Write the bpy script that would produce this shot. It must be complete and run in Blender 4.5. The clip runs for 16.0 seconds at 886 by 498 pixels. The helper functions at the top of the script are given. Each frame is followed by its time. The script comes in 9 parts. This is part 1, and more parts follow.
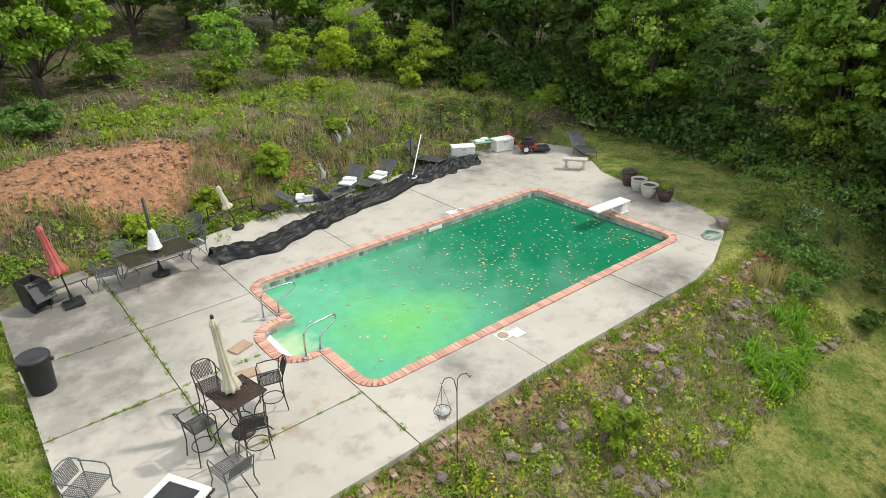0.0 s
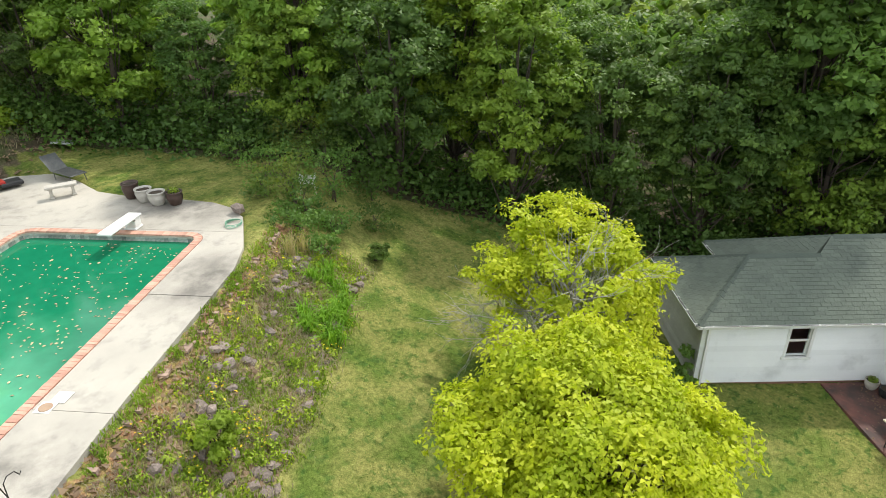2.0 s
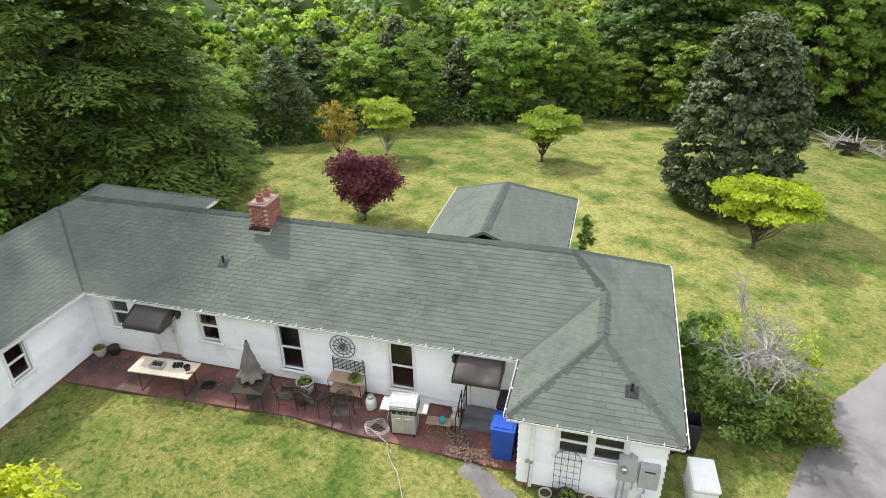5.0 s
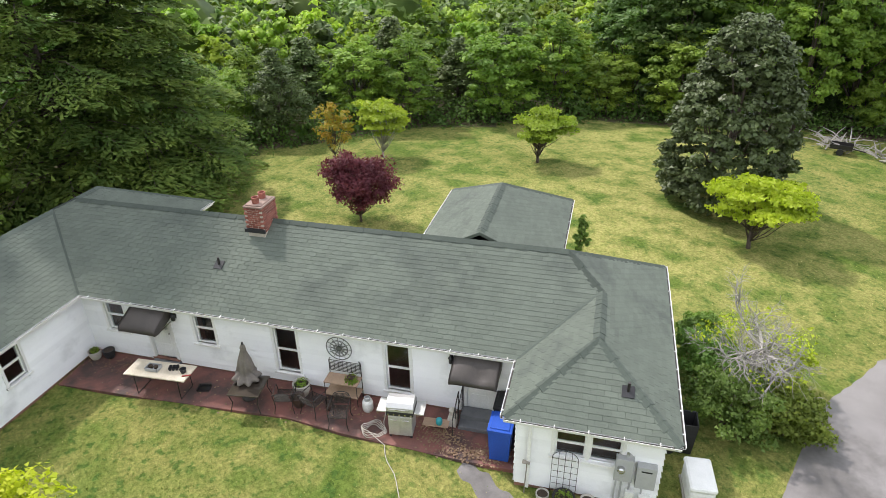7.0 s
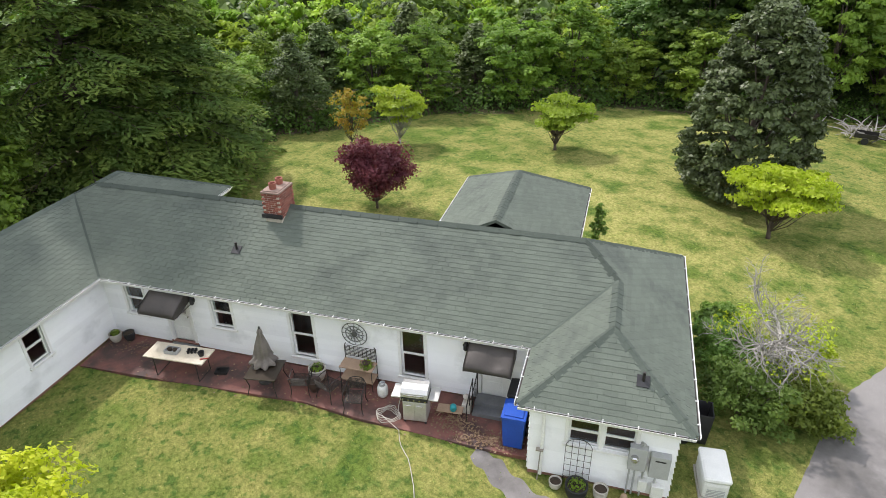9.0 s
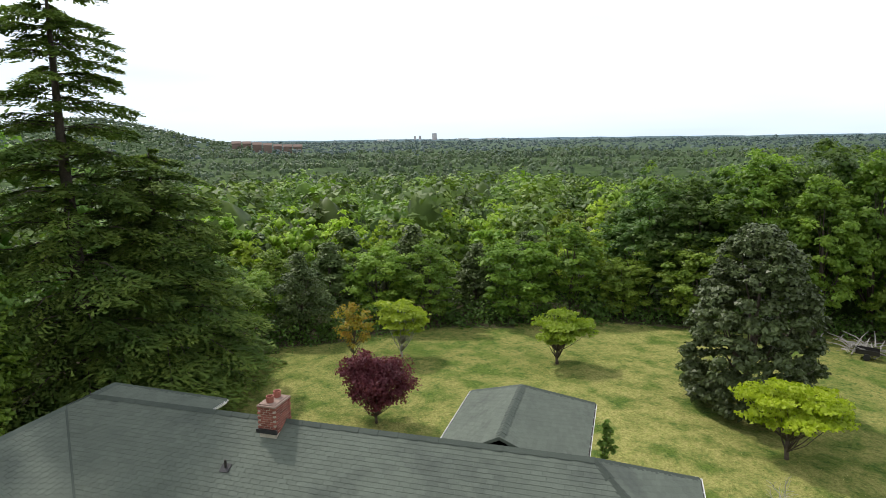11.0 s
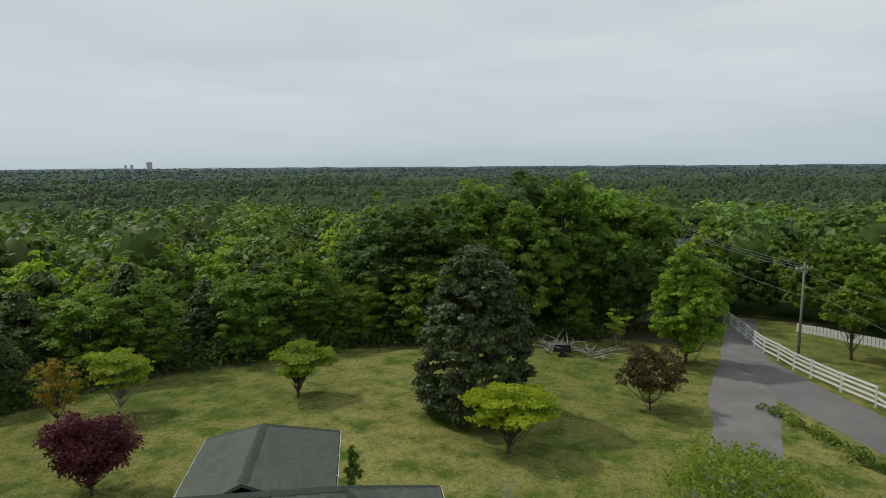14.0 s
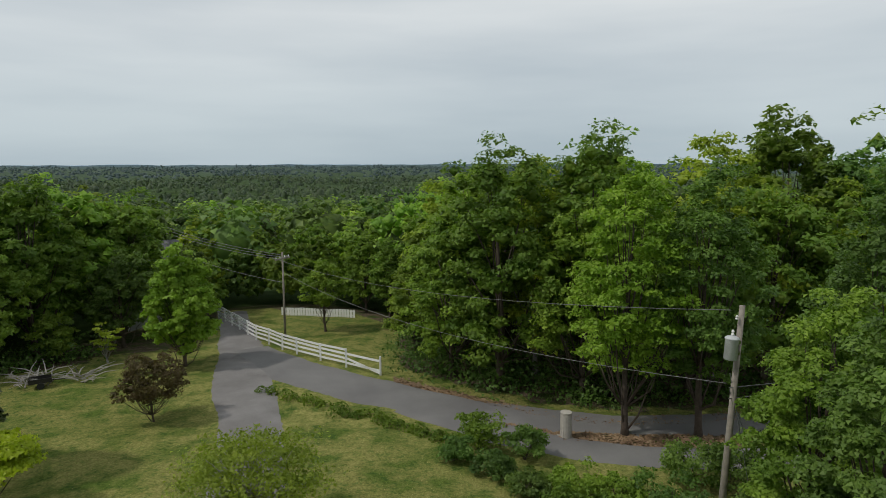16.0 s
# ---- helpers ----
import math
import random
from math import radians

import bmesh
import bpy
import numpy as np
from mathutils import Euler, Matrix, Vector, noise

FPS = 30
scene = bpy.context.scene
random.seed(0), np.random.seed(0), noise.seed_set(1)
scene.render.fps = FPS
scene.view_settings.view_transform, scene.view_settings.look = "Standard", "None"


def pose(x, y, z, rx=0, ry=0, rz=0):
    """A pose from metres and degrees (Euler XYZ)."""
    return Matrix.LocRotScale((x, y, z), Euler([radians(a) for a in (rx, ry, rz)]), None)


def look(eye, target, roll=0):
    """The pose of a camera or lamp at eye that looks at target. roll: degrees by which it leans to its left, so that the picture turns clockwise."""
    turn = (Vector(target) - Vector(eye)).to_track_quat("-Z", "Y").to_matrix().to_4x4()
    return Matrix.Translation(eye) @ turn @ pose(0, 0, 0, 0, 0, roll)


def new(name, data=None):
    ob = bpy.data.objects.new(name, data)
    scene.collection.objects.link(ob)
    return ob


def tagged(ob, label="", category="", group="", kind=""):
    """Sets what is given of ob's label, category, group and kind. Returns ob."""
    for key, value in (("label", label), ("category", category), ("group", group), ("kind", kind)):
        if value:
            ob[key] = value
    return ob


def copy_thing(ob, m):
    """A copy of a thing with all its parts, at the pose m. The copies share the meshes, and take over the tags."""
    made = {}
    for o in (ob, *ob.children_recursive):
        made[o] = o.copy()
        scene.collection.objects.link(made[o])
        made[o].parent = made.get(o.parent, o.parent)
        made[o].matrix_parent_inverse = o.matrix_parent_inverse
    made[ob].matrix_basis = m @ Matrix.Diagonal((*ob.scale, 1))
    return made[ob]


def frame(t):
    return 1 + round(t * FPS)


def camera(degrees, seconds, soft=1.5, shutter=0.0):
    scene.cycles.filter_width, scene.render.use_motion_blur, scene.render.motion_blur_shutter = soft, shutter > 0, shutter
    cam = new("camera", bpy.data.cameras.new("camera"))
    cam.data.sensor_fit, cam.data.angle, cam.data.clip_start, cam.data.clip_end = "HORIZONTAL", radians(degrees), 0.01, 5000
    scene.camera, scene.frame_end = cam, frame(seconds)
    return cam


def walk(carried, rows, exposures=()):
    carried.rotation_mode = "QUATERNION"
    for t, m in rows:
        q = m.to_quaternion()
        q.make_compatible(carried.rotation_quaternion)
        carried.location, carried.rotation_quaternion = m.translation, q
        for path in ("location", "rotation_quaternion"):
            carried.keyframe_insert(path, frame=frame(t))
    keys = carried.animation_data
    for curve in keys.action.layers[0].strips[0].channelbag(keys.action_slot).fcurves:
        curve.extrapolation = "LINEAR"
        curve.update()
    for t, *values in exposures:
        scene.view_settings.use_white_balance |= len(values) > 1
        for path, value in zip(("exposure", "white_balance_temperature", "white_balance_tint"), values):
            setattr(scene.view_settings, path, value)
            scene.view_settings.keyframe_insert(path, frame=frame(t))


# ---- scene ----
cam = camera(70.33, 16.0, 0.85)
EYE = 8.0
ROWS = [
    (0.0, 0.0, -25.48, -1.38), (0.5, -8.27, -25.82, -1.42), (1.0, -20.27, -26.16, -1.32), (1.5, -32.69, -26.41, -0.99),
    (2.0, -45.23, -26.63, -1.02), (2.5, -57.66, -26.94, -1.26), (3.0, -69.94, -27.27, -1.09), (3.5, -82.37, -27.48, -0.94),
    (4.0, -94.84, -27.68, -0.77), (4.5, -107.35, -27.88, -0.59), (5.0, -119.89, -28.25, -0.9), (5.2, -125.01, -28.36, -0.94),
    (5.6, -129.2, -28.4, -0.95), (6.1, -127.6, -28.4, -0.96), (6.7, -122.4, -28.35, -0.97),
    (7.3, -119.09, -28.4, -0.97), (7.5, -118.88, -29.41, -0.96), (8.0, -118.72, -34.0, -1.1), (8.5, -118.63, -34.05, -1.2),
    (9.0, -118.63, -29.29, -1.2), (9.5, -118.71, -24.18, -1.1), (10.0, -118.79, -19.06, -0.92), (10.2, -118.83, -17.01, -0.84),
    (10.7, -118.9, -12.4, -0.75), (11.2, -119.0, -8.9, -0.65), (11.7, -119.9, -7.55, -0.58), (12.0, -121.4, -7.5, -0.53),
    (12.3, -125.42, -7.5, -0.47), (12.5, -130.06, -7.6, -0.34), (13.0, -140.34, -7.63, -0.26), (13.5, -142.93, -7.57, -0.39),
    (14.0, -142.99, -7.57, -0.37), (14.5, -150.58, -7.67, -0.27), (15.0, -162.81, -7.72, -0.21), (15.5, -175.22, -7.76, -0.16),
    (16.0, -187.68, -7.77, -0.14),
]
EXPOSURES = [(0.0, -0.10, 6500, 10), (1.0, -0.02, 6500, 10), (1.5, 0.12, 6500, 10), (2.3, 0.32, 6500, 10), (3.0, 0.44, 6450, 13), (4.5, 0.48, 6350, 17), (5.2, 0.46, 6350, 17), (8.0, 0.32, 6350, 17), (9.0, 0.30, 6350, 17),
             (10.0, 0.48, 6400, 15), (10.2, 0.46, 6400, 15), (12.0, -1.04, 6500, 11), (16.0, -1.14, 6500, 10)]
walk(cam, [(t, pose(0, 0, EYE, 90 + pitch, 0, yaw) @ pose(0, 0, 0, 0, 0, roll)) for t, yaw, pitch, roll in ROWS], EXPOSURES)

# ---- world and sun ----
SUN_AZ, SUN_EL = radians(79), radians(51)      # azimuth clockwise from +y
world = bpy.data.worlds.new("sky")
scene.world = world
world.use_nodes = True
wn, wl = world.node_tree.nodes, world.node_tree.links
wn.clear()
sky = wn.new("ShaderNodeTexSky")
sky.sky_type, sky.sun_disc, sky.sun_elevation, sky.sun_rotation = "NISHITA", False, SUN_EL, SUN_AZ
sky_level = wn.new("ShaderNodeMix"); sky_level.data_type, sky_level.blend_type = "RGBA", "MULTIPLY"
sky_level.inputs[0].default_value = 1.0
sky_level.inputs[7].default_value = (0.11, 0.11, 0.11, 1)
wl.new(sky.outputs[0], sky_level.inputs[6])
coord = wn.new("ShaderNodeTexCoord")
split = wn.new("ShaderNodeSeparateXYZ")
wl.new(coord.outputs["Generated"], split.inputs[0])
squash = wn.new("ShaderNodeMapping")
squash.inputs["Scale"].default_value = (1.0, 1.0, 7.0)
wl.new(coord.outputs["Generated"], squash.inputs[0])
cloud = wn.new("ShaderNodeTexNoise")
cloud.inputs["Scale"].default_value, cloud.inputs["Detail"].default_value, cloud.inputs["Roughness"].default_value = 1.1, 5.0, 0.5
wl.new(squash.outputs[0], cloud.inputs["Vector"])
tone = wn.new("ShaderNodeValToRGB")
tone.color_ramp.elements[0].position, tone.color_ramp.elements[0].color = 0.36, (0.95, 1.02, 1.07, 1)
tone.color_ramp.elements[1].position, tone.color_ramp.elements[1].color = 0.62, (1.22, 1.26, 1.27, 1)
wl.new(cloud.outputs["Fac"], tone.inputs[0])
low = wn.new("ShaderNodeValToRGB")
low.color_ramp.elements[0].position, low.color_ramp.elements[0].color = 0.0, (0.98, 1.12, 1.20, 1)
low.color_ramp.elements[1].position, low.color_ramp.elements[1].color = 1.0, (1.12, 1.13, 1.14, 1)
band = low.color_ramp.elements.new(0.22); band.color = (1.42, 1.45, 1.46, 1)
band = low.color_ramp.elements.new(0.5); band.color = (1.27, 1.29, 1.30, 1)
wl.new(split.outputs[2], low.inputs[0])
grade = wn.new("ShaderNodeMix"); grade.data_type, grade.blend_type = "RGBA", "MULTIPLY"
grade.inputs[0].default_value = 1.0
wl.new(tone.outputs[0], grade.inputs[6]); wl.new(low.outputs[0], grade.inputs[7])
veil = wn.new("ShaderNodeMix"); veil.data_type = "RGBA"
veil.inputs[0].default_value = 0.9
wl.new(sky_level.outputs[2], veil.inputs[6]); wl.new(grade.outputs[2], veil.inputs[7])
back = wn.new("ShaderNodeBackground"); back.inputs[1].default_value = 0.96
wl.new(veil.outputs[2], back.inputs[0])
wout = wn.new("ShaderNodeOutputWorld"); wl.new(back.outputs[0], wout.inputs[0])

sun = new("sun", bpy.data.lights.new("sun", "SUN"))
sun.data.energy, sun.data.angle, sun.data.color = 3.5, radians(3.0), (1.0, 0.95, 0.86)
sun_way = Vector((math.sin(SUN_AZ) * math.cos(SUN_EL), math.cos(SUN_AZ) * math.cos(SUN_EL), math.sin(SUN_EL)))
sun.matrix_world = look(sun_way * 60, (0, 0, 0))


# ---- materials ----
def nodes_of(name):
    m = bpy.data.materials.new(name)
    m.use_nodes = True
    n, l = m.node_tree.nodes, m.node_tree.links
    return m, n, l, n["Principled BSDF"]


def noise_node(n, l, coords, scale, detail=5.0, rough=0.6):
    t = n.new("ShaderNodeTexNoise")
    t.inputs["Scale"].default_value, t.inputs["Detail"].default_value, t.inputs["Roughness"].default_value = scale, detail, rough
    l.new(coords, t.inputs["Vector"])
    return t.outputs["Fac"]


def mix_node(n, l, fac, a, b, kind="MIX"):
    m = n.new("ShaderNodeMix")
    m.data_type, m.blend_type = "RGBA", kind
    for slot, v in ((0, fac), (6, a), (7, b)):
        if hasattr(v, "links"):
            l.new(v, m.inputs[slot])
        elif slot == 0:
            m.inputs[0].default_value = v
        else:
            m.inputs[slot].default_value = (*v, 1) if len(v) == 3 else v
    return m.outputs[2]


def ramp_node(n, l, fac, lo, hi):
    r = n.new("ShaderNodeMapRange")
    r.inputs[1].default_value, r.inputs[2].default_value = lo, hi
    l.new(fac, r.inputs[0])
    return r.outputs[0]


def mat(name, c1, c2=None, scale=4.0, fine=60.0, rough=0.7, metal=0.0, bump=0.15, vary=0.0, stain=None, stain_at=(0.55, 0.7), stain_scale=1.2, coords="Object", spec=0.4, grain=0.35):
    """A surface with two scales of colour, optional stains, and fine relief."""
    m, n, l, p = nodes_of(name)
    c2 = c2 or tuple(min(1, c * 0.75) for c in c1)
    co = n.new("ShaderNodeTexCoord").outputs[coords]
    big, small = noise_node(n, l, co, scale), noise_node(n, l, co, fine, 3.0)
    col = mix_node(n, l, ramp_node(n, l, big, 0.3, 0.7), c1, c2)
    col = mix_node(n, l, grain, col, mix_node(n, l, ramp_node(n, l, small, 0.3, 0.7), (0.62, 0.62, 0.62), (1.35, 1.35, 1.35)), "MULTIPLY")
    if stain:
        patch = ramp_node(n, l, noise_node(n, l, co, stain_scale, 7.0, 0.65), *stain_at)
        col = mix_node(n, l, patch, col, stain)
    if vary:
        isl, obj = n.new("ShaderNodeNewGeometry").outputs["Random Per Island"], n.new("ShaderNodeObjectInfo").outputs["Random"]
        s = n.new("ShaderNodeMath"); s.operation = "ADD"; l.new(isl, s.inputs[0]); l.new(obj, s.inputs[1])
        f = n.new("ShaderNodeMath"); f.operation = "FRACT"; l.new(s.outputs[0], f.inputs[0])
        r = n.new("ShaderNodeMapRange"); r.inputs[3].default_value, r.inputs[4].default_value = 1 - vary, 1 + vary
        l.new(f.outputs[0], r.inputs[0])
        col = mix_node(n, l, 1.0, col, r.outputs[0], "MULTIPLY")
    l.new(col, p.inputs["Base Color"])
    p.inputs["Roughness"].default_value, p.inputs["Metallic"].default_value, p.inputs["Specular IOR Level"].default_value = rough, metal, spec
    if bump:
        b = n.new("ShaderNodeBump"); b.inputs["Strength"].default_value, b.inputs["Distance"].default_value = bump, 0.02
        l.new(small, b.inputs["Height"]); l.new(b.outputs[0], p.inputs["Normal"])
    return m


def leaf_mat(name, c1, c2, c3=None, rough=0.55, through_light=0.41, spec=0.3, patches=0.55, tone=0.0, vary=True):
    """Leaves: colour varied from leaf to leaf, from tree to tree and over the crown, some light passing through."""
    m, n, l, p = nodes_of(name)
    isl, obj = n.new("ShaderNodeNewGeometry").outputs["Random Per Island"], n.new("ShaderNodeObjectInfo").outputs["Random"]
    co = n.new("ShaderNodeTexCoord").outputs["Object"]
    col = mix_node(n, l, isl, c1, c2)
    patch = ramp_node(n, l, noise_node(n, l, co, patches, 3.0), 0.36, 0.64)
    col = mix_node(n, l, patch, col, c3 or tuple(c * 0.75 for c in c1))
    if tone:                                        # one value for each crown of a far wood
        t = n.new("ShaderNodeAttribute"); t.attribute_name = "tone"
        obj = t.outputs["Fac"]
    r = n.new("ShaderNodeMapRange"); r.inputs[3].default_value, r.inputs[4].default_value = (1.05 - tone, 1.05 + tone) if tone else (0.72, 1.22)
    l.new(obj, r.inputs[0])
    if vary:
        col = mix_node(n, l, 1.0, col, r.outputs[0], "MULTIPLY")
    turn = n.new("ShaderNodeMath"); turn.operation = "MULTIPLY_ADD"; turn.inputs[1].default_value, turn.inputs[2].default_value = 7.31, 0.19
    l.new(obj, turn.inputs[0])
    wrap = n.new("ShaderNodeMath"); wrap.operation = "FRACT"; l.new(turn.outputs[0], wrap.inputs[0])
    hue = n.new("ShaderNodeMapRange"); hue.inputs[3].default_value, hue.inputs[4].default_value = 0.486, 0.508
    l.new(wrap.outputs[0], hue.inputs[0])
    shift = n.new("ShaderNodeHueSaturation"); l.new(hue.outputs[0], shift.inputs["Hue"]); l.new(col, shift.inputs["Color"])
    col = shift.outputs[0] if vary else col
    l.new(col, p.inputs["Base Color"])
    p.inputs["Roughness"].default_value, p.inputs["Specular IOR Level"].default_value = rough, spec
    t = n.new("ShaderNodeBsdfTranslucent"); l.new(mix_node(n, l, 1.0, col, (1.14, 1.28, 0.70), "MULTIPLY"), t.inputs[0])
    mx = n.new("ShaderNodeMixShader"); mx.inputs[0].default_value = through_light
    l.new(p.outputs[0], mx.inputs[1]); l.new(t.outputs[0], mx.inputs[2])
    l.new(mx.outputs[0], n["Material Output"].inputs[0])
    return m


def glass_mat(name):
    m, n, l, p = nodes_of(name)
    p.inputs["Base Color"].default_value = (0.8, 0.85, 0.85, 1)
    p.inputs["Roughness"].default_value, p.inputs["Transmission Weight"].default_value, p.inputs["IOR"].default_value = 0.02, 1.0, 1.45
    return m


def ground_mat():
    """Lawn, woodland litter, red clay, dry grass and haze-tinted far woods, mixed by the sheet's own cover values."""
    m, n, l, p = nodes_of("ground_cover")
    co = n.new("ShaderNodeTexCoord").outputs["Object"]
    def cover(key):
        a = n.new("ShaderNodeAttribute"); a.attribute_name = key
        return a.outputs["Fac"]
    big, mid, fine, blade = (noise_node(n, l, co, s, d) for s, d in ((0.13, 4.0), (0.7, 6.0), (3.2, 7.0), (30.0, 4.0)))
    clump = noise_node(n, l, co, 9.0, 5.0, 0.7)
    grass = mix_node(n, l, ramp_node(n, l, mid, 0.40, 0.60), (0.090, 0.134, 0.024), (0.194, 0.192, 0.056))
    grass = mix_node(n, l, ramp_node(n, l, big, 0.50, 0.72), grass, (0.144, 0.168, 0.040))
    grass = mix_node(n, l, ramp_node(n, l, fine, 0.53, 0.62), grass, (0.056, 0.104, 0.020))
    dry = mix_node(n, l, ramp_node(n, l, fine, 0.35, 0.7), (0.315, 0.290, 0.102), (0.220, 0.240, 0.062))
    patch = n.new("ShaderNodeMath"); patch.operation = "MULTIPLY"
    l.new(cover("dry"), patch.inputs[0]); l.new(ramp_node(n, l, mid, 0.36, 0.58), patch.inputs[1])
    col = mix_node(n, l, patch.outputs[0], grass, dry)
    litter = mix_node(n, l, ramp_node(n, l, fine, 0.35, 0.65), (0.072, 0.056, 0.038), (0.150, 0.116, 0.080))
    litter = mix_node(n, l, ramp_node(n, l, mid, 0.44, 0.62), litter, (0.055, 0.082, 0.020))
    def edged(key):
        s = n.new("ShaderNodeMath"); s.operation = "ADD"; l.new(cover(key), s.inputs[0])
        o = n.new("ShaderNodeMath"); o.operation = "MULTIPLY_ADD"; o.inputs[1].default_value, o.inputs[2].default_value = 0.9, -0.45
        l.new(fine, o.inputs[0]); l.new(o.outputs[0], s.inputs[1])
        return ramp_node(n, l, s.outputs[0], 0.4, 0.6)
    col = mix_node(n, l, edged("litter"), col, litter)
    clay = mix_node(n, l, ramp_node(n, l, fine, 0.3, 0.7), (0.42, 0.215, 0.115), (0.22, 0.120, 0.075))
    col = mix_node(n, l, edged("clay"), col, clay)
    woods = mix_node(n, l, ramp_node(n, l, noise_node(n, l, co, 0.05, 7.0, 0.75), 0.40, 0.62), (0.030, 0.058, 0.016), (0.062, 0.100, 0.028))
    # distance haze is painted into the far ground, paler first, then blue
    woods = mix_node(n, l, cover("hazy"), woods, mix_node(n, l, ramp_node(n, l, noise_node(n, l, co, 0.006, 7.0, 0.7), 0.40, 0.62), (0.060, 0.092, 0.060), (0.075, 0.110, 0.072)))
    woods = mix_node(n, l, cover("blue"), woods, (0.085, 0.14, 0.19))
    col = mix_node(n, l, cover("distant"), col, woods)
    col = mix_node(n, l, 0.5, col, mix_node(n, l, ramp_node(n, l, blade, 0.3, 0.7), (0.5, 0.5, 0.5), (1.5, 1.5, 1.5)), "MULTIPLY")
    col = mix_node(n, l, 0.8, col, mix_node(n, l, ramp_node(n, l, clump, 0.34, 0.66), (0.52, 0.58, 0.48), (1.42, 1.38, 1.46)), "MULTIPLY")
    l.new(col, p.inputs["Base Color"])
    p.inputs["Roughness"].default_value, p.inputs["Specular IOR Level"].default_value = 0.95, 0.1
    b = n.new("ShaderNodeBump"); b.inputs["Strength"].default_value, b.inputs["Distance"].default_value = 0.6, 0.06
    l.new(blade, b.inputs["Height"]); l.new(b.outputs[0], p.inputs["Normal"])
    return m


def water_mat():
    """Turbid green pool water with paler clouds of algae, thickest over the shallow end."""
    m, n, l, p = nodes_of("green_water")
    co = n.new("ShaderNodeTexCoord").outputs["Object"]
    sp = n.new("ShaderNodeSeparateXYZ"); l.new(co, sp.inputs[0])
    wob = noise_node(n, l, co, 0.35, 3.0)
    s = n.new("ShaderNodeMath"); s.operation = "MULTIPLY_ADD"; s.inputs[1].default_value = 7.0; l.new(wob, s.inputs[0]); l.new(sp.outputs[0], s.inputs[2])
    deep = ramp_node(n, l, s.outputs[0], 10.5, 15.5)
    col = mix_node(n, l, deep, (0.085, 0.38, 0.21), (0.008, 0.165, 0.080))
    near = n.new("ShaderNodeVectorMath"); near.operation = "DISTANCE"; near.inputs[1].default_value = (7.4, 11.0, 0)
    l.new(co, near.inputs[0])
    d = n.new("ShaderNodeMath"); d.operation = "MULTIPLY_ADD"; d.inputs[1].default_value = 3.0; l.new(noise_node(n, l, co, 0.8, 4.0), d.inputs[0]); l.new(near.outputs["Value"], d.inputs[2])
    glow = ramp_node(n, l, d.outputs[0], 3.6, 1.9)
    col = mix_node(n, l, glow, col, (0.115, 0.42, 0.12))
    stair = n.new("ShaderNodeVectorMath"); stair.operation = "DISTANCE"; stair.inputs[1].default_value = (4.7, 11.72, LEVEL)      # thin water over the white steps
    l.new(co, stair.inputs[0])
    thin = n.new("ShaderNodeMath"); thin.operation = "MULTIPLY_ADD"; thin.inputs[1].default_value = 0.9; l.new(noise_node(n, l, co, 2.5, 4.0), thin.inputs[0]); l.new(stair.outputs["Value"], thin.inputs[2])
    col = mix_node(n, l, ramp_node(n, l, thin.outputs[0], 1.30, 0.75), col, (0.36, 0.52, 0.30))
    col = mix_node(n, l, 0.25, col, mix_node(n, l, ramp_node(n, l, noise_node(n, l, co, 3.0, 5.0), 0.35, 0.65), (0.75, 0.75, 0.75), (1.25, 1.25, 1.25)), "MULTIPLY")
    l.new(col, p.inputs["Base Color"])
    p.inputs["Roughness"].default_value, p.inputs["IOR"].default_value = 0.08, 1.33
    b = n.new("ShaderNodeBump"); b.inputs["Strength"].default_value, b.inputs["Distance"].default_value = 0.05, 0.02
    l.new(noise_node(n, l, co, 5.0, 2.0), b.inputs["Height"]); l.new(b.outputs[0], p.inputs["Normal"])
    return m


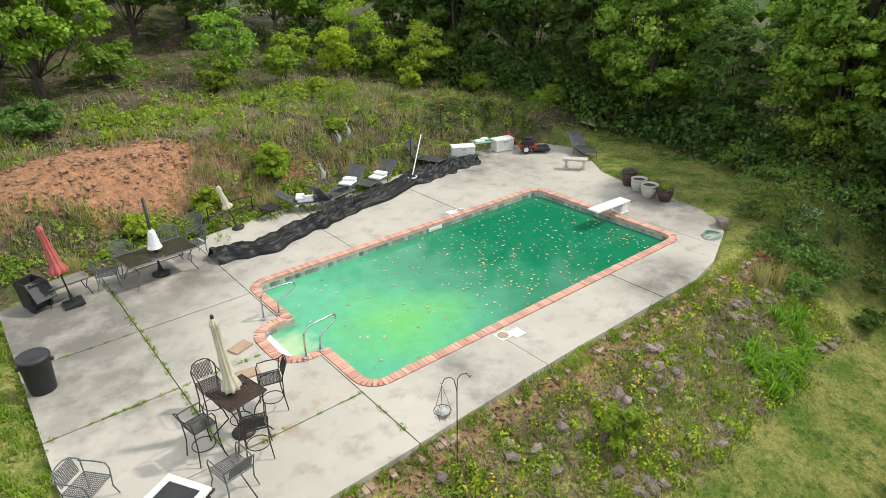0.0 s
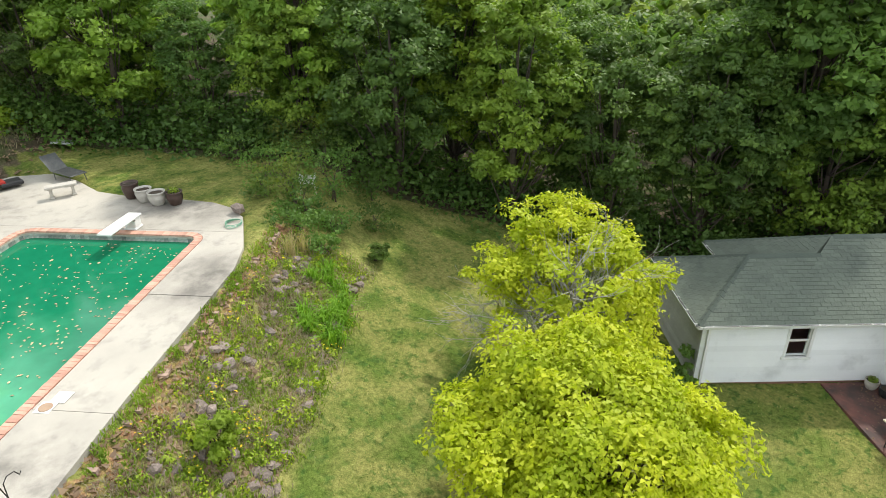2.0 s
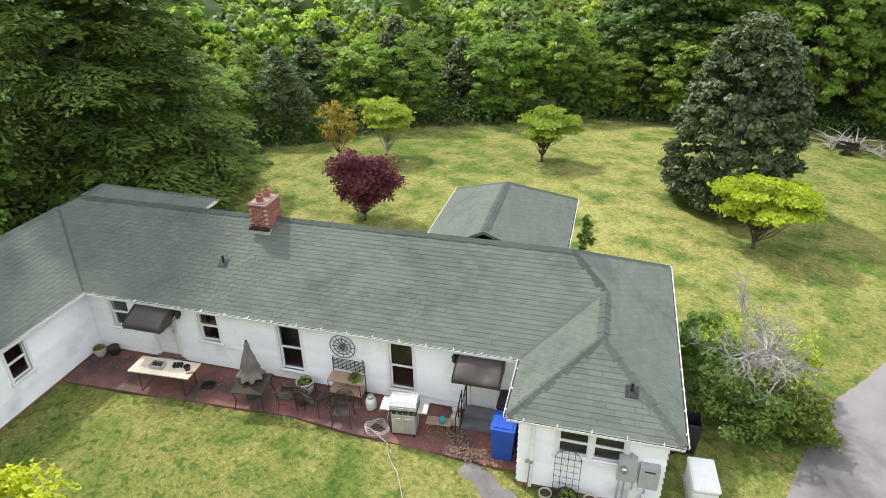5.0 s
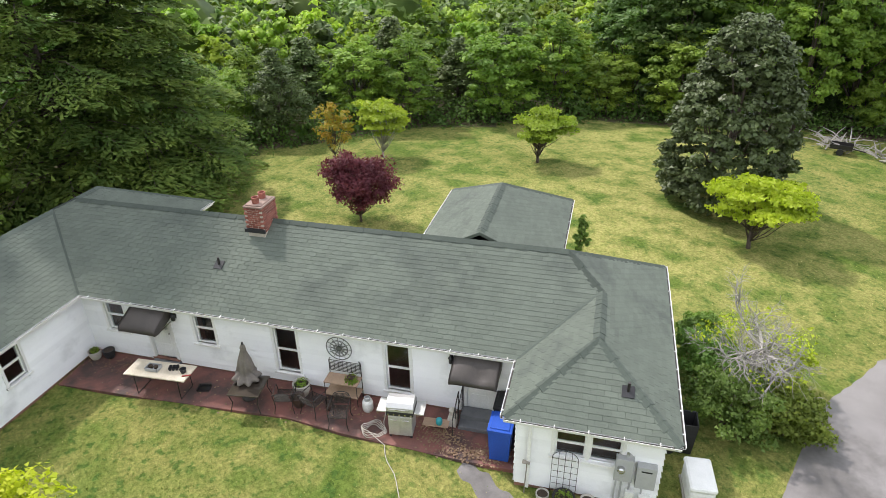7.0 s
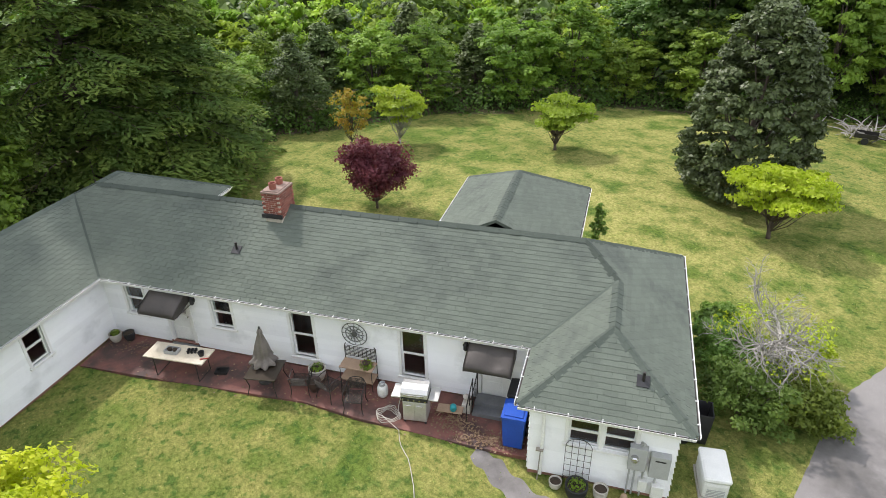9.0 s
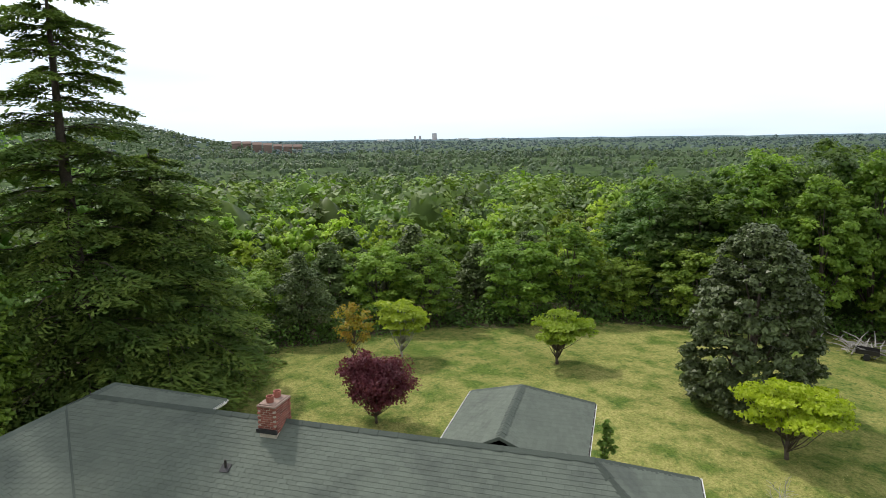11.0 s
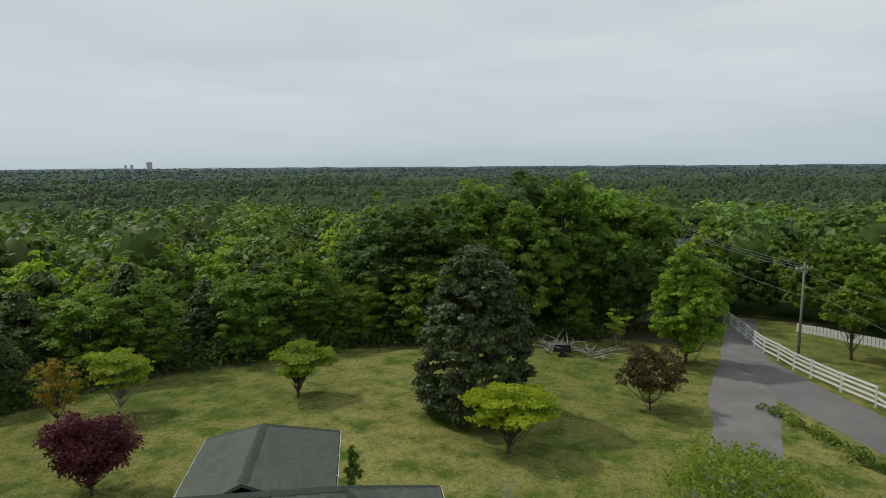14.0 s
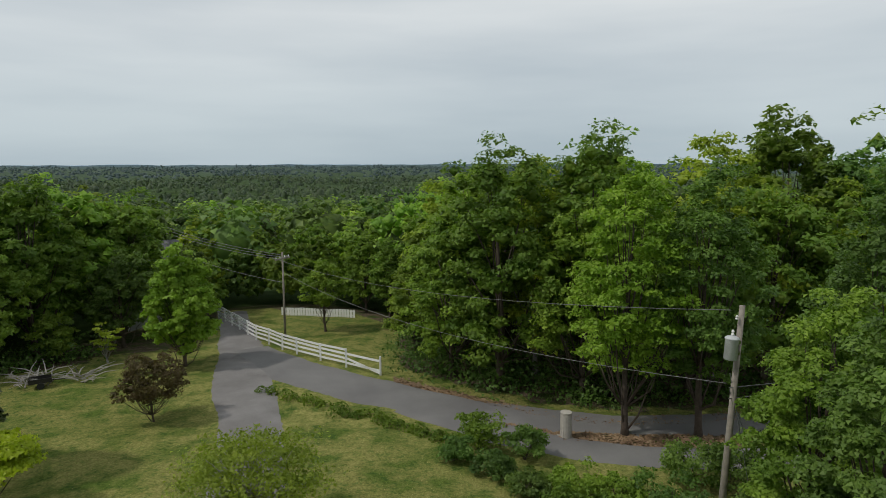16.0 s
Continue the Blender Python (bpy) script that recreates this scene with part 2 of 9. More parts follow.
def concrete_mat():
    """Pale terrace concrete: broad grey stains, black mildew thickest by the old furniture and at the ends, rust spots."""
    m, n, l, p = nodes_of("weathered_concrete")
    co = n.new("ShaderNodeTexCoord").outputs["Object"]
    big, mid, cloudy, fine = (noise_node(n, l, co, s, d, 0.65) for s, d in ((0.45, 6.0), (1.6, 8.0), (0.8, 5.0), (55.0, 3.0)))
    col = mix_node(n, l, ramp_node(n, l, big, 0.3, 0.7), (0.47, 0.435, 0.375), (0.37, 0.345, 0.30))
    col = mix_node(n, l, ramp_node(n, l, mid, 0.52, 0.78), col, (0.25, 0.235, 0.21))
    def patch(x, y, wide, level):
        d = n.new("ShaderNodeVectorMath"); d.operation = "DISTANCE"; d.inputs[1].default_value = (x, y, 0); l.new(co, d.inputs[0])
        near = ramp_node(n, l, d.outputs["Value"], wide, wide * 0.25)
        s = n.new("ShaderNodeMath"); s.operation = "MULTIPLY"; l.new(near, s.inputs[0])
        l.new(ramp_node(n, l, cloudy, 0.60 - level, 0.95 - level), s.inputs[1])
        return s.outputs[0]
    for x, y, wide, level in ((0.6, 15.6, 4.6, 0.42), (18.9, 10.6, 3.2, 0.36), (13.6, 7.3, 2.3, 0.34), (4.2, 16.6, 2.4, 0.30), (16.8, 18.6, 3.4, 0.30), (1.2, 12.0, 2.2, 0.22), (7.0, 8.0, 1.6, 0.2)):
        col = mix_node(n, l, patch(x, y, wide, level), col, (0.15, 0.138, 0.12))
    for x, y, wide in ((4.1, 9.2, 2.0), (3.6, 17.0, 1.2), (15.0, 16.2, 0.9)):
        col = mix_node(n, l, patch(x, y, wide, 0.05), col, (0.40, 0.20, 0.075))
    col = mix_node(n, l, 0.35, col, mix_node(n, l, ramp_node(n, l, fine, 0.3, 0.7), (0.7, 0.7, 0.7), (1.3, 1.3, 1.3)), "MULTIPLY")
    l.new(col, p.inputs["Base Color"])
    p.inputs["Roughness"].default_value = 0.88
    bp = n.new("ShaderNodeBump"); bp.inputs["Strength"].default_value, bp.inputs["Distance"].default_value = 0.1, 0.02
    l.new(fine, bp.inputs["Height"]); l.new(bp.outputs[0], p.inputs["Normal"])
    return m


GROUND = ground_mat()
LEVEL = -0.21                                         # of the pool water
WATER = water_mat()
CONCRETE = concrete_mat()
COPING = mat("red_brick", (0.57, 0.33, 0.25), (0.50, 0.26, 0.19), 3, 60, 0.8, vary=0.22)
MORTAR = mat("pale_mortar", (0.50, 0.45, 0.38), None, 4, 80, 0.9)
TILE = mat("pool_tile", (0.20, 0.24, 0.22), (0.38, 0.40, 0.36), 11, 40, 0.3, vary=0.5)
WHITE = mat("white_plastic", (0.78, 0.78, 0.75), (0.66, 0.67, 0.64), 3, 50, 0.45, bump=0.03)
SIDING = mat("white_painted_siding", (0.88, 0.89, 0.905), (0.83, 0.84, 0.86), 0.8, 40, 0.6, bump=0.08, vary=0.04, stain=(0.50, 0.51, 0.52), stain_at=(0.56, 0.86), stain_scale=0.7, grain=0.08)
OLD_SIDING = mat("grey_weathered_siding", (0.42, 0.42, 0.40), (0.32, 0.32, 0.30), 1.0, 30, 0.8, vary=0.1)
TRIM = mat("white_trim_paint", (0.82, 0.82, 0.81), (0.74, 0.74, 0.73), 2, 40, 0.5, bump=0.04)
SHINGLE = mat("green_grey_shingle", (0.128, 0.148, 0.122), (0.106, 0.124, 0.103), 0.9, 90, 0.95, bump=0.3, vary=0.075, stain=(0.080, 0.092, 0.081), stain_at=(0.54, 0.74), stain_scale=0.45, spec=0.2)
# shingle darkened by colour for the shadow lines at caps and valleys
SHADED_SHINGLE = mat("shaded_cap_shingle", (0.082, 0.098, 0.082), (0.064, 0.078, 0.066), 0.9, 90, 0.95, bump=0.3, vary=0.2, spec=0.2)
FOUNDATION = mat("foundation_brick", (0.25, 0.12, 0.09), (0.16, 0.09, 0.07), 6, 40, 0.9, vary=0.3)
BRICK = mat("chimney_brick", (0.30, 0.11, 0.08), (0.20, 0.07, 0.05), 6, 50, 0.85, vary=0.35)
PATIO = mat("red_painted_concrete", (0.24, 0.098, 0.078), (0.15, 0.072, 0.060), 1.6, 50, 0.8, stain=(0.070, 0.048, 0.044), stain_at=(0.44, 0.62), stain_scale=0.7)
GLASS = glass_mat("window_glass")
# near-black: the shade inside rooms and troughs is put into this colour
DARK = mat("interior_shade", (0.05, 0.045, 0.04), None, 2, 20, 0.9)
ASPHALT = mat("worn_asphalt", (0.235, 0.225, 0.22), (0.165, 0.155, 0.15), 0.5, 70, 0.9, bump=0.2, stain=(0.10, 0.095, 0.09), stain_at=(0.55, 0.7), stain_scale=0.25)
ROAD = mat("road_asphalt", (0.205, 0.20, 0.195), (0.15, 0.145, 0.145), 0.3, 70, 0.9, bump=0.15)
BLACK = mat("black_plastic", (0.018, 0.018, 0.020), (0.030, 0.030, 0.032), 4, 60, 0.5)
IRON = mat("dark_wrought_iron", (0.055, 0.050, 0.048), (0.035, 0.032, 0.030), 10, 80, 0.5, metal=0.5)
CHROME = mat("brushed_steel", (0.62, 0.62, 0.62), (0.5, 0.5, 0.5), 5, 80, 0.25, metal=1.0, bump=0.02)
BARK = mat("bark", (0.11, 0.085, 0.065), (0.065, 0.05, 0.04), 6, 30, 0.95, bump=0.5)
PALE_BARK = mat("pale_bark", (0.36, 0.34, 0.31), (0.25, 0.235, 0.21), 6, 30, 0.95, bump=0.4)
POLE = mat("weathered_pole_wood", (0.30, 0.27, 0.23), (0.20, 0.18, 0.155), 5, 40, 0.9, bump=0.3)
ROCK = mat("bank_rock", (0.27, 0.215, 0.185), (0.155, 0.125, 0.11), 3, 25, 0.9, bump=0.5, vary=0.3)
LEAF_DARK = leaf_mat("leaf_dark", (0.112, 0.202, 0.038), (0.190, 0.300, 0.058), (0.078, 0.145, 0.032))
LEAF_MID = leaf_mat("leaf_mid", (0.190, 0.300, 0.036), (0.285, 0.408, 0.052), (0.126, 0.222, 0.030))
LEAF_LIGHT = leaf_mat("leaf_light", (0.275, 0.365, 0.032), (0.36, 0.455, 0.048), (0.21, 0.30, 0.03))
LEAF_YELLOW = leaf_mat("leaf_yellow_green", (0.45, 0.49, 0.018), (0.57, 0.575, 0.026), (0.355, 0.425, 0.018), through_light=0.40, patches=0.8, vary=False)
LEAF_OAK = leaf_mat("leaf_oak", (0.128, 0.230, 0.040), (0.205, 0.325, 0.060), (0.092, 0.172, 0.034), vary=False)
LEAF_FRESH = leaf_mat("leaf_fresh_green", (0.235, 0.375, 0.034), (0.32, 0.46, 0.050), (0.18, 0.31, 0.03), vary=False)
LEAF_LIME_DULL = leaf_mat("leaf_dull_lime", (0.23, 0.30, 0.030), (0.31, 0.37, 0.045), (0.17, 0.23, 0.028), vary=False)
LEAF_OLIVE = leaf_mat("leaf_olive", (0.15, 0.20, 0.030), (0.22, 0.26, 0.04), (0.11, 0.15, 0.025))
LEAF_LIME = leaf_mat("leaf_lime", (0.35, 0.43, 0.024), (0.44, 0.51, 0.035), (0.28, 0.36, 0.02), vary=False)
LEAF_CONIFER = leaf_mat("leaf_conifer", (0.112, 0.176, 0.034), (0.210, 0.268, 0.054), (0.076, 0.128, 0.030), rough=0.75, through_light=0.3, spec=0.15, vary=False)
LEAF_PINE = leaf_mat("leaf_pine", (0.080, 0.120, 0.032), (0.125, 0.165, 0.042), (0.055, 0.090, 0.025), through_light=0.15)
LEAF_GLOSSY = leaf_mat("leaf_glossy_dark", (0.060, 0.090, 0.028), (0.104, 0.134, 0.044), (0.066, 0.088, 0.030), rough=0.46, through_light=0.1, spec=0.3, vary=False)
LEAF_MAROON = leaf_mat("leaf_maroon", (0.115, 0.026, 0.038), (0.195, 0.050, 0.066), (0.080, 0.018, 0.028), vary=False)
LEAF_ORANGE = leaf_mat("leaf_orange", (0.36, 0.25, 0.030), (0.27, 0.30, 0.04), (0.36, 0.19, 0.03), vary=False)
LEAF_BRONZE = leaf_mat("leaf_bronze", (0.10, 0.075, 0.030), (0.14, 0.115, 0.035), (0.075, 0.05, 0.025), vary=False)


# ---- geometry helpers ----
class Geo:
    """Collects points and faces of one mesh."""

    def __init__(self):
        self.v, self.f = [], []

    def add(self, pts, faces):
        k = len(self.v)
        self.v += [tuple(p) for p in pts]
        self.f += [tuple(i + k for i in f) for f in faces]
        return self

    def box(self, lo, hi, m=None):
        (a, b, c), (d, e, f) = lo, hi
        pts = [Vector(p) for p in ((a, b, c), (d, b, c), (d, e, c), (a, e, c), (a, b, f), (d, b, f), (d, e, f), (a, e, f))]
        if m is not None:
            pts = [m @ p for p in pts]
        return self.add(pts, [(3, 2, 1, 0), (4, 5, 6, 7), (0, 1, 5, 4), (1, 2, 6, 5), (2, 3, 7, 6), (3, 0, 4, 7)])

    def beam(self, p, q, wide, high):
        """A bar of square section from p to q."""
        p, q = Vector(p), Vector(q)
        m = Matrix.Translation(p) @ (q - p).to_track_quat("X", "Z").to_matrix().to_4x4()
        return self.box((0, -wide / 2, -high / 2), ((q - p).length, wide / 2, high / 2), m)

    def tube(self, pts, r, n=6, cap=True):
        """A round bar through pts; r is one radius or one for each point."""
        pts = [Vector(p) for p in pts]
        rs = r if isinstance(r, (list, tuple)) else [r] * len(pts)
        k0, up = len(self.v), None
        for i, p in enumerate(pts):
            d = (pts[min(i + 1, len(pts) - 1)] - pts[max(i - 1, 0)]).normalized()
            if up is None:
                up = d.orthogonal().normalized()
            up = (up - d * up.dot(d)).normalized() if (up - d * up.dot(d)).length > 1e-4 else d.orthogonal().normalized()
            side = d.cross(up)
            for j in range(n):
                a = 2 * math.pi * j / n
                self.v.append(tuple(p + (up * math.cos(a) + side * math.sin(a)) * rs[i]))
        for i in range(len(pts) - 1):
            for j in range(n):
                a, b = k0 + i * n + j, k0 + i * n + (j + 1) % n
                self.f.append((a, b, b + n, a + n))
        if cap:
            self.f.append(tuple(range(k0 + n - 1, k0 - 1, -1)))
            self.f.append(tuple(range(k0 + (len(pts) - 1) * n, k0 + len(pts) * n)))
        return self

    def lathe(self, profile, n=16, m=None, cap=True):
        """A turned body from (radius, height) pairs."""
        k0 = len(self.v)
        for r, z in profile:
            for j in range(n):
                a = 2 * math.pi * j / n
                p = Vector((r * math.cos(a), r * math.sin(a), z))
                self.v.append(tuple(m @ p if m is not None else p))
        for i in range(len(profile) - 1):
            for j in range(n):
                a, b = k0 + i * n + j, k0 + i * n + (j + 1) % n
                self.f.append((a, b, b + n, a + n))
        if cap:
            self.f.append(tuple(range(k0 + n - 1, k0 - 1, -1)))
            self.f.append(tuple(range(k0 + (len(profile) - 1) * n, k0 + len(profile) * n)))
        return self

    def prism(self, outline, z0, z1):
        """An upright body over a flat outline (anticlockwise)."""
        n = len(outline)
        pts = [(x, y, z0) for x, y in outline] + [(x, y, z1) for x, y in outline]
        return self.add(pts, [tuple(range(n - 1, -1, -1)), tuple(range(n, 2 * n))] + [(i, (i + 1) % n, n + (i + 1) % n, n + i) for i in range(n)])

    def mesh(self, name, material, smooth=False):
        me = bpy.data.meshes.new(name)
        me.from_pydata(self.v, [], self.f)
        me.materials.append(material)
        if smooth:
            me.polygons.foreach_set("use_smooth", [True] * len(me.polygons))
        me.update()
        return me


def part(name, geo, material, parent=None, label="", smooth=False, bevel=0.0, m=None):
    """Links a body as one mesh object, under a thing or a part."""
    ob = new(name, geo.mesh(name, material, smooth) if isinstance(geo, Geo) else geo)
    if parent is not None:
        ob.parent = parent
    if m is not None:
        ob.matrix_basis = m
    if label:
        ob["label"] = label
    if bevel:
        mod = ob.modifiers.new("bevel", "BEVEL")
        mod.width, mod.segments, mod.limit_method = bevel, 2, "ANGLE"
    return ob


def thing(name, label, category, m, group=""):
    return_ob = new(name)
    return_ob.empty_display_size = 0.2
    return_ob.matrix_basis = m
    return tagged(return_ob, label, category, group)


def clip(poly, axis, val, keep_above):
    """Cuts a flat outline by a line across one axis."""
    out = []
    for i, p in enumerate(poly):
        q = poly[(i + 1) % len(poly)]
        a, b = (p[axis] - val, q[axis] - val) if keep_above else (val - p[axis], val - q[axis])
        if a >= 0:
            out.append(p)
        if (a > 0 > b) or (a < 0 < b):
            t = a / (a - b)
            out.append(tuple(p[k] + (q[k] - p[k]) * t for k in range(2)))
    return out


def clip_convex(poly, window):
    """The part of poly inside a convex anticlockwise window."""
    for i, a in enumerate(window):
        b, out = window[(i + 1) % len(window)], []
        side = [(b[0] - a[0]) * (p[1] - a[1]) - (b[1] - a[1]) * (p[0] - a[0]) for p in poly]
        for k, p in enumerate(poly):
            q, s, t = poly[(k + 1) % len(poly)], side[k], side[(k + 1) % len(poly)]
            if s >= 0:
                out.append(p)
            if (s > 0 > t) or (s < 0 < t):
                f = s / (s - t)
                out.append((p[0] + (q[0] - p[0]) * f, p[1] + (q[1] - p[1]) * f))
        poly = out
        if len(poly) < 3:
            return []
    return poly


def smooth01(a, b, x):
    t = np.clip((np.asarray(x, float) - a) / (b - a), 0, 1)
    return t * t * (3 - 2 * t)


# ---- the lie of the land ----
POOL_TURN = 38.7
PA = np.array((math.cos(radians(POOL_TURN)), math.sin(radians(POOL_TURN))))
POOL = pose(0, 0, 0, 0, 0, POOL_TURN)            # x along the pool, y away from the house
PATIO_Z = -4.4
HOUSE = pose(19.62, 1.37, PATIO_Z, 0, 0, -135.4)  # x along the main wall, y into the house
DECK = [(-0.2, 7.05), (4.5, 7.08), (9.0, 7.22), (14.3, 7.2), (15.6, 7.45), (16.6, 7.85), (17.7, 8.3), (18.4, 8.9), (18.85, 9.8), (19.1, 11.3), (19.2, 12.9), (19.6, 14.4), (20.6, 15.8), (21.3, 17.3), (20.9, 18.7), (19.6, 19.5), (17.2, 19.9),
        (14.5, 19.6), (12.0, 19.4), (9.0, 19.4), (6.5, 19.0), (4.5, 18.7), (2.0, 18.2), (-0.2, 17.7)]

DECK_SKIRT = [((px - 9.5) * 1.03 + 9.5, (py - 12.5) * 1.03 + 12.6) for px, py in DECK]


def pool_xy(x, y):
    return x * PA[0] + y * PA[1], -x * PA[1] + y * PA[0]


def inside(outline, x, y):
    x, y = np.asarray(x, float), np.asarray(y, float)
    hit = np.zeros(np.broadcast(x, y).shape, bool)
    for (ax, ay), (bx, by) in zip(outline, outline[1:] + outline[:1]):
        cross = (ay > y) != (by > y)
        with np.errstate(divide="ignore", invalid="ignore"):
            hit ^= cross & (x < (bx - ax) * (y - ay) / (by - ay + 1e-12) + ax)
    return hit


def land(x, y):
    """Height of the ground."""
    x, y = np.asarray(x, float), np.asarray(y, float)
    s, b = pool_xy(x, y)
    r = np.hypot(x, y)
    drop = np.interp(-b, (-7.1, -6.6, -4.6, -3.8, 4.5, 14.0), (-0.05, -0.35, -1.55, -1.85, -4.35, -4.42))
    back = np.maximum(b - 19.5 + 0.9 * smooth01(8, 0, s) + 1.5 * smooth01(18, 24, s), 0)
    hill = (1.9 * smooth01(0, 3.2, back) + 0.15 * np.maximum(back - 2, 0)) * (1 - 0.6 * smooth01(12, 25, s))
    hill = np.minimum(hill, 14 + 0 * hill)
    near = np.where(b > 7.1, hill - 0.05, drop)
    keep = smooth01(-24, -9, s)
    near = near * keep + (-5.0) * (1 - keep) * (1 - 0.7 * smooth01(10, 40, b)) 
    field = -4.42 - 0.05 * np.maximum(np.hypot(x - 12, y + 5) - 16, 0)
    side = smooth01(6, 16, -b)
    z = near * (1 - side) + np.minimum(near, field) * side
    az = np.degrees(np.arctan2(-x, y))
    lane = np.exp(-((((az + 360) % 360 - 188) / 13) ** 2))
    far = -11.5 - 20.0 * smooth01(80, 320, r)
    out = smooth01(48, 78, r - 16 * lane)
    low_side = smooth01(-30, 12, -b)
    z = z * (1 - out * low_side) + far * out * low_side
    plain = -24 + 21 * smooth01(900, 4800, r)
    z = np.where(r > 300, z * (1 - smooth01(300, 900, r)) + plain * smooth01(300, 900, r), z)
    z = z + 5.0 * smooth01(170, 380, r) * np.sin(x / 61 + 1.3 * np.sin(y / 130)) * np.cos(y / 83 - x / 210) + 3.0 * smooth01(700, 1500, r) * np.sin(x / 190 + np.sin(y / 300)) * np.cos(y / 240)
    swing = (az + 360) % 360
    z = z + 75 * np.exp(-(((swing - 270) / 7.5) ** 2)) * np.exp(-(((r - 1700) / 420) ** 2)) * (r > 300)
    z = z + (34 * np.exp(-(((swing - 144.5) / 2.3) ** 2)) + 20 * np.exp(-(((swing - 151) / 1.8) ** 2))) * np.exp(-(((r - 4400) / 330) ** 2)) * (r > 2500)
    bumps = 0.05 * np.sin(x * 1.3 + 0.6 * y) * np.cos(y * 0.9 - x * 0.4)
    rough = np.where((b > 18.9) & (r < 60), 0.16 * np.sin(s * 1.7 + b) * np.sin(b * 2.1 - s * 0.6) + 0.07 * np.sin(s * 4.3 + 1.7 * b) * np.sin(b * 5.1 - s * 1.1), 0)
    z = z + np.where(b > 7, 0, bumps) + rough
    return np.where(inside(DECK_SKIRT, s, b), np.minimum(z, -0.14), z)


def open_land(x, y):
    """Where no wood stands: the pool, lawns, field, drive."""
    return inside(OPEN, x, y)


OPEN = [(-26, 10), (-17, 30), (-6, 36), (3, 33.5), (6.3, 31), (8.9, 28.4), (10.2, 26), (11.9, 23), (13.7, 20.3), (16.2, 17.6), (18.8, 14.6), (21, 11.8), (23.5, 9), (27, 5), (30, -4), (36, -6), (38, -9), (37.8, -19),
        (32, -32), (29, -35.5), (24, -41), (18, -46.5), (13.6, -48), (13.5, -64), (8.5, -64), (-0.5, -60), (-3.0, -52), (-3.2, -45), (-2.6, -40.5), (-6.6, -35.4), (-11.5, -32.4), (-16, -31.2), (-40, -30.4), (-40, -22), (-14, -19), (-16, -5)]


def build_ground():
    rings = [0.0, 0.8]
    while rings[-1] < 4900:
        rings.append(rings[-1] * 1.032 + 0.12)
    rings[-1] = 4900.0
    n = 360
    ang = np.arange(n) * 2 * math.pi / n
    rr = np.array(rings[1:])
    X, Y = (rr[:, None] * np.cos(ang)).ravel(), (rr[:, None] * np.sin(ang)).ravel()
    Z = land(X, Y)
    s, b = pool_xy(X, Y)
    shrunk = [(px * 0.94 + 0.06 * 8, (py - 12.8) * 0.86 + 12.8) for px, py in DECK]
    Z = np.where(inside(shrunk, s, b), -2.6, Z)
    geo = Geo()
    geo.v = [(0.0, 0.0, float(land(0, 0)))] + list(zip(X.tolist(), Y.tolist(), Z.tolist()))
    geo.f = [(0, 1 + j, 1 + (j + 1) % n) for j in range(n)]
    for i in range(len(rr) - 1):
        for j in range(n):
            p, q = 1 + i * n + j, 1 + i * n + (j + 1) % n
            geo.f.append((p, p + n, q + n, q))
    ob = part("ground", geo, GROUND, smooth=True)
    r = np.hypot(X, Y)
    wood = 1.0 - open_land(X, Y)
    bank = (b > 4.2) & (b < 7.3) & (s > -6) & (s < 18)
    hillside = np.where((b > 17.6) & (s > -20) & ((s < 19) | (b > 19)), 0.72, 0) * (r < 70)
    litter = np.maximum(wood, hillside)
    clay = np.exp(-(((s - 3.4) / 4.6) ** 2 + ((b - 21.9) / 2.0) ** 2)) * 1.0 + np.exp(-(((s - 7.6) / 1.8) ** 2 + ((b - 21.2) / 1.0) ** 2)) * 0.7 + np.exp(-(((s - 9.5) / 2.5) ** 2 + ((b - 20.8) / 0.8) ** 2)) * 0.5 + np.exp(-(((s - 27) / 3.0) ** 2 + ((b - 20) / 3.0) ** 2)) * 0.5
    clay = np.where((b > 6.25) & (b < 7.3) & (s > -2) & (s < 18), 0.50, np.where(bank, 0.30, clay))
    dry = np.clip(0.55 + 0.4 * np.sin(X * 0.21 + 1) * np.cos(Y * 0.17), 0, 1) * (0.72 + 0.28 * smooth01(12, 24, r))
    dry = dry * np.where((b < 4.3) & (b > -9) & (s > 4) & (s < 22), 0.55, 1.0)
    dry = np.where(bank, 1.0, dry)
    # hazy and blue: how much painted haze the ground carries at each distance
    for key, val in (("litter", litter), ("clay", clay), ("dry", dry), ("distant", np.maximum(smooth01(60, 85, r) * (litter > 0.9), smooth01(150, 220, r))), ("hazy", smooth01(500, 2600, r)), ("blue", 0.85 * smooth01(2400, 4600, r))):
        at = ob.data.attributes.new(key, "FLOAT", "POINT")
        at.data.foreach_set("value", np.concatenate([[0.0], val]).astype(np.float32))
    return tagged(ob, "sloping ground of patchy lawn, leaf litter and red clay", "ground", kind="structure")


build_ground()

# ---- pool and terrace ----
WX0, WX1, WY0, WY1 = 5.35, 16.22, 9.12, 14.72          # water
AX0, AY0, AY1 = 4.42, 10.93, 12.52                    # stair alcove at the shallow end


def rounded_rect(x0, y0, x1, y1, r, n=6):
    pts = []
    for cx, cy, a0 in ((x1 - r, y0 + r, -90), (x1 - r, y1 - r, 0), (x0 + r, y1 - r, 90), (x0 + r, y0 + r, 180)):
        pts += [(cx + r * math.cos(radians(a0 + 90 * i / n)), cy + r * math.sin(radians(a0 + 90 * i / n))) for i in range(n + 1)]
    return pts


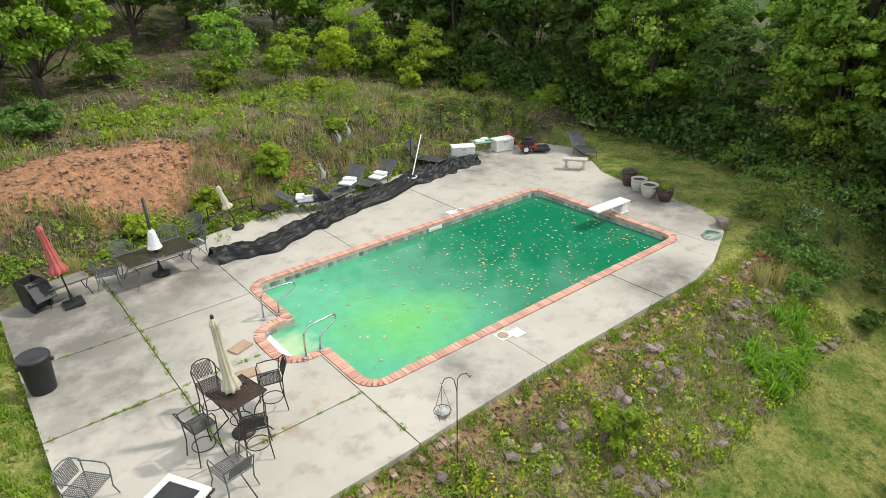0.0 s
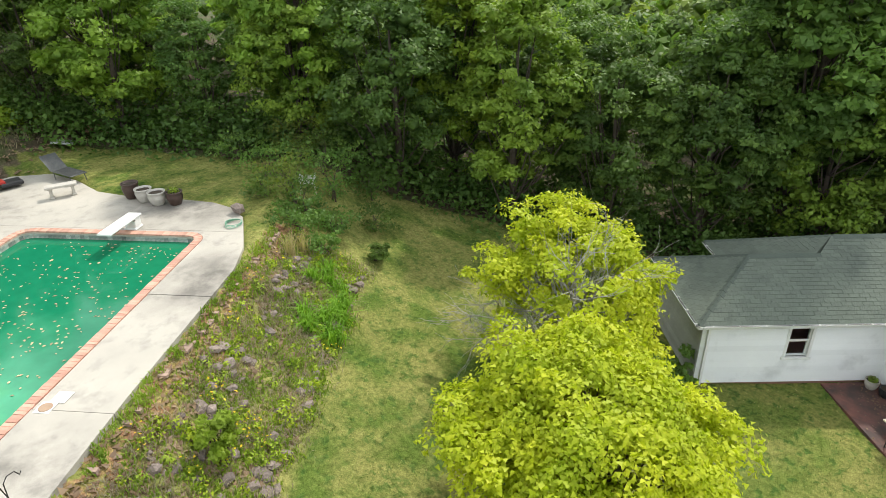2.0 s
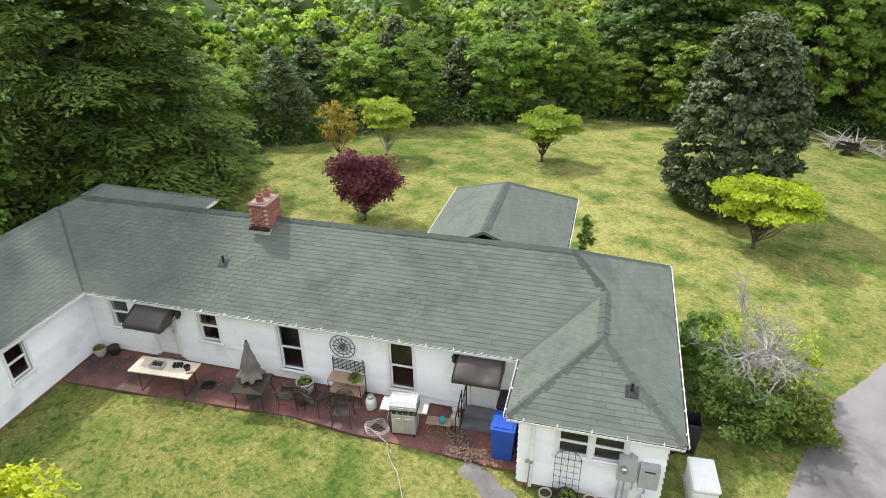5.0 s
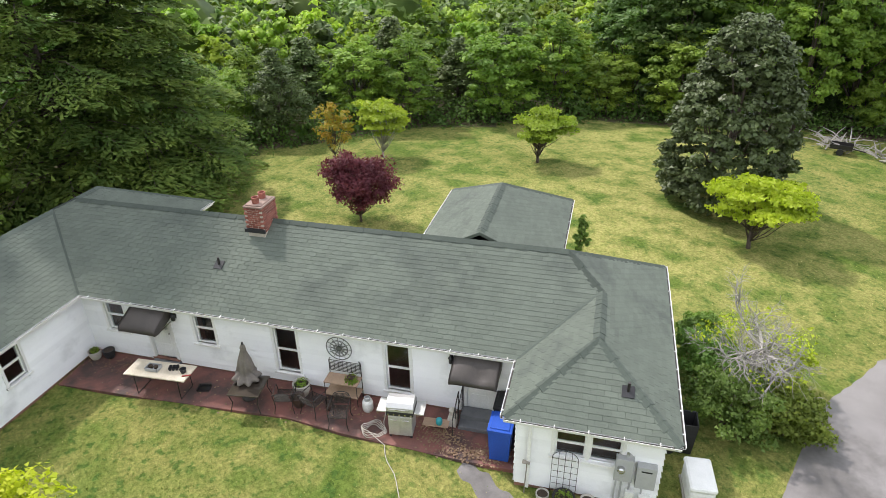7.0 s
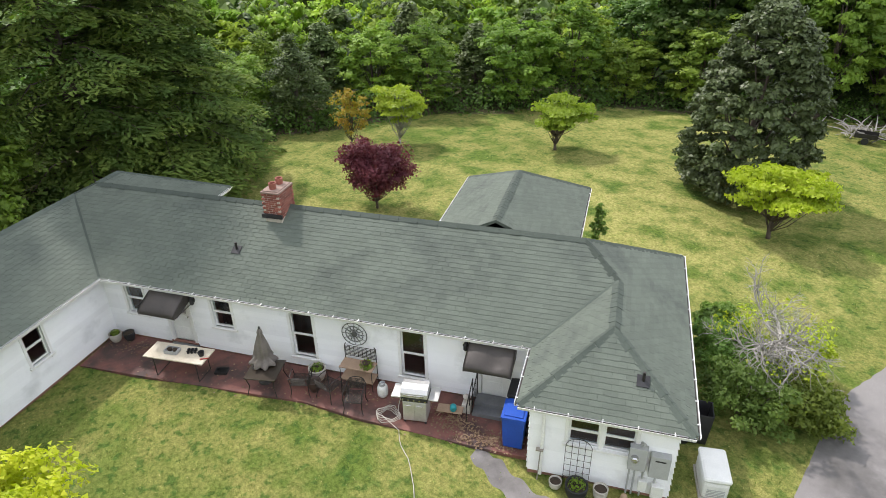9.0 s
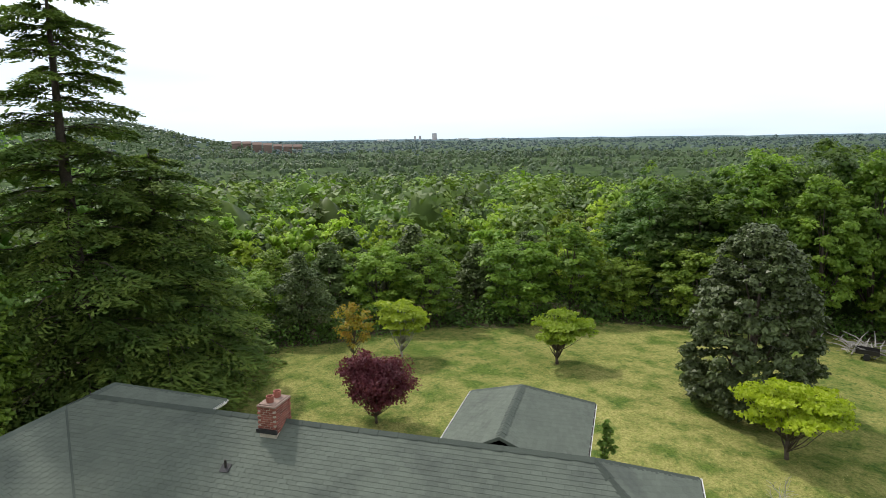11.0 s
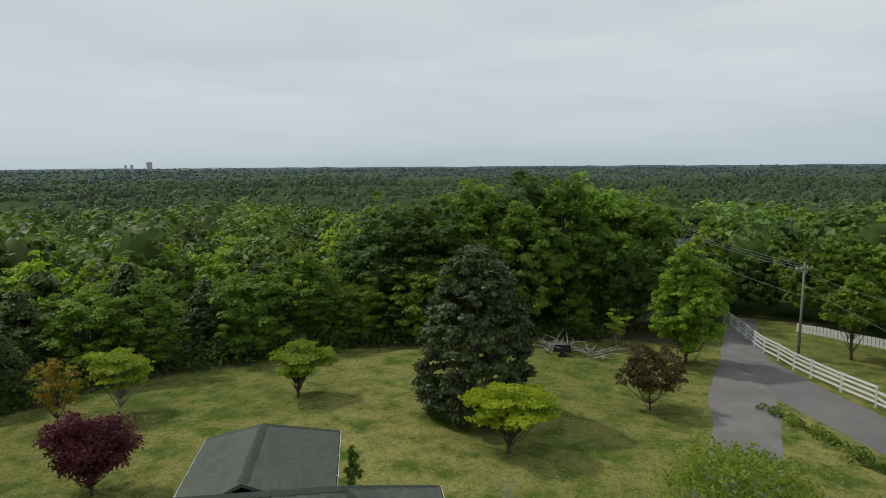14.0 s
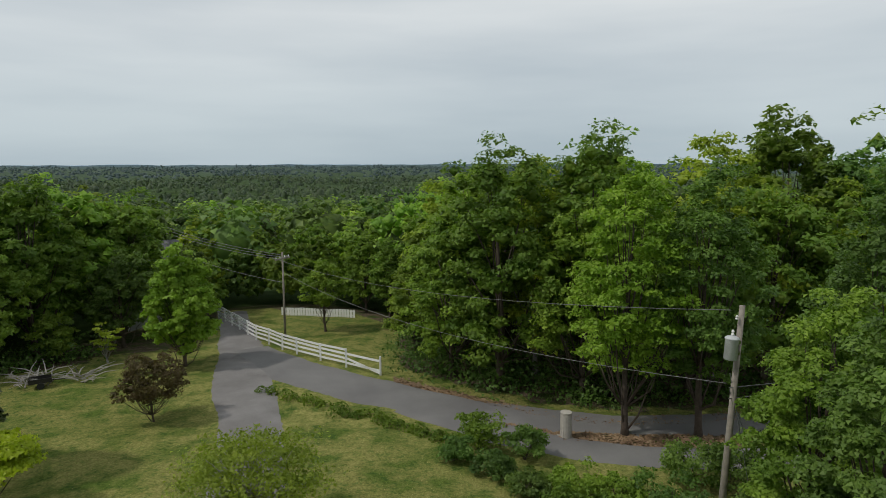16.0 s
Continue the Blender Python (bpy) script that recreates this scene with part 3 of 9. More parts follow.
def pool_outline(grow):
    """The pool's edge with its stair alcove, moved outwards by grow (anticlockwise)."""
    r = 0.32 + grow
    pts = [p for p in rounded_rect(WX0 - grow, WY0 - grow, WX1 + grow, WY1 + grow, r)]
    k = len(pts) // 4                                   # corners: (x1,y0), (x1,y1), (x0,y1), (x0,y0)
    head, tail = pts[:3 * k], pts[3 * k:]
    ra = 0.45 + grow
    a0, a1, ax = AY0 - grow, AY1 + grow, AX0 - grow
    alcove = [(WX0 - grow, a1)]
    alcove += [(ax + ra + ra * math.cos(radians(90 + 15 * i)), a1 - ra + ra * math.sin(radians(90 + 15 * i))) for i in range(7)]
    alcove += [(ax + ra + ra * math.cos(radians(180 + 15 * i)), a0 + ra + ra * math.sin(radians(180 + 15 * i))) for i in range(7)]
    alcove += [(WX0 - grow, a0)]
    return head + alcove + tail


def ring_walls(inner, outer, z0, z1):
    """A band between two outlines of the same number of points."""
    n, g = len(inner), Geo()
    g.v = [(x, y, z1) for x, y in inner] + [(x, y, z1) for x, y in outer] + [(x, y, z0) for x, y in inner] + [(x, y, z0) for x, y in outer]
    for i in range(n):
        j = (i + 1) % n
        g.f += [(i, n + i, n + j, j)[::-1], (2 * n + i, i, j, 2 * n + j)[::-1], (n + i, 3 * n + i, 3 * n + j, n + j)[::-1]]
    return g


def build_pool():
    pool = thing("swimming_pool", "rectangular swimming pool full of green algae water with floating leaves", "swimming pool", POOL)
    edge = pool_outline(0.0)
    part("pool_wall", ring_walls(edge, pool_outline(0.26), -2.0, -0.03), MORTAR, pool, "pale pool shell")
    g = Geo()
    g.v = [(x, y, LEVEL) for x, y in edge]
    g.f = [tuple(range(len(edge)))]
    bm = bmesh.new()
    me = g.mesh("water", WATER)
    bm.from_mesh(me)
    bmesh.ops.triangulate(bm, faces=bm.faces[:])
    bm.to_mesh(me)
    bm.free()
    part("water", me, WATER, pool, "cloudy green water")
    # the dark waterline tiles
    tile = Geo().box((-0.07, -0.004, -0.08), (0.07, 0.008, 0.08))
    tile_mesh = tile.mesh("waterline_tile", TILE)
    brick_mesh = Geo().box((-0.0475, -0.118, -0.04), (0.0475, 0.118, 0.03)).mesh("brick", COPING)
    for outline, step, mesh, name, off, z in ((pool_outline(0.125), 0.104, brick_mesh, "brick", 0.0, -0.01), (pool_outline(0.0), 0.15, tile_mesh, "waterline_tile", -0.01, -0.155)):
        done, carry = 0, 0.0
        for (ax, ay), (bx, by) in zip(outline, outline[1:] + outline[:1]):
            length = math.hypot(bx - ax, by - ay)
            a = math.degrees(math.atan2(by - ay, bx - ax))
            while carry < length:
                f = carry / length
                if name == "brick" or (done < 300 and not (ax < WX0 - 0.05 or bx < WX0 - 0.05)):
                    part(name, mesh, None, pool, m=pose(ax + (bx - ax) * f, ay + (by - ay) * f, z + random.uniform(-0.006, 0.004), 0, 0, a + random.uniform(-1.5, 1.5)))
                    done += 1
                carry += step
            carry -= length
    # white moulded stair
    for i, (x0, x1, z) in enumerate(((AX0, AX0 + 0.26, -0.17), (AX0 + 0.26, AX0 + 0.58, -0.36), (AX0 + 0.58, WX0 - 0.1, -0.55))):
        part("step", Geo().box((x0 - 0.02, AY0 + 0.0, -1.2), (x1, AY1 - 0.0, z)), WHITE, pool, "white moulded pool step", bevel=0.04)
    near_alcove = [k for k, (x, y) in enumerate(edge) if x < WX0 - 0.01]
    inner = [edge[k] for k in near_alcove]
    outer = [pool_outline(0.06)[k] for k in near_alcove]
    g = Geo()
    for (p, q), (a, b) in zip(zip(inner, inner[1:]), zip(outer, outer[1:])):
        g.add([(*p, -1.0), (*q, -1.0), (*q, -0.045), (*p, -0.045), (*b, -0.045), (*a, -0.045)], [(0, 1, 2, 3), (3, 2, 4, 5)])
    part("stair_lining", g, WHITE, pool, "white moulded lining")
    # skimmer mouth
    part("skimmer", Geo().box((11.2, WY1 - 0.03, -0.2), (11.75, WY1 + 0.02, -0.08)).box((11.25, WY1 - 0.035, -0.17), (11.7, WY1 - 0.025, -0.11)), WHITE, pool, "white skimmer mouth")
    return pool


def handrail(m):
    rail = thing("pool_handrail", "bent stainless steel handrail beside the pool steps", "handrail", m, "pool handrails")
    part("tube", Geo().tube([(0, 0, 0), (0, 0, 0.55), (0.05, 0, 0.68), (0.16, 0, 0.74), (0.75, 0, 0.74), (0.86, 0, 0.70), (0.88, 0, 0.62), (0.80, 0, 0.54), (0.5, 0, 0.42), (0.40, 0, 0.32), (0.38, 0, 0.0)], 0.022, 8), CHROME, rail, smooth=True)
    for x in (0, 0.38):
        part("flange", Geo().lathe([(0.06, 0.0), (0.06, 0.015), (0.03, 0.03)], 12, pose(x, 0, 0)), CHROME, rail)
    return rail


def build_deck():
    deck = tagged(new("terrace"), "pale stained concrete pool terrace with weedy joints", "terrace", kind="structure")
    deck.matrix_basis = POOL
    hole = pool_outline(0.255)
    cells = [(-0.3, 2.28, 7.0, 9.0), (-0.3, 2.28, 9.0, 11.59), (-0.3, 2.28, 11.59, 14.4), (-0.3, 2.28, 14.4, 20), (2.28, 5.05, 7.0, 9.0), (2.28, 5.05, 9.0, 11.59), (2.28, 5.05, 11.59, 14.4), (2.28, 5.05, 14.4, 20),
             (5.05, 8.55, 7.0, 11.8), (8.55, 12.85, 7.0, 11.8), (12.85, 16.6, 7.0, 11.8), (5.05, 8.55, 11.8, 20), (8.55, 12.85, 11.8, 20), (12.85, 16.6, 11.8, 20), (16.6, 22, 7.0, 12.2), (16.6, 22, 12.2, 20)]
    gap = 0.012
    for x0, x1, y0, y1 in cells:
        cell = clip_convex(DECK, [(x0 + gap, y0 + gap), (x1 - gap, y0 + gap), (x1 - gap, y1 - gap), (x0 + gap, y1 - gap)])
        if len(cell) < 3:
            continue
        bm = bmesh.new()
        top = bm.faces.new([bm.verts.new((x, y, 0)) for x, y in cell])
        bmesh.ops.triangulate(bm, faces=[top])
        # cut the pool's outline out of the slab
        for a, b in zip(hole, hole[1:] + hole[:1]):
            nrm = Vector((b[1] - a[1], a[0] - b[0], 0))
            if nrm.length < 1e-6 or max(abs(a[0] - b[0]), abs(a[1] - b[1])) < 1e-4:
                continue
            bmesh.ops.bisect_plane(bm, geom=bm.verts[:] + bm.edges[:] + bm.faces[:], plane_co=(*a, 0), plane_no=nrm)
        gone = [f for f in bm.faces if bool(inside(hole, f.calc_center_median().x, f.calc_center_median().y))]
        bmesh.ops.delete(bm, geom=gone, context="FACES")
        if not bm.faces:
            bm.free()
            continue
        ext = bmesh.ops.extrude_face_region(bm, geom=bm.faces[:])
        bmesh.ops.translate(bm, verts=[v for v in ext["geom"] if isinstance(v, bmesh.types.BMVert)], vec=(0, 0, -0.22))
        bmesh.ops.recalc_face_normals(bm, faces=bm.faces[:])
        me = bpy.data.meshes.new("slab")
        bm.to_mesh(me)
        bm.free()
        me.materials.append(CONCRETE)
        part("slab", me, None, deck, m=pose(0, 0, random.uniform(-0.006, 0.006)))
    return deck


build_pool()
build_deck()
handrail(POOL @ pose(4.75, 10.78, 0.03, 0, 0, 8))
handrail(POOL @ pose(4.75, 12.92, 0.03, 0, 0, -4))

# ---- house ----
EAVE, SLOPE, WSLOPE = 2.36, 0.60, 0.54
RIDGE = EAVE + SLOPE * 2.9
house = thing("house", "white single-storey house with a green-grey shingle roof", "house", HOUSE)


def wall(name, p0, p1, z0, z1, openings=(), material=SIDING, th=0.16, board=0.19, label="white painted lap siding wall"):
    """A wall whose outer face runs from p0 to p1 (outside on the right), with lapped boards and openings through it."""
    p0, p1 = Vector((*p0, 0)), Vector((*p1, 0))
    L = (p1 - p0).length
    m = Matrix.Translation(p0) @ pose(0, 0, 0, 0, 0, math.degrees(math.atan2(p1.y - p0.y, p1.x - p0.x)))
    core = Geo()
    cuts = sorted({0.0, L, *[o[0] for o in openings], *[o[1] for o in openings]})
    for a, b in zip(cuts, cuts[1:]):
        z = z0
        for o in sorted(openings, key=lambda o: o[2]):
            if o[0] <= a + 1e-6 and o[1] >= b - 1e-6:
                if o[2] > z:
                    core.box((a, 0.0, z), (b, th, o[2]))
                z = o[3]
        core.box((a, 0.0, z), (b, th, z1))
    body = part(name, core, material, house, label, m=m)
    z = z0
    while z < z1 - 0.03:
        zt = min(z + board, z1)
        spans, x = [], 0.0
        for o in sorted(openings):
            if o[3] > z + 0.03 and o[2] < zt - 0.03:
                spans.append((x, o[0] - 0.02))
                x = o[1] + 0.02
        spans.append((x, L))
        for a, b in spans:
            if b - a > 0.05:
                g = Geo().add([(a, -0.044, z), (b, -0.044, z), (b, -0.006, zt), (a, -0.006, zt), (a, 0.002, z), (b, 0.002, z), (b, 0.002, zt), (a, 0.002, zt)],
                              [(0, 1, 2, 3), (4, 5, 1, 0), (1, 5, 6, 2), (4, 0, 3, 7), (3, 2, 6, 7)])
                part("siding_board", g, material, body)
        z += board
    return body, m


def window(m, x0, x1, z0, z1, mullion=False):
    """A white sash window set in an opening of a wall with frame m."""
    w = part("window", Geo().box((x0 - 0.09, -0.045, z1), (x1 + 0.09, 0.02, z1 + 0.09)).box((x0 - 0.09, -0.045, z0), (x0, 0.02, z1)).box((x1, -0.045, z0), (x1 + 0.09, 0.02, z1)), TRIM, house, "white framed sash window with dark panes", m=m, bevel=0.006)
    part("sill", Geo().box((x0 - 0.12, -0.09, z0 - 0.07), (x1 + 0.12, 0.05, z0)), TRIM, w, bevel=0.006)
    cells = [(x0, (x0 + x1) / 2 - 0.05), ((x0 + x1) / 2 + 0.05, x1)] if mullion else [(x0, x1)]
    if mullion:
        part("mullion", Geo().box(((x0 + x1) / 2 - 0.05, -0.04, z0), ((x0 + x1) / 2 + 0.05, 0.08, z1)), TRIM, w)
    for a, b in cells:
        zm = (z0 + z1) / 2
        for lo, hi, y in ((z0, zm, 0.055), (zm, z1, 0.02)):
            g = Geo()
            for q in ((a, lo, b, lo + 0.05), (a, hi - 0.05, b, hi), (a, lo + 0.05, a + 0.04, hi - 0.05), (b - 0.04, lo + 0.05, b, hi - 0.05)):
                g.box((q[0], y, q[1]), (q[2], y + 0.035, q[3]))
            part("sash", g, TRIM, w)
            pane = part("pane", Geo().box((a + 0.04, y + 0.012, lo + 0.05), (b - 0.04, y + 0.018, hi - 0.05)), GLASS, w)
            pane.visible_shadow = False
    return w


def door(m, x0, x1, z0, z1):
    d = part("door", Geo().box((x0, 0.03, z0), (x1, 0.075, z1)), TRIM, house, "white painted back door with a small pane", m=m, bevel=0.006)
    part("door_frame", Geo().box((x0 - 0.1, -0.05, z0), (x0, 0.1, z1)).box((x1, -0.05, z0), (x1 + 0.1, 0.1, z1)).box((x0 - 0.1, -0.05, z1), (x1 + 0.1, 0.1, z1 + 0.1)), TRIM, d)
    part("threshold", Geo().box((x0 - 0.1, -0.1, z0 - 0.06), (x1 + 0.1, 0.06, z0)), FOUNDATION, d)
    c = (x0 + x1) / 2
    part("pane", Geo().box((c - 0.22, 0.022, z0 + 1.05), (c + 0.22, 0.03, z0 + 1.75)), GLASS, d)
    for a, b in ((z0 + 0.12, z0 + 0.5), (z0 + 0.56, z0 + 0.94)):
        part("panel", Geo().box((x0 + 0.12, 0.018, a), (x1 - 0.12, 0.03, b)), TRIM, d, bevel=0.008)
    part("door_handle", Geo().lathe([(0.01, 0), (0.012, 0.04), (0.03, 0.05), (0.03, 0.07), (0.012, 0.08)], 10, pose(x1 - 0.08, 0.03, z0 + 0.95, 90)), CHROME, d)
    return d


IN = 0.28     # eave overhang
WT = EAVE + 0.0
# main yard wall, wing walls, end walls; boards outside
MAIN_X1 = 13.68
main_open = [(0.55 + IN, 1.22 + IN, 1.02, 2.08), (2.03 + IN, 2.77 + IN, 0.22, 2.14), (3.67 + IN, 4.32 + IN, 1.02, 2.08), (6.30 + IN, 7.0 + IN, 0.45, 2.02), (9.71 + IN, 10.4 + IN, 0.42, 2.0), (12.02 + IN, 12.73 + IN, 0.22, 2.14)]
mw, mm = wall("wall_yard", (-IN, IN), (MAIN_X1, IN), 0.12, WT, main_open)
for k in (0, 2, 3, 4):
    window(mm, *main_open[k])
for k in (1, 5):
    door(mm, *main_open[k])
ww, wm = wall("wall_wing", (-IN, -5.35), (-IN, IN), 0.12, WT, [(2.58, 3.2, 1.02, 2.1)])
window(wm, 2.58, 3.2, 1.02, 2.1)
wall("wall_wing_front", (-3.9, -5.35), (-IN, -5.35), 0.12, WT, [], OLD_SIDING, label="grey weathered siding wall")
wall("wall_wing_step", (-3.9, -3.15), (-3.9, -5.35), 0.12, WT, [], OLD_SIDING, label="grey weathered siding wall")
wall("wall_wing_shoulder", (-5.1, -3.15), (-3.9, -3.15), 0.12, WT, [], OLD_SIDING, label="grey weathered siding wall")
wall("wall_wing_outer", (-5.1, 6.9), (-5.1, -3.15), 0.12, WT)
wall("wall_wing_rear", (-0.4, 6.9), (-5.1, 6.9), 0.12, WT)
wall("wall_rear_return", (-0.4, 5.5), (-0.4, 6.9), 0.12, WT)
wall("wall_rear", (9.45, 5.5), (-0.4, 5.5), 0.12, WT)
wall("wall_annex_side", (9.45, 10.2), (9.45, 5.5), 0.12, WT)
wall("wall_annex_rear", (13.65, 10.2), (9.45, 10.2), 0.12, WT)
wall("wall_annex_yard", (13.65, 5.5), (13.65, 10.2), 0.12, WT)
wall("wall_rear_end", (16.95, 5.5), (13.65, 5.5), 0.12, WT)
wall("wall_end", (16.95, -1.85), (16.95, 5.5), 0.12, WT)
ew, em = wall("wall_end_front", (MAIN_X1, -1.85), (16.95, -1.85), 0.12, WT, [(0.90, 2.38, 1.23, 2.02)])
window(em, 0.90, 2.38, 1.23, 2.02, True)
wall("wall_end_return", (MAIN_X1, IN), (MAIN_X1, -1.85), 0.12, WT)
# footing, floor and ceiling
FOOT = [(-IN - 0.0, IN), (MAIN_X1, IN), (MAIN_X1, -1.85), (16.95, -1.85), (16.95, 5.5), (13.65, 5.5), (13.65, 10.2), (9.45, 10.2), (9.45, 5.5), (-0.4, 5.5), (-0.4, 6.9), (-5.1, 6.9), (-5.1, -3.15), (-3.9, -3.15), (-3.9, -5.35), (-IN, -5.35)]
part("footing", Geo().prism([(x, y) for x, y in FOOT], -0.8, 0.11), FOUNDATION, house, "low dark brick footing")
# ceiling and inner walls carry the dim rooms' shade in their colour
part("ceiling_board", Geo().prism([(x, y) for x, y in FOOT], WT - 0.06, WT - 0.01), DARK, house, "ceiling painted near-black for room shade")
rooms = Geo()
for x in (-2.6, 3.2, 8.2, 11.6):
    rooms.box((x, 1.2 if x > 0 else 0.6, 0.12), (x + 0.1, 5.4, WT - 0.07))
rooms.box((-0.2, 3.0, 0.12), (16.8, 3.1, WT - 0.07))
part("inner_wall", rooms, DARK, house, "inner walls painted near-black for room shade")

SHEETS = []


def plane_of(corners):
    """Frame of a roof plane: origin, along the eave, up the slope, outward."""
    a, b = Vector(corners[0]), Vector(corners[1])
    e = (b - a).normalized()
    nrm = (b - a).cross(Vector(corners[2]) - a).normalized()
    if nrm.z < 0:
        nrm.negate()
    g = nrm.cross(e)
    return a, e, g, nrm


def roof_plane(corners, keep_single):
    """One slope: a slab, and its shingles, tab by tab. The first two corners lie on the eave."""
    a, e, g, nrm = plane_of(corners)
    flat = [((Vector(c) - a).dot(e), (Vector(c) - a).dot(g)) for c in corners]
    if sum(p[0] * q[1] - q[0] * p[1] for p, q in zip(flat, flat[1:] + flat[:1])) < 0:
        flat.reverse()
    slab = Geo()
    n = len(flat)
    to = lambda p, h: a + e * p[0] + g * p[1] + nrm * h
    slab.add([to(p, -0.006) for p in flat] + [to(p, -0.09) for p in flat], [tuple(range(n)), tuple(range(2 * n - 1, n - 1, -1))] + [(i, n + i, n + (i + 1) % n, (i + 1) % n) for i in range(n)])
    turns = [(q[0] - p[0]) * (r[1] - q[1]) - (q[1] - p[1]) * (r[0] - q[0]) for p, q, r in zip(flat[-1:] + flat[:-1], flat, flat[1:] + flat[:1])]
    seams = sorted({-1e3, 1e3, *(p[0] for p, bend in zip(flat, turns) if bend < -1e-6)})
    pieces = [piece for x0, x1 in zip(seams, seams[1:]) if len(piece := clip(clip(flat, 0, x0, True), 0, x1, False)) >= 3]
    tabs = []
    lo, hi = min(p[1] for p in flat), max(p[1] for p in flat)
    x_lo, x_hi = min(p[0] for p in flat), max(p[0] for p in flat)
    row = 0
    y = lo - 0.03
    while y < hi:
        x = x_lo - 0.3 + (0.16 if row % 2 else 0.0) + random.uniform(-0.02, 0.02)
        while x < x_hi:
            wide = 0.305
            drop = random.choice((0.0, 0.0, 0.006, -0.005))
            for piece in pieces:
                if y <= lo:
                    drop, piece = 0.0, [(p[0], p[1] - 0.04 if p[1] < lo + 0.01 else p[1]) for p in piece]
                cell = clip_convex([(x + 0.004, y + drop), (x + wide - 0.004, y + drop), (x + wide - 0.004, y + 0.15), (x + 0.004, y + 0.15)], piece)
                if len(cell) >= 3:
                    top = [to(p, 0.011 - 0.008 * (p[1] - y) / 0.15) for p in cell]
                    under = [to(p, -0.004) for p in cell]
                    k = len(cell)
                    tabs.append((top + under, [tuple(range(k))] + [(i, k + i, k + (i + 1) % k, (i + 1) % k) for i in range(k)]))
            x += wide
        y += 0.142
        row += 1
    SHEETS.append((slab, tabs, keep_single))


z_e = EAVE
zr, zw = RIDGE, EAVE + WSLOPE * 2.7
ez = EAVE + SLOPE * 1.91
X1, XE, YF = 17.22, 13.4, -2.12
PL, PR = (-2.05, 2.9, zr), (X1 - 2.9, 2.9, zr)
apex, join = (15.31, YF + 1.91, ez), (15.31, 1.91, ez)
V1, V2 = (-2.7, 2.43, zw), (-2.7, 3.36, zw)
roof_plane([(0, 0, z_e), (XE, 0, z_e), join, PR, PL, V1], False)                                    # main, yard side
roof_plane([(X1, 5.79, z_e), (0, 5.79, z_e), V2, PL, PR], False)                                    # main, rear
roof_plane([V2, V1, PL], False)
roof_plane([(X1, YF, z_e), (X1, 5.79, z_e), PR, join, apex], True)                                  # end slope
roof_plane([(XE, YF, z_e), (X1, YF, z_e), apex], True)                                              # hip over the end
roof_plane([(XE, 0, z_e), (XE, YF, z_e), apex, join], True)                                         # small slope over the step
WX, WF, WR = -5.4, -3.44, 7.2
wf, wr = (-2.7, WF + 2.7, zw), (-2.7, WR - 2.7, zw)
lz = EAVE + WSLOPE * 2.1
la, lj = (-2.1, -5.63 + 2.1, lz), (-2.1, WF + 2.1, lz)
roof_plane([(0, -5.63, z_e), (0, 0, z_e), V1, wf, lj, la], False)     # wing, yard side
roof_plane([(0, 5.79, z_e), (0, WR, z_e), wr, V2], False)
roof_plane([(WX, WR, z_e), (WX, WF, z_e), wf, wr], False)                                           # wing, outer side
roof_plane([(-4.2, -5.63, z_e), (0, -5.63, z_e), la], False)
roof_plane([(-4.2, WF, z_e), (-4.2, -5.63, z_e), la, lj], False)
roof_plane([(WX, WF, z_e), (-0.6, WF, z_e), wf], False)
roof_plane([(0, WR, z_e), (WX, WR, z_e), wr], False)
gz = EAVE + SLOPE * 2.4
ga = (11.56, 10.47 - 2.4, gz)
roof_plane([(9.16, 10.47, z_e), (9.16, 4.6, z_e), (11.56, 4.0, gz), ga], False)
roof_plane([(13.96, 4.6, z_e), (13.96, 10.47, z_e), ga, (11.56, 4.0, gz)], False)
roof_plane([(13.96, 10.47, z_e), (9.16, 10.47, z_e), ga], False)

SLOPES = [part("roof_slope", slab, SHINGLE, house, "green-grey asphalt shingle slope") for slab, _, _ in SHEETS]
# dark valley strips: shadow lines drawn where the slopes meet
for p, q in (((0, 0, z_e), V1), (V1, PL), ((XE, 0, z_e), join)):
    p, q = Vector(p), Vector(q)
    part("valley", Geo().beam(p + Vector((0, 0, 0.0)), q + Vector((0, 0, 0.0)), 0.07, 0.05), SHADED_SHINGLE, house, "dark strip drawn for the shadow line between roof slopes")
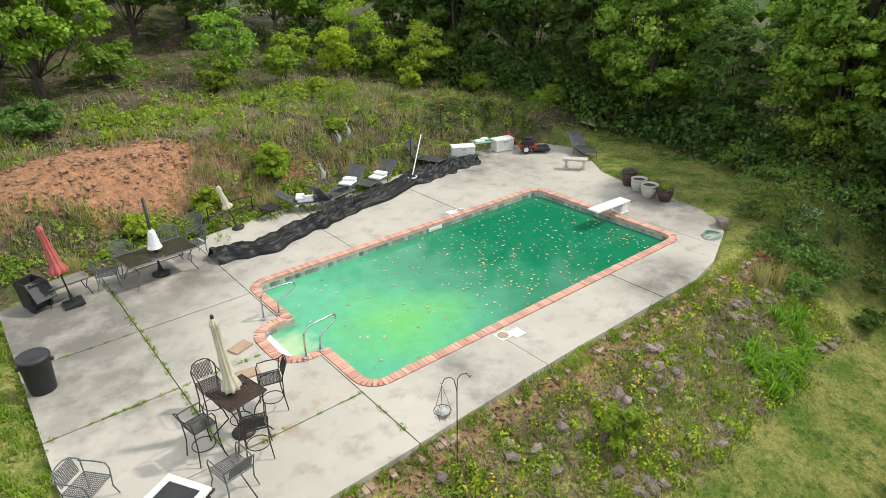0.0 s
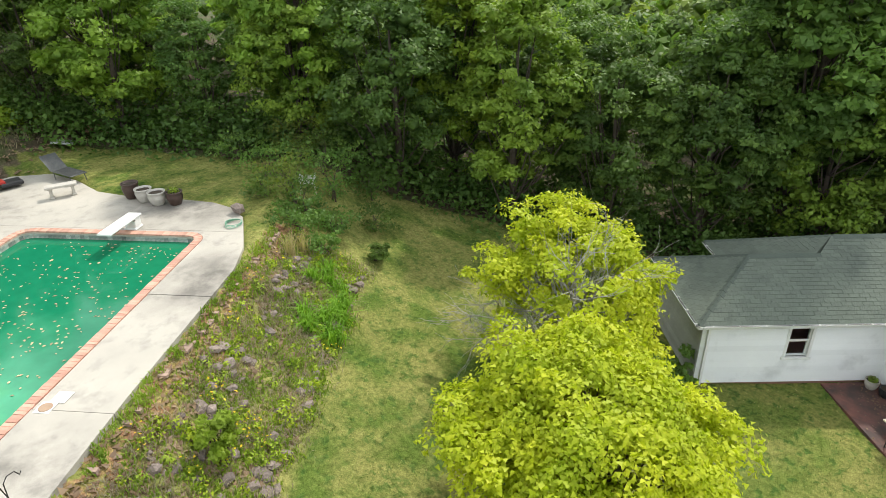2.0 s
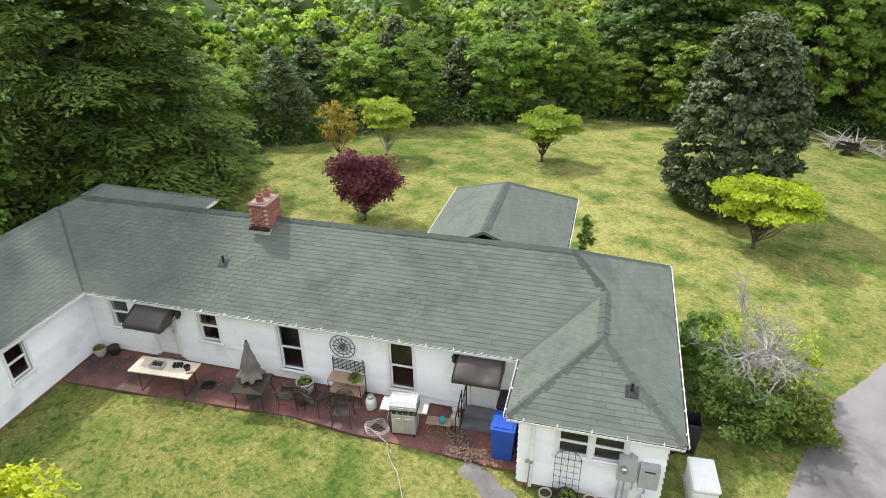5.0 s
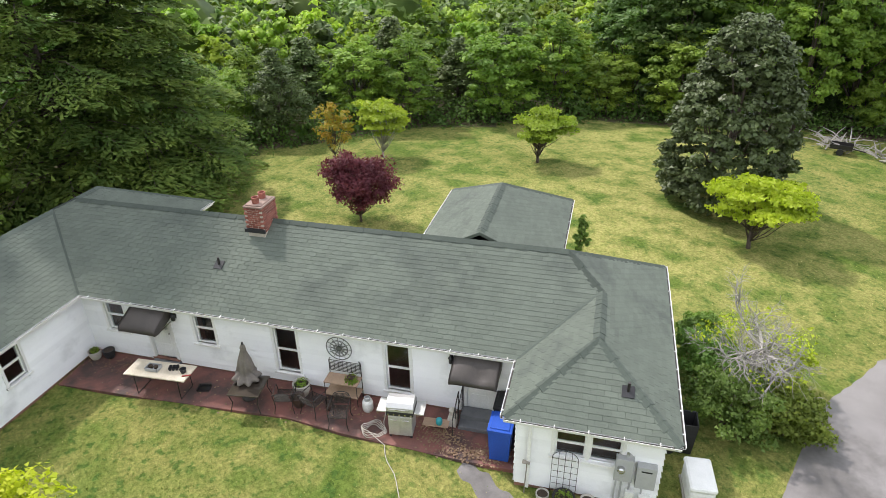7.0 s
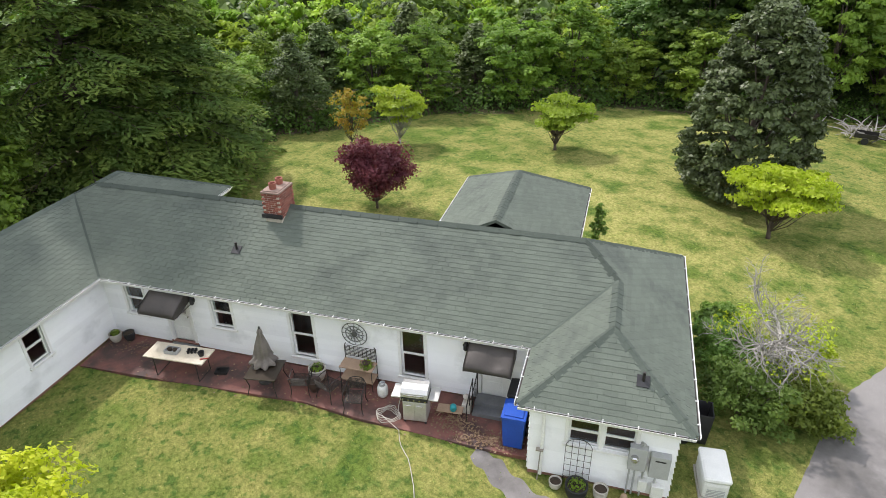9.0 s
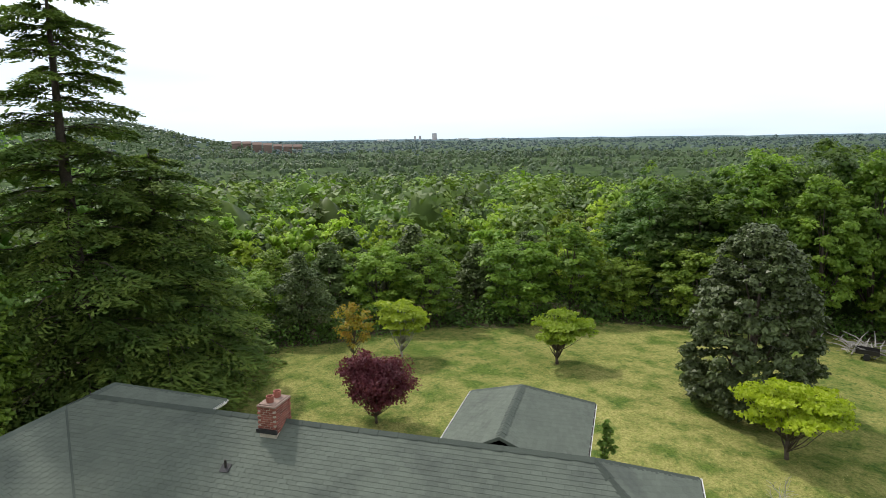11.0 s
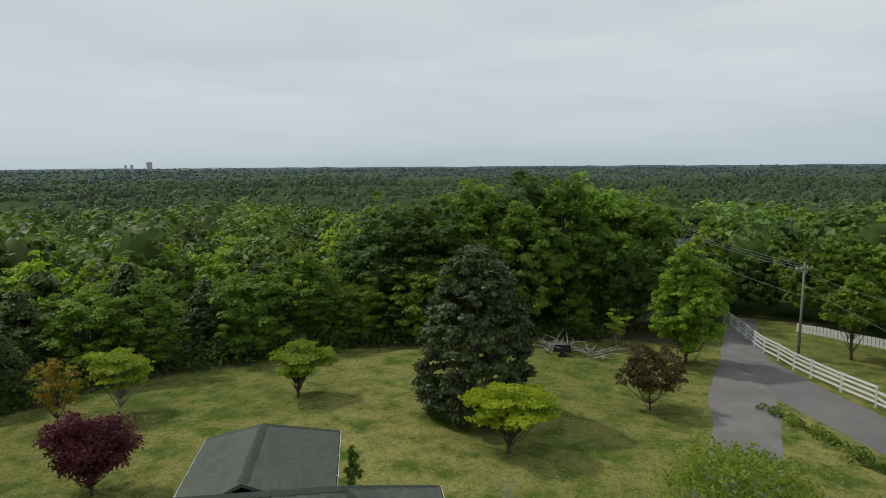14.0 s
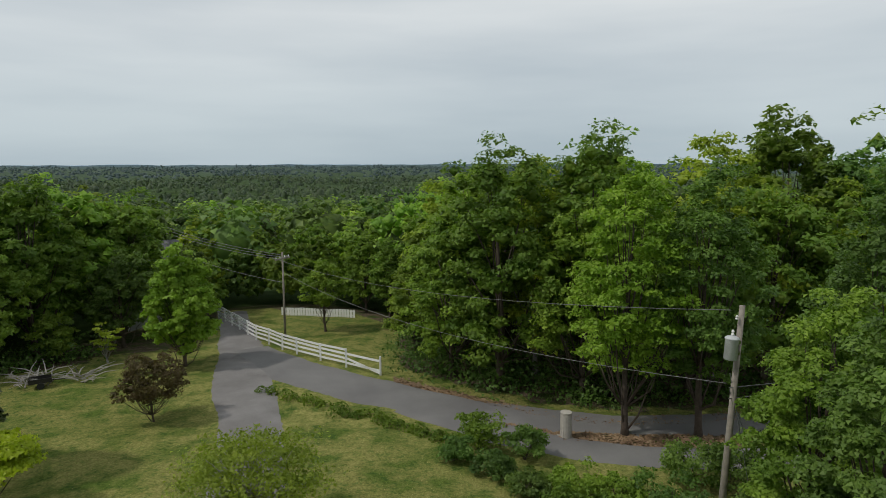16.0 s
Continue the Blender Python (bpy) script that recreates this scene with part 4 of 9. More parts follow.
# ridge and hip caps, coloured darker for the shadow gap at their edges
for p, q in ((PL, PR), (PR, join), (join, apex), (apex, (XE, YF, z_e)), (apex, (X1, YF, z_e)), (PR, (X1, 5.79, z_e)), (wf, (-2.7, 2.4, zw)), (la, lj), (la, (0, -5.63, z_e)), (la, (-4.2, -5.63, z_e)), (wf, (WX, WF, z_e)), (wr, (-2.7, 3.4, zw)), (wr, (0, WR, z_e)), (wr, (WX, WR, z_e)), (ga, (11.56, 4.1, gz)), (ga, (9.16, 10.47, z_e)), (ga, (13.96, 10.47, z_e))):
    p, q = Vector(p), Vector(q)
    steps = max(1, int((q - p).length / 0.2))
    side = (q - p).cross(Vector((0, 0, 1))).normalized()
    caps, rows = Geo(), []
    for i in range(steps):                                     # each cap rises a little over the next
        for f, high in ((i / steps, 0.022), ((i + 1) / steps, 0.031)):
            c = p.lerp(q, f) + Vector((0, 0, high))
            wide = side * (0.145 + 0.01 * ((i * 7) % 3 - 1)) + Vector((0, 0, -0.085))
            rows.append((c + wide, c, c + Vector((-wide.x, -wide.y, wide.z))))
    caps.add([v for row in rows for v in row], [(3 * k + j, 3 * k + j + 3, 3 * k + j + 4, 3 * k + j + 1) for k in range(len(rows) - 1) for j in (0, 1)])
    part("ridge_cap", caps, SHADED_SHINGLE, house, "ridge cap shingles darkened for their shadow gap")
# gutters and fascias along the eaves
def gutter(p, q, out):
    p, q, o = Vector((*p, z_e)), Vector((*q, z_e)), Vector((*out, 0))
    g = Geo()
    prof = [(0.0, -0.075), (0.055, -0.075), (0.075, -0.015), (0.067, -0.015), (0.050, -0.066), (0.008, -0.066), (0.008, -0.015), (0.0, -0.015)]
    pts = [c + o * (a + 0.02) + Vector((0, 0, b)) for c in (p, q) for a, b in prof]
    n = len(prof)
    g.add(pts, [(i, (i + 1) % n, n + (i + 1) % n, n + i) for i in range(n)] + [tuple(range(n)), tuple(range(2 * n - 1, n - 1, -1))])
    t = 0.4
    L = (q - p).length
    d = (q - p).normalized()
    while t < L:
        g.box((-0.012, 0.0, -0.025), (0.012, 0.10, -0.008), Matrix.Translation(p + d * t) @ Vector((0, 1, 0)).rotation_difference(o).to_matrix().to_4x4())
        t += 0.75
    gut = part("gutter", g, TRIM, house, "white metal gutter")
    # dark strip added in the trough to stand for the shade inside it
    part("debris", Geo().beam(p + o * 0.049 + Vector((0, 0, -0.048)), q + o * 0.049 + Vector((0, 0, -0.048)), 0.038, 0.03), DARK, gut, "dark strip added for the shade inside the gutter")
    part("fascia", Geo().beam(p - o * 0.005 + Vector((0, 0, -0.09)), q - o * 0.005 + Vector((0, 0, -0.09)), 0.02, 0.12), TRIM, house)
    lo, hi = Vector((min(p.x, q.x, (p - o * IN).x, (q - o * IN).x), min(p.y, q.y, (p - o * IN).y, (q - o * IN).y), z_e - 0.17)), Vector((max(p.x, q.x, (p - o * IN).x, (q - o * IN).x), max(p.y, q.y, (p - o * IN).y, (q - o * IN).y), z_e - 0.15))
    part("soffit", Geo().box(lo, hi), TRIM, house)


for p, q, o in (((0, 0), (XE, 0), (0, -1)), ((XE, 0), (XE, YF), (-1, 0)), ((XE, YF), (X1, YF), (0, -1)), ((X1, YF), (X1, 5.79), (1, 0)), ((0, -5.63), (0, 0), (1, 0)), ((-4.2, -5.63), (0, -5.63), (0, -1)),
                ((X1, 5.79), (13.96, 5.79), (0, 1)), ((WX, WF), (-4.2, WF), (0, -1)), ((13.96, 5.79), (13.96, 10.47), (1, 0)), ((9.16, 10.47), (9.16, 5.79), (-1, 0)), ((0, 5.79), (0, WR), (1, 0))):
    gutter(p, q, o)
for x, y in ((13.55, 0.2), (14.0, -1.95), (-0.18, -5.2), (1.98, 0.24)):
    part("downpipe", Geo().box((x - 0.04, y - 0.04, 0.1), (x + 0.04, y + 0.04, EAVE - 0.1)), TRIM, house, bevel=0.008)


CAP_STONE = mat("chimney_cap", (0.30, 0.22, 0.18), (0.22, 0.15, 0.12), 6, 40, 0.9)


def build_chimney():
    c = part("chimney", Geo().box((-0.28, -0.42, -1.0), (0.28, 0.42, 0.62)), MORTAR, house, "red brick chimney with a mortar cap and clay flues", m=pose(4.98, 2.72, RIDGE - 0.05))
    mesh_a = Geo().box((-0.098, -0.05, -0.03), (0.098, 0.05, 0.03)).mesh("brick", BRICK)
    for row in range(11):
        z = -0.12 + row * 0.072
        off = 0.105 if row % 2 else 0.0
        for y in (-0.42, 0.42):
            for i in range(-1, 3):
                x = -0.21 + off + i * 0.21
                if -0.22 < x < 0.24:
                    part("brick", mesh_a, None, c, m=pose(x, y * 0.9 + math.copysign(0.0, y), z))
        for x in (-0.28, 0.28):
            for i in range(5):
                y = -0.36 + off * 0.8 + i * 0.2
                if y < 0.40:
                    part("brick", mesh_a, None, c, m=pose(x * 0.85, y, z, 0, 0, 90))
    part("cap", Geo().box((-0.31, -0.45, 0.64), (0.31, 0.45, 0.70)).box((-0.26, -0.40, 0.70), (0.26, 0.40, 0.73)), CAP_STONE, c, "weathered mortar cap", bevel=0.02)
    for y in (-0.2, 0.2):
        part("flue", Geo().lathe([(0.10, 0.7), (0.12, 0.92), (0.09, 0.92), (0.09, 0.72)], 10, pose(0, y, 0)), BRICK, c, "clay flue pot")
    part("flashing", Geo().box((-0.34, -0.5, -0.14), (0.34, -0.44, -0.02)), BLACK, c)


build_chimney()
for x, y, z in ((4.15, 1.35, EAVE + SLOPE * 1.35), (16.05, -1.25, EAVE + SLOPE * 0.87)):
    v = part("roof_vent", Geo().box((-0.14, -0.14, -0.01), (0.14, 0.14, 0.035), pose(0, 0, 0, 31, 0, 0)), BLACK, house, "black roof vent pipe with a flashing boot", m=pose(x, y, z))
    part("pipe", Geo().tube([(0, 0, -0.05), (0, 0, 0.26)], 0.035, 10), IRON, v)

patio = tagged(part("patio", Geo().prism([(-0.2, -1.5), (3.0, -1.38), (7.2, -1.15), (9.0, -1.35), (12.1, -1.5), (13.6, -1.5), (13.6, 0.25), (-0.25, 0.25)], -0.3, 0.06), PATIO, m=HOUSE, bevel=0.01), "worn red painted concrete patio along the house wall", "patio", kind="structure")

# ---- trees ----
def leaf_sheet(name, centres, out, size, material, flat=0.5, seed=0, spiky=1.0, along=None, corners=4, loose=0.75):
    """One crown: a small folded leaf at every centre, facing out and up."""
    rng = np.random.default_rng(seed)
    n = len(centres)
    nrm = rng.normal(size=(n, 3)) * loose + out * 0.6 + np.array((0, 0, flat))
    nrm /= np.linalg.norm(nrm, axis=1)[:, None]
    ref = rng.normal(size=(n, 3)) if along is None else np.cross(along + rng.normal(size=(n, 3)) * 0.35, nrm)
    u = np.cross(nrm, ref); u /= np.linalg.norm(u, axis=1)[:, None]
    v = np.cross(nrm, u)
    s = (size * rng.uniform(0.6, 1.35, n))[:, None]
    a, b = u * s, v * s * 0.62 / spiky
    k = corners
    if k == 3:
        pts = np.stack([centres - a * 1.1, centres + a * 0.7 - b * 1.35, centres + a * 0.85 + b * 1.35], 1).reshape(-1, 3)
    else:
        pts = np.stack([centres - a, centres - b + nrm * s * 0.14, centres + a, centres + b + nrm * s * 0.14], 1).reshape(-1, 3)
    me = bpy.data.meshes.new(name)
    me.vertices.add(k * n)
    me.vertices.foreach_set("co", pts.astype(np.float32).ravel())
    me.loops.add(k * n)
    me.loops.foreach_set("vertex_index", np.arange(k * n, dtype=np.int32))
    me.polygons.add(n)
    me.polygons.foreach_set("loop_start", np.arange(0, k * n, k, dtype=np.int32))
    me.materials.append(material)
    me.update(calc_edges=True)
    return me


OCTA = np.array(((1, 0, 0), (0, 1, 0), (-1, 0, 0), (0, -1, 0), (0, 0, 1), (0, 0, -1)), float)
OCTA_FACES = np.array(((0, 1, 4), (1, 2, 4), (2, 3, 4), (3, 0, 4), (1, 0, 5), (2, 1, 5), (3, 2, 5), (0, 3, 5)))


def pad_sheet(name, cs, size, material, seed):
    """The close twiggy heart of every pad of leaves."""
    rng = np.random.default_rng(seed)
    n = len(cs)
    a = rng.uniform(0, 2 * math.pi, n)
    o = np.repeat(OCTA[None], n, 0) * rng.uniform(0.55, 1.1, (n, 6, 1)) * np.asarray(size)
    x = o[..., 0] * np.cos(a)[:, None] - o[..., 1] * np.sin(a)[:, None]
    y = o[..., 0] * np.sin(a)[:, None] + o[..., 1] * np.cos(a)[:, None]
    pts = np.stack([x, y, o[..., 2]], 2) + np.asarray(cs)[:, None]
    me = bpy.data.meshes.new(name)
    me.from_pydata(pts.reshape(-1, 3).tolist(), [], (OCTA_FACES[None] + 6 * np.arange(n)[:, None, None]).reshape(-1, 3).tolist())
    me.materials.append(material)
    me.polygons.foreach_set("use_smooth", [True] * len(me.polygons))
    return me


def crown_points(rng, shape, h, base, rad, clusters, per, pad=0.0):
    """Cluster centres, leaf centres and outward ways for a crown from base to h, of radius rad."""
    mid, half = (base + h) / 2, (h - base) / 2
    cs = []
    while len(cs) < clusters:
        d = rng.normal(size=3); d /= np.linalg.norm(d)
        q = rng.uniform(0.25, 1.0) ** (0.32 if pad else 0.45)
        lobes = 0.80 + 0.22 * math.sin(3.1 * d[0] + 1.7 * rng.uniform() + 4 * d[2]) * math.cos(2.7 * d[1] + 2.0 * d[2])
        p = d * q * lobes
        if shape == "round" and p[2] < -0.75:
            continue
        z = mid + half * p[2]
        r = rad
        if shape == "tall":
            r = rad * (1.08 - 0.5 * max(0, p[2]))
        if shape == "skirt":                             # broad to the ground, drawn in towards the top
            f, turn = rng.uniform() ** 1.1, rng.uniform(0, 2 * math.pi)
            r = rad * float(np.interp(f, (0, 0.12, 0.35, 0.6, 0.85, 1), (0.74, 0.96, 1.0, 0.86, 0.58, 0.2))) * rng.uniform(0.45, 1) ** 0.5 * (1 + 0.07 * math.sin(3 * turn + 5 * f))
            z, p = base + 0.3 + (h - base - 0.5) * f, (math.cos(turn), math.sin(turn), 0)
        if shape == "cone":
            r = rad * max(0.08, (h - z) / (h - base)) * 1.35
        if shape == "layer":
            z = base + (h - base) * (math.floor((z - base) / (h - base) * 4) + 0.42 + 0.22 * rng.uniform()) / 4
        cs.append((p[0] * r, p[1] * r, z))
    cs = np.array(cs)
    size = rad * (0.25 if shape not in ("layer", "cone") else 0.30 if shape == "layer" else 0.22)
    size = rad * pad if pad else size
    squash = np.array((1, 1, 0.17 if shape == "layer" else 0.70 if pad else 0.72))
    d = rng.normal(size=(clusters, per, 3))
    d /= np.linalg.norm(d, axis=2, keepdims=True)
    d[..., 2] = np.where(d[..., 2] < -0.25, -d[..., 2], d[..., 2])        # leaves sit on the upper side of each pad
    ragged = 1 + 0.22 * np.sin(5 * d[..., :1] + 7 * rng.uniform(size=(clusters, 1, 1))) * np.cos(4 * d[..., 1:2])
    off = d * size * squash * ragged * rng.uniform(0.55, 1.3, (clusters, 1, 1)) * rng.uniform(0.55, 1.05, (clusters, per, 1))
    leaves = (cs[:, None, :] + off).reshape(-1, 3)
    out = leaves - np.array((0, 0, mid))
    out /= np.linalg.norm(out, axis=1)[:, None] + 1e-6
    tip = d.reshape(-1, 3)
    keep = leaves[:, 2] > 0.15
    return cs, leaves[keep], (out * 0.4 + tip * 1.0)[keep]


def trunk_geo(rng, h, base, cs, r0, limbs, lean=0.0, stems=1):
    g = Geo()
    for st in range(stems):
        dx, dy = (rng.normal(size=2) * 0.28 * (stems > 1)).tolist()
        line = [(dx * t * h * 0.6 + lean * t * h + 0.12 * math.sin(5 * t + st), dy * t * h * 0.6 + 0.1 * math.cos(4 * t), t * h * 0.78 - 0.3 * (t == 0)) for t in (0, 0.06, 0.2, 0.4, 0.6, 0.8, 1.0)]
        g.tube(line, [r0 * k for k in (1.5, 1.05, 0.9, 0.72, 0.5, 0.3, 0.08)], 8)
        pick = rng.permutation(len(cs))[: limbs // stems]
        for i in pick:
            c = cs[i]
            t = min(0.92, max(0.15, (c[2] - base * 0.35) / h * rng.uniform(0.55, 0.85)))
            k = min(5, int(t * 6))
            p = Vector(line[k]).lerp(Vector(line[k + 1]), 0.5)
            q = Vector(c)
            m1 = p.lerp(q, 0.4) + Vector((0, 0, -0.08 * h * rng.uniform(0, 1)))
            m2 = p.lerp(q, 0.75) + Vector(rng.normal(size=3) * 0.05 * h * 0.3)
            rr = r0 * (0.42 - 0.25 * t)
            g.tube([p, m1, m2, q], [rr, rr * 0.7, rr * 0.4, rr * 0.12], 4)
    return g


def bough_tree(g, rng, start, way, length, r, depth):
    """A crooked bough that forks again and again, added to g."""
    pts, p, d = [start], start, way.normalized()
    for _ in range(4):
        d = (d + Vector(rng.normal(0, 0.26, 3))).normalized()
        p = p + d * length / 4
        pts.append(p)
    g.tube(pts, [r * k for k in (1, 0.86, 0.72, 0.58, 0.42)], 5 if depth > 1 else 4)
    if depth > 0:
        for i in (1, 2, 3, 4):
            for _ in range(2 if i == 4 else 1):
                bend = (pts[i] - pts[i - 1]).normalized() + Vector(rng.normal(0, 0.62, 3))
                bough_tree(g, rng, pts[i], bend, length * rng.uniform(0.5, 0.75), r * 0.5, depth - 1)
    return g


def tree(label, category, m, h, base, rad, shape, material, leaf=0.16, clusters=90, per=45, r0=0.16, limbs=26, seed=1, bark=None, flat=0.5, lean=0.0, stems=1, name="tree", group="", spiky=1.0, corners=3, pad=0.0, bare=None):
    rng = np.random.default_rng(seed)
    cs, leaves, out = crown_points(rng, shape, h, base, rad, clusters, per, pad)
    t = thing(name, label, category, m, group)
    if bare:                                             # a leafless side: the way it faces, its reach across, its upper end
        face, wide, top = Vector((*bare[0], 0)).normalized(), bare[1], bare[2]
        side = Vector((-face.y, face.x, 0))
        zone = (leaves @ np.array(face) > 0.12 * rad) & (np.abs(leaves @ np.array(side)) < wide * (1 + 0.3 * np.sin(leaves[:, 2] * 4))) & (leaves[:, 2] < top)
        leaves, out = leaves[~zone], out[~zone]
        for _ in range(9):
            start = Vector((0, 0, rng.uniform(0.22, 0.5) * h))
            way = face + side * rng.uniform(-0.7, 0.7) + Vector((0, 0, rng.uniform(-0.25, 0.5)))
            part("bare_branch", bough_tree(Geo(), rng, start, way, rad * rng.uniform(0.5, 0.7), 0.045, 3), PALE_BARK, t, "pale leafless branch")
    part("trunk", trunk_geo(rng, h, base, cs, r0, limbs, lean, stems), bark or BARK, t, smooth=True)
    part("crown", leaf_sheet("crown", leaves, out, leaf, material, flat, seed, spiky, None, corners, 0.5 if pad else 0.75), None, t)
    if clusters * per > 3000 and shape != "layer" and leaf > 0.086:
        k = rad * (min(pad, 0.15) * 0.8 if pad else 0.13 if shape == "cone" else 0.15)
        part("inner_crown", pad_sheet("inner_crown", cs[(cs[:, 2] > 0.6) & (cs[:, 2] < h * 0.86)], (k, k, k * 0.72), material, seed), None, t)
    return t


def conifer(label, m, h, rad, material, seed, whorls=20, leaf=0.18, leaflets=10, name="conifer"):
    """A tall conifer of drooping, layered boughs with hanging sprays."""
    rng = np.random.default_rng(seed)
    t = thing(name, label, "tree", m)
    part("trunk", Geo().tube([(0, 0, -0.3), (0.05, 0, h * 0.3), (0, 0.08, h * 0.65), (0, 0, h)], [0.42, 0.33, 0.18, 0.03], 8), BARK, t, smooth=True)
    leaves, out, way = [], [], []
    for k in range(whorls):
        f = k / (whorls - 1)
        z = 0.9 + (h - 1.2) * (1 - (1 - f) ** 1.18)
        length = rad * (1 - f) ** 0.52 * (0.9 + 0.1 * math.sin(9 * f)) + 0.35
        arms = 9 if f < 0.6 else 7
        for a in range(arms):
            ang = 2 * math.pi * (a + rng.uniform(-0.32, 0.32)) / arms + k * 1.9
            L = length * rng.uniform(0.62, 1.12)
            zz = z + rng.uniform(-0.5, 0.5)
            d = np.array((math.cos(ang), math.sin(ang), 0))
            g = Geo().tube([(0, 0, zz), tuple(np.array((0, 0, zz + 0.05 * L)) + d * L * 0.5), tuple(np.array((0, 0, zz - 0.10 * L)) + d * L * 0.95)], [0.05 * (1 - f) + 0.015, 0.03, 0.008], 4)
            part("bough", g, BARK, t)
            side = np.cross(d, (0, 0, 1))
            sprays = max(8, int(22 * L / rad) + 5)
            q = np.repeat((np.arange(sprays) + rng.uniform(0.1, 0.9, sprays)) / sprays, 2) * 0.88 + 0.12
            hand = np.tile((-1.0, 1.0), sprays)
            reach = (0.10 + 0.36 * L * np.sin(np.clip(q * 2.7 + 0.3, 0, 3.05))) * rng.uniform(0.7, 1.15, 2 * sprays)
            way1 = d[None] * 0.75 + side[None] * (hand * 0.75)[:, None] + np.array((0, 0, -0.12))
            way1 /= np.linalg.norm(way1, axis=1)[:, None]
            f2 = (np.arange(leaflets) + 0.5) / leaflets
            base = np.array((0, 0, zz)) + d * (q * L)[:, None]
            base[:, 2] += 0.10 * L * np.sin(q * 2.2) - 0.20 * L * q ** 2
            pts = base[:, None] + way1[:, None] * (reach[:, None] * f2[None])[..., None]
            pts[..., 2] -= 0.30 * reach[:, None] * f2[None] ** 2 + np.abs(rng.normal(size=pts.shape[:2])) * 0.03
            pts += rng.normal(size=pts.shape) * 0.035
            leaves.append(pts.reshape(-1, 3))
            out.append(np.repeat((d * 0.2 + np.array((0, 0, 1.2)))[None], pts.size // 3, 0))
            way.append((np.repeat(way1, leaflets, 0) + np.array((0, 0, -0.25))))
    part("crown", leaf_sheet("crown", np.concatenate(leaves), np.concatenate(out), leaf, material, 0.35, seed, 2.4, np.concatenate(way), 3, 0.3), None, t)
    return t


def stand(x, y, turn=0.0, size=1.0, sink=0.05):
    return pose(x, y, float(land(x, y)) - sink, 0, 0, turn) @ Matrix.Diagonal((size, size, size, 1))


def from_terrace(s, b):
    return s * PA[0] - b * PA[1], s * PA[1] + b * PA[0]


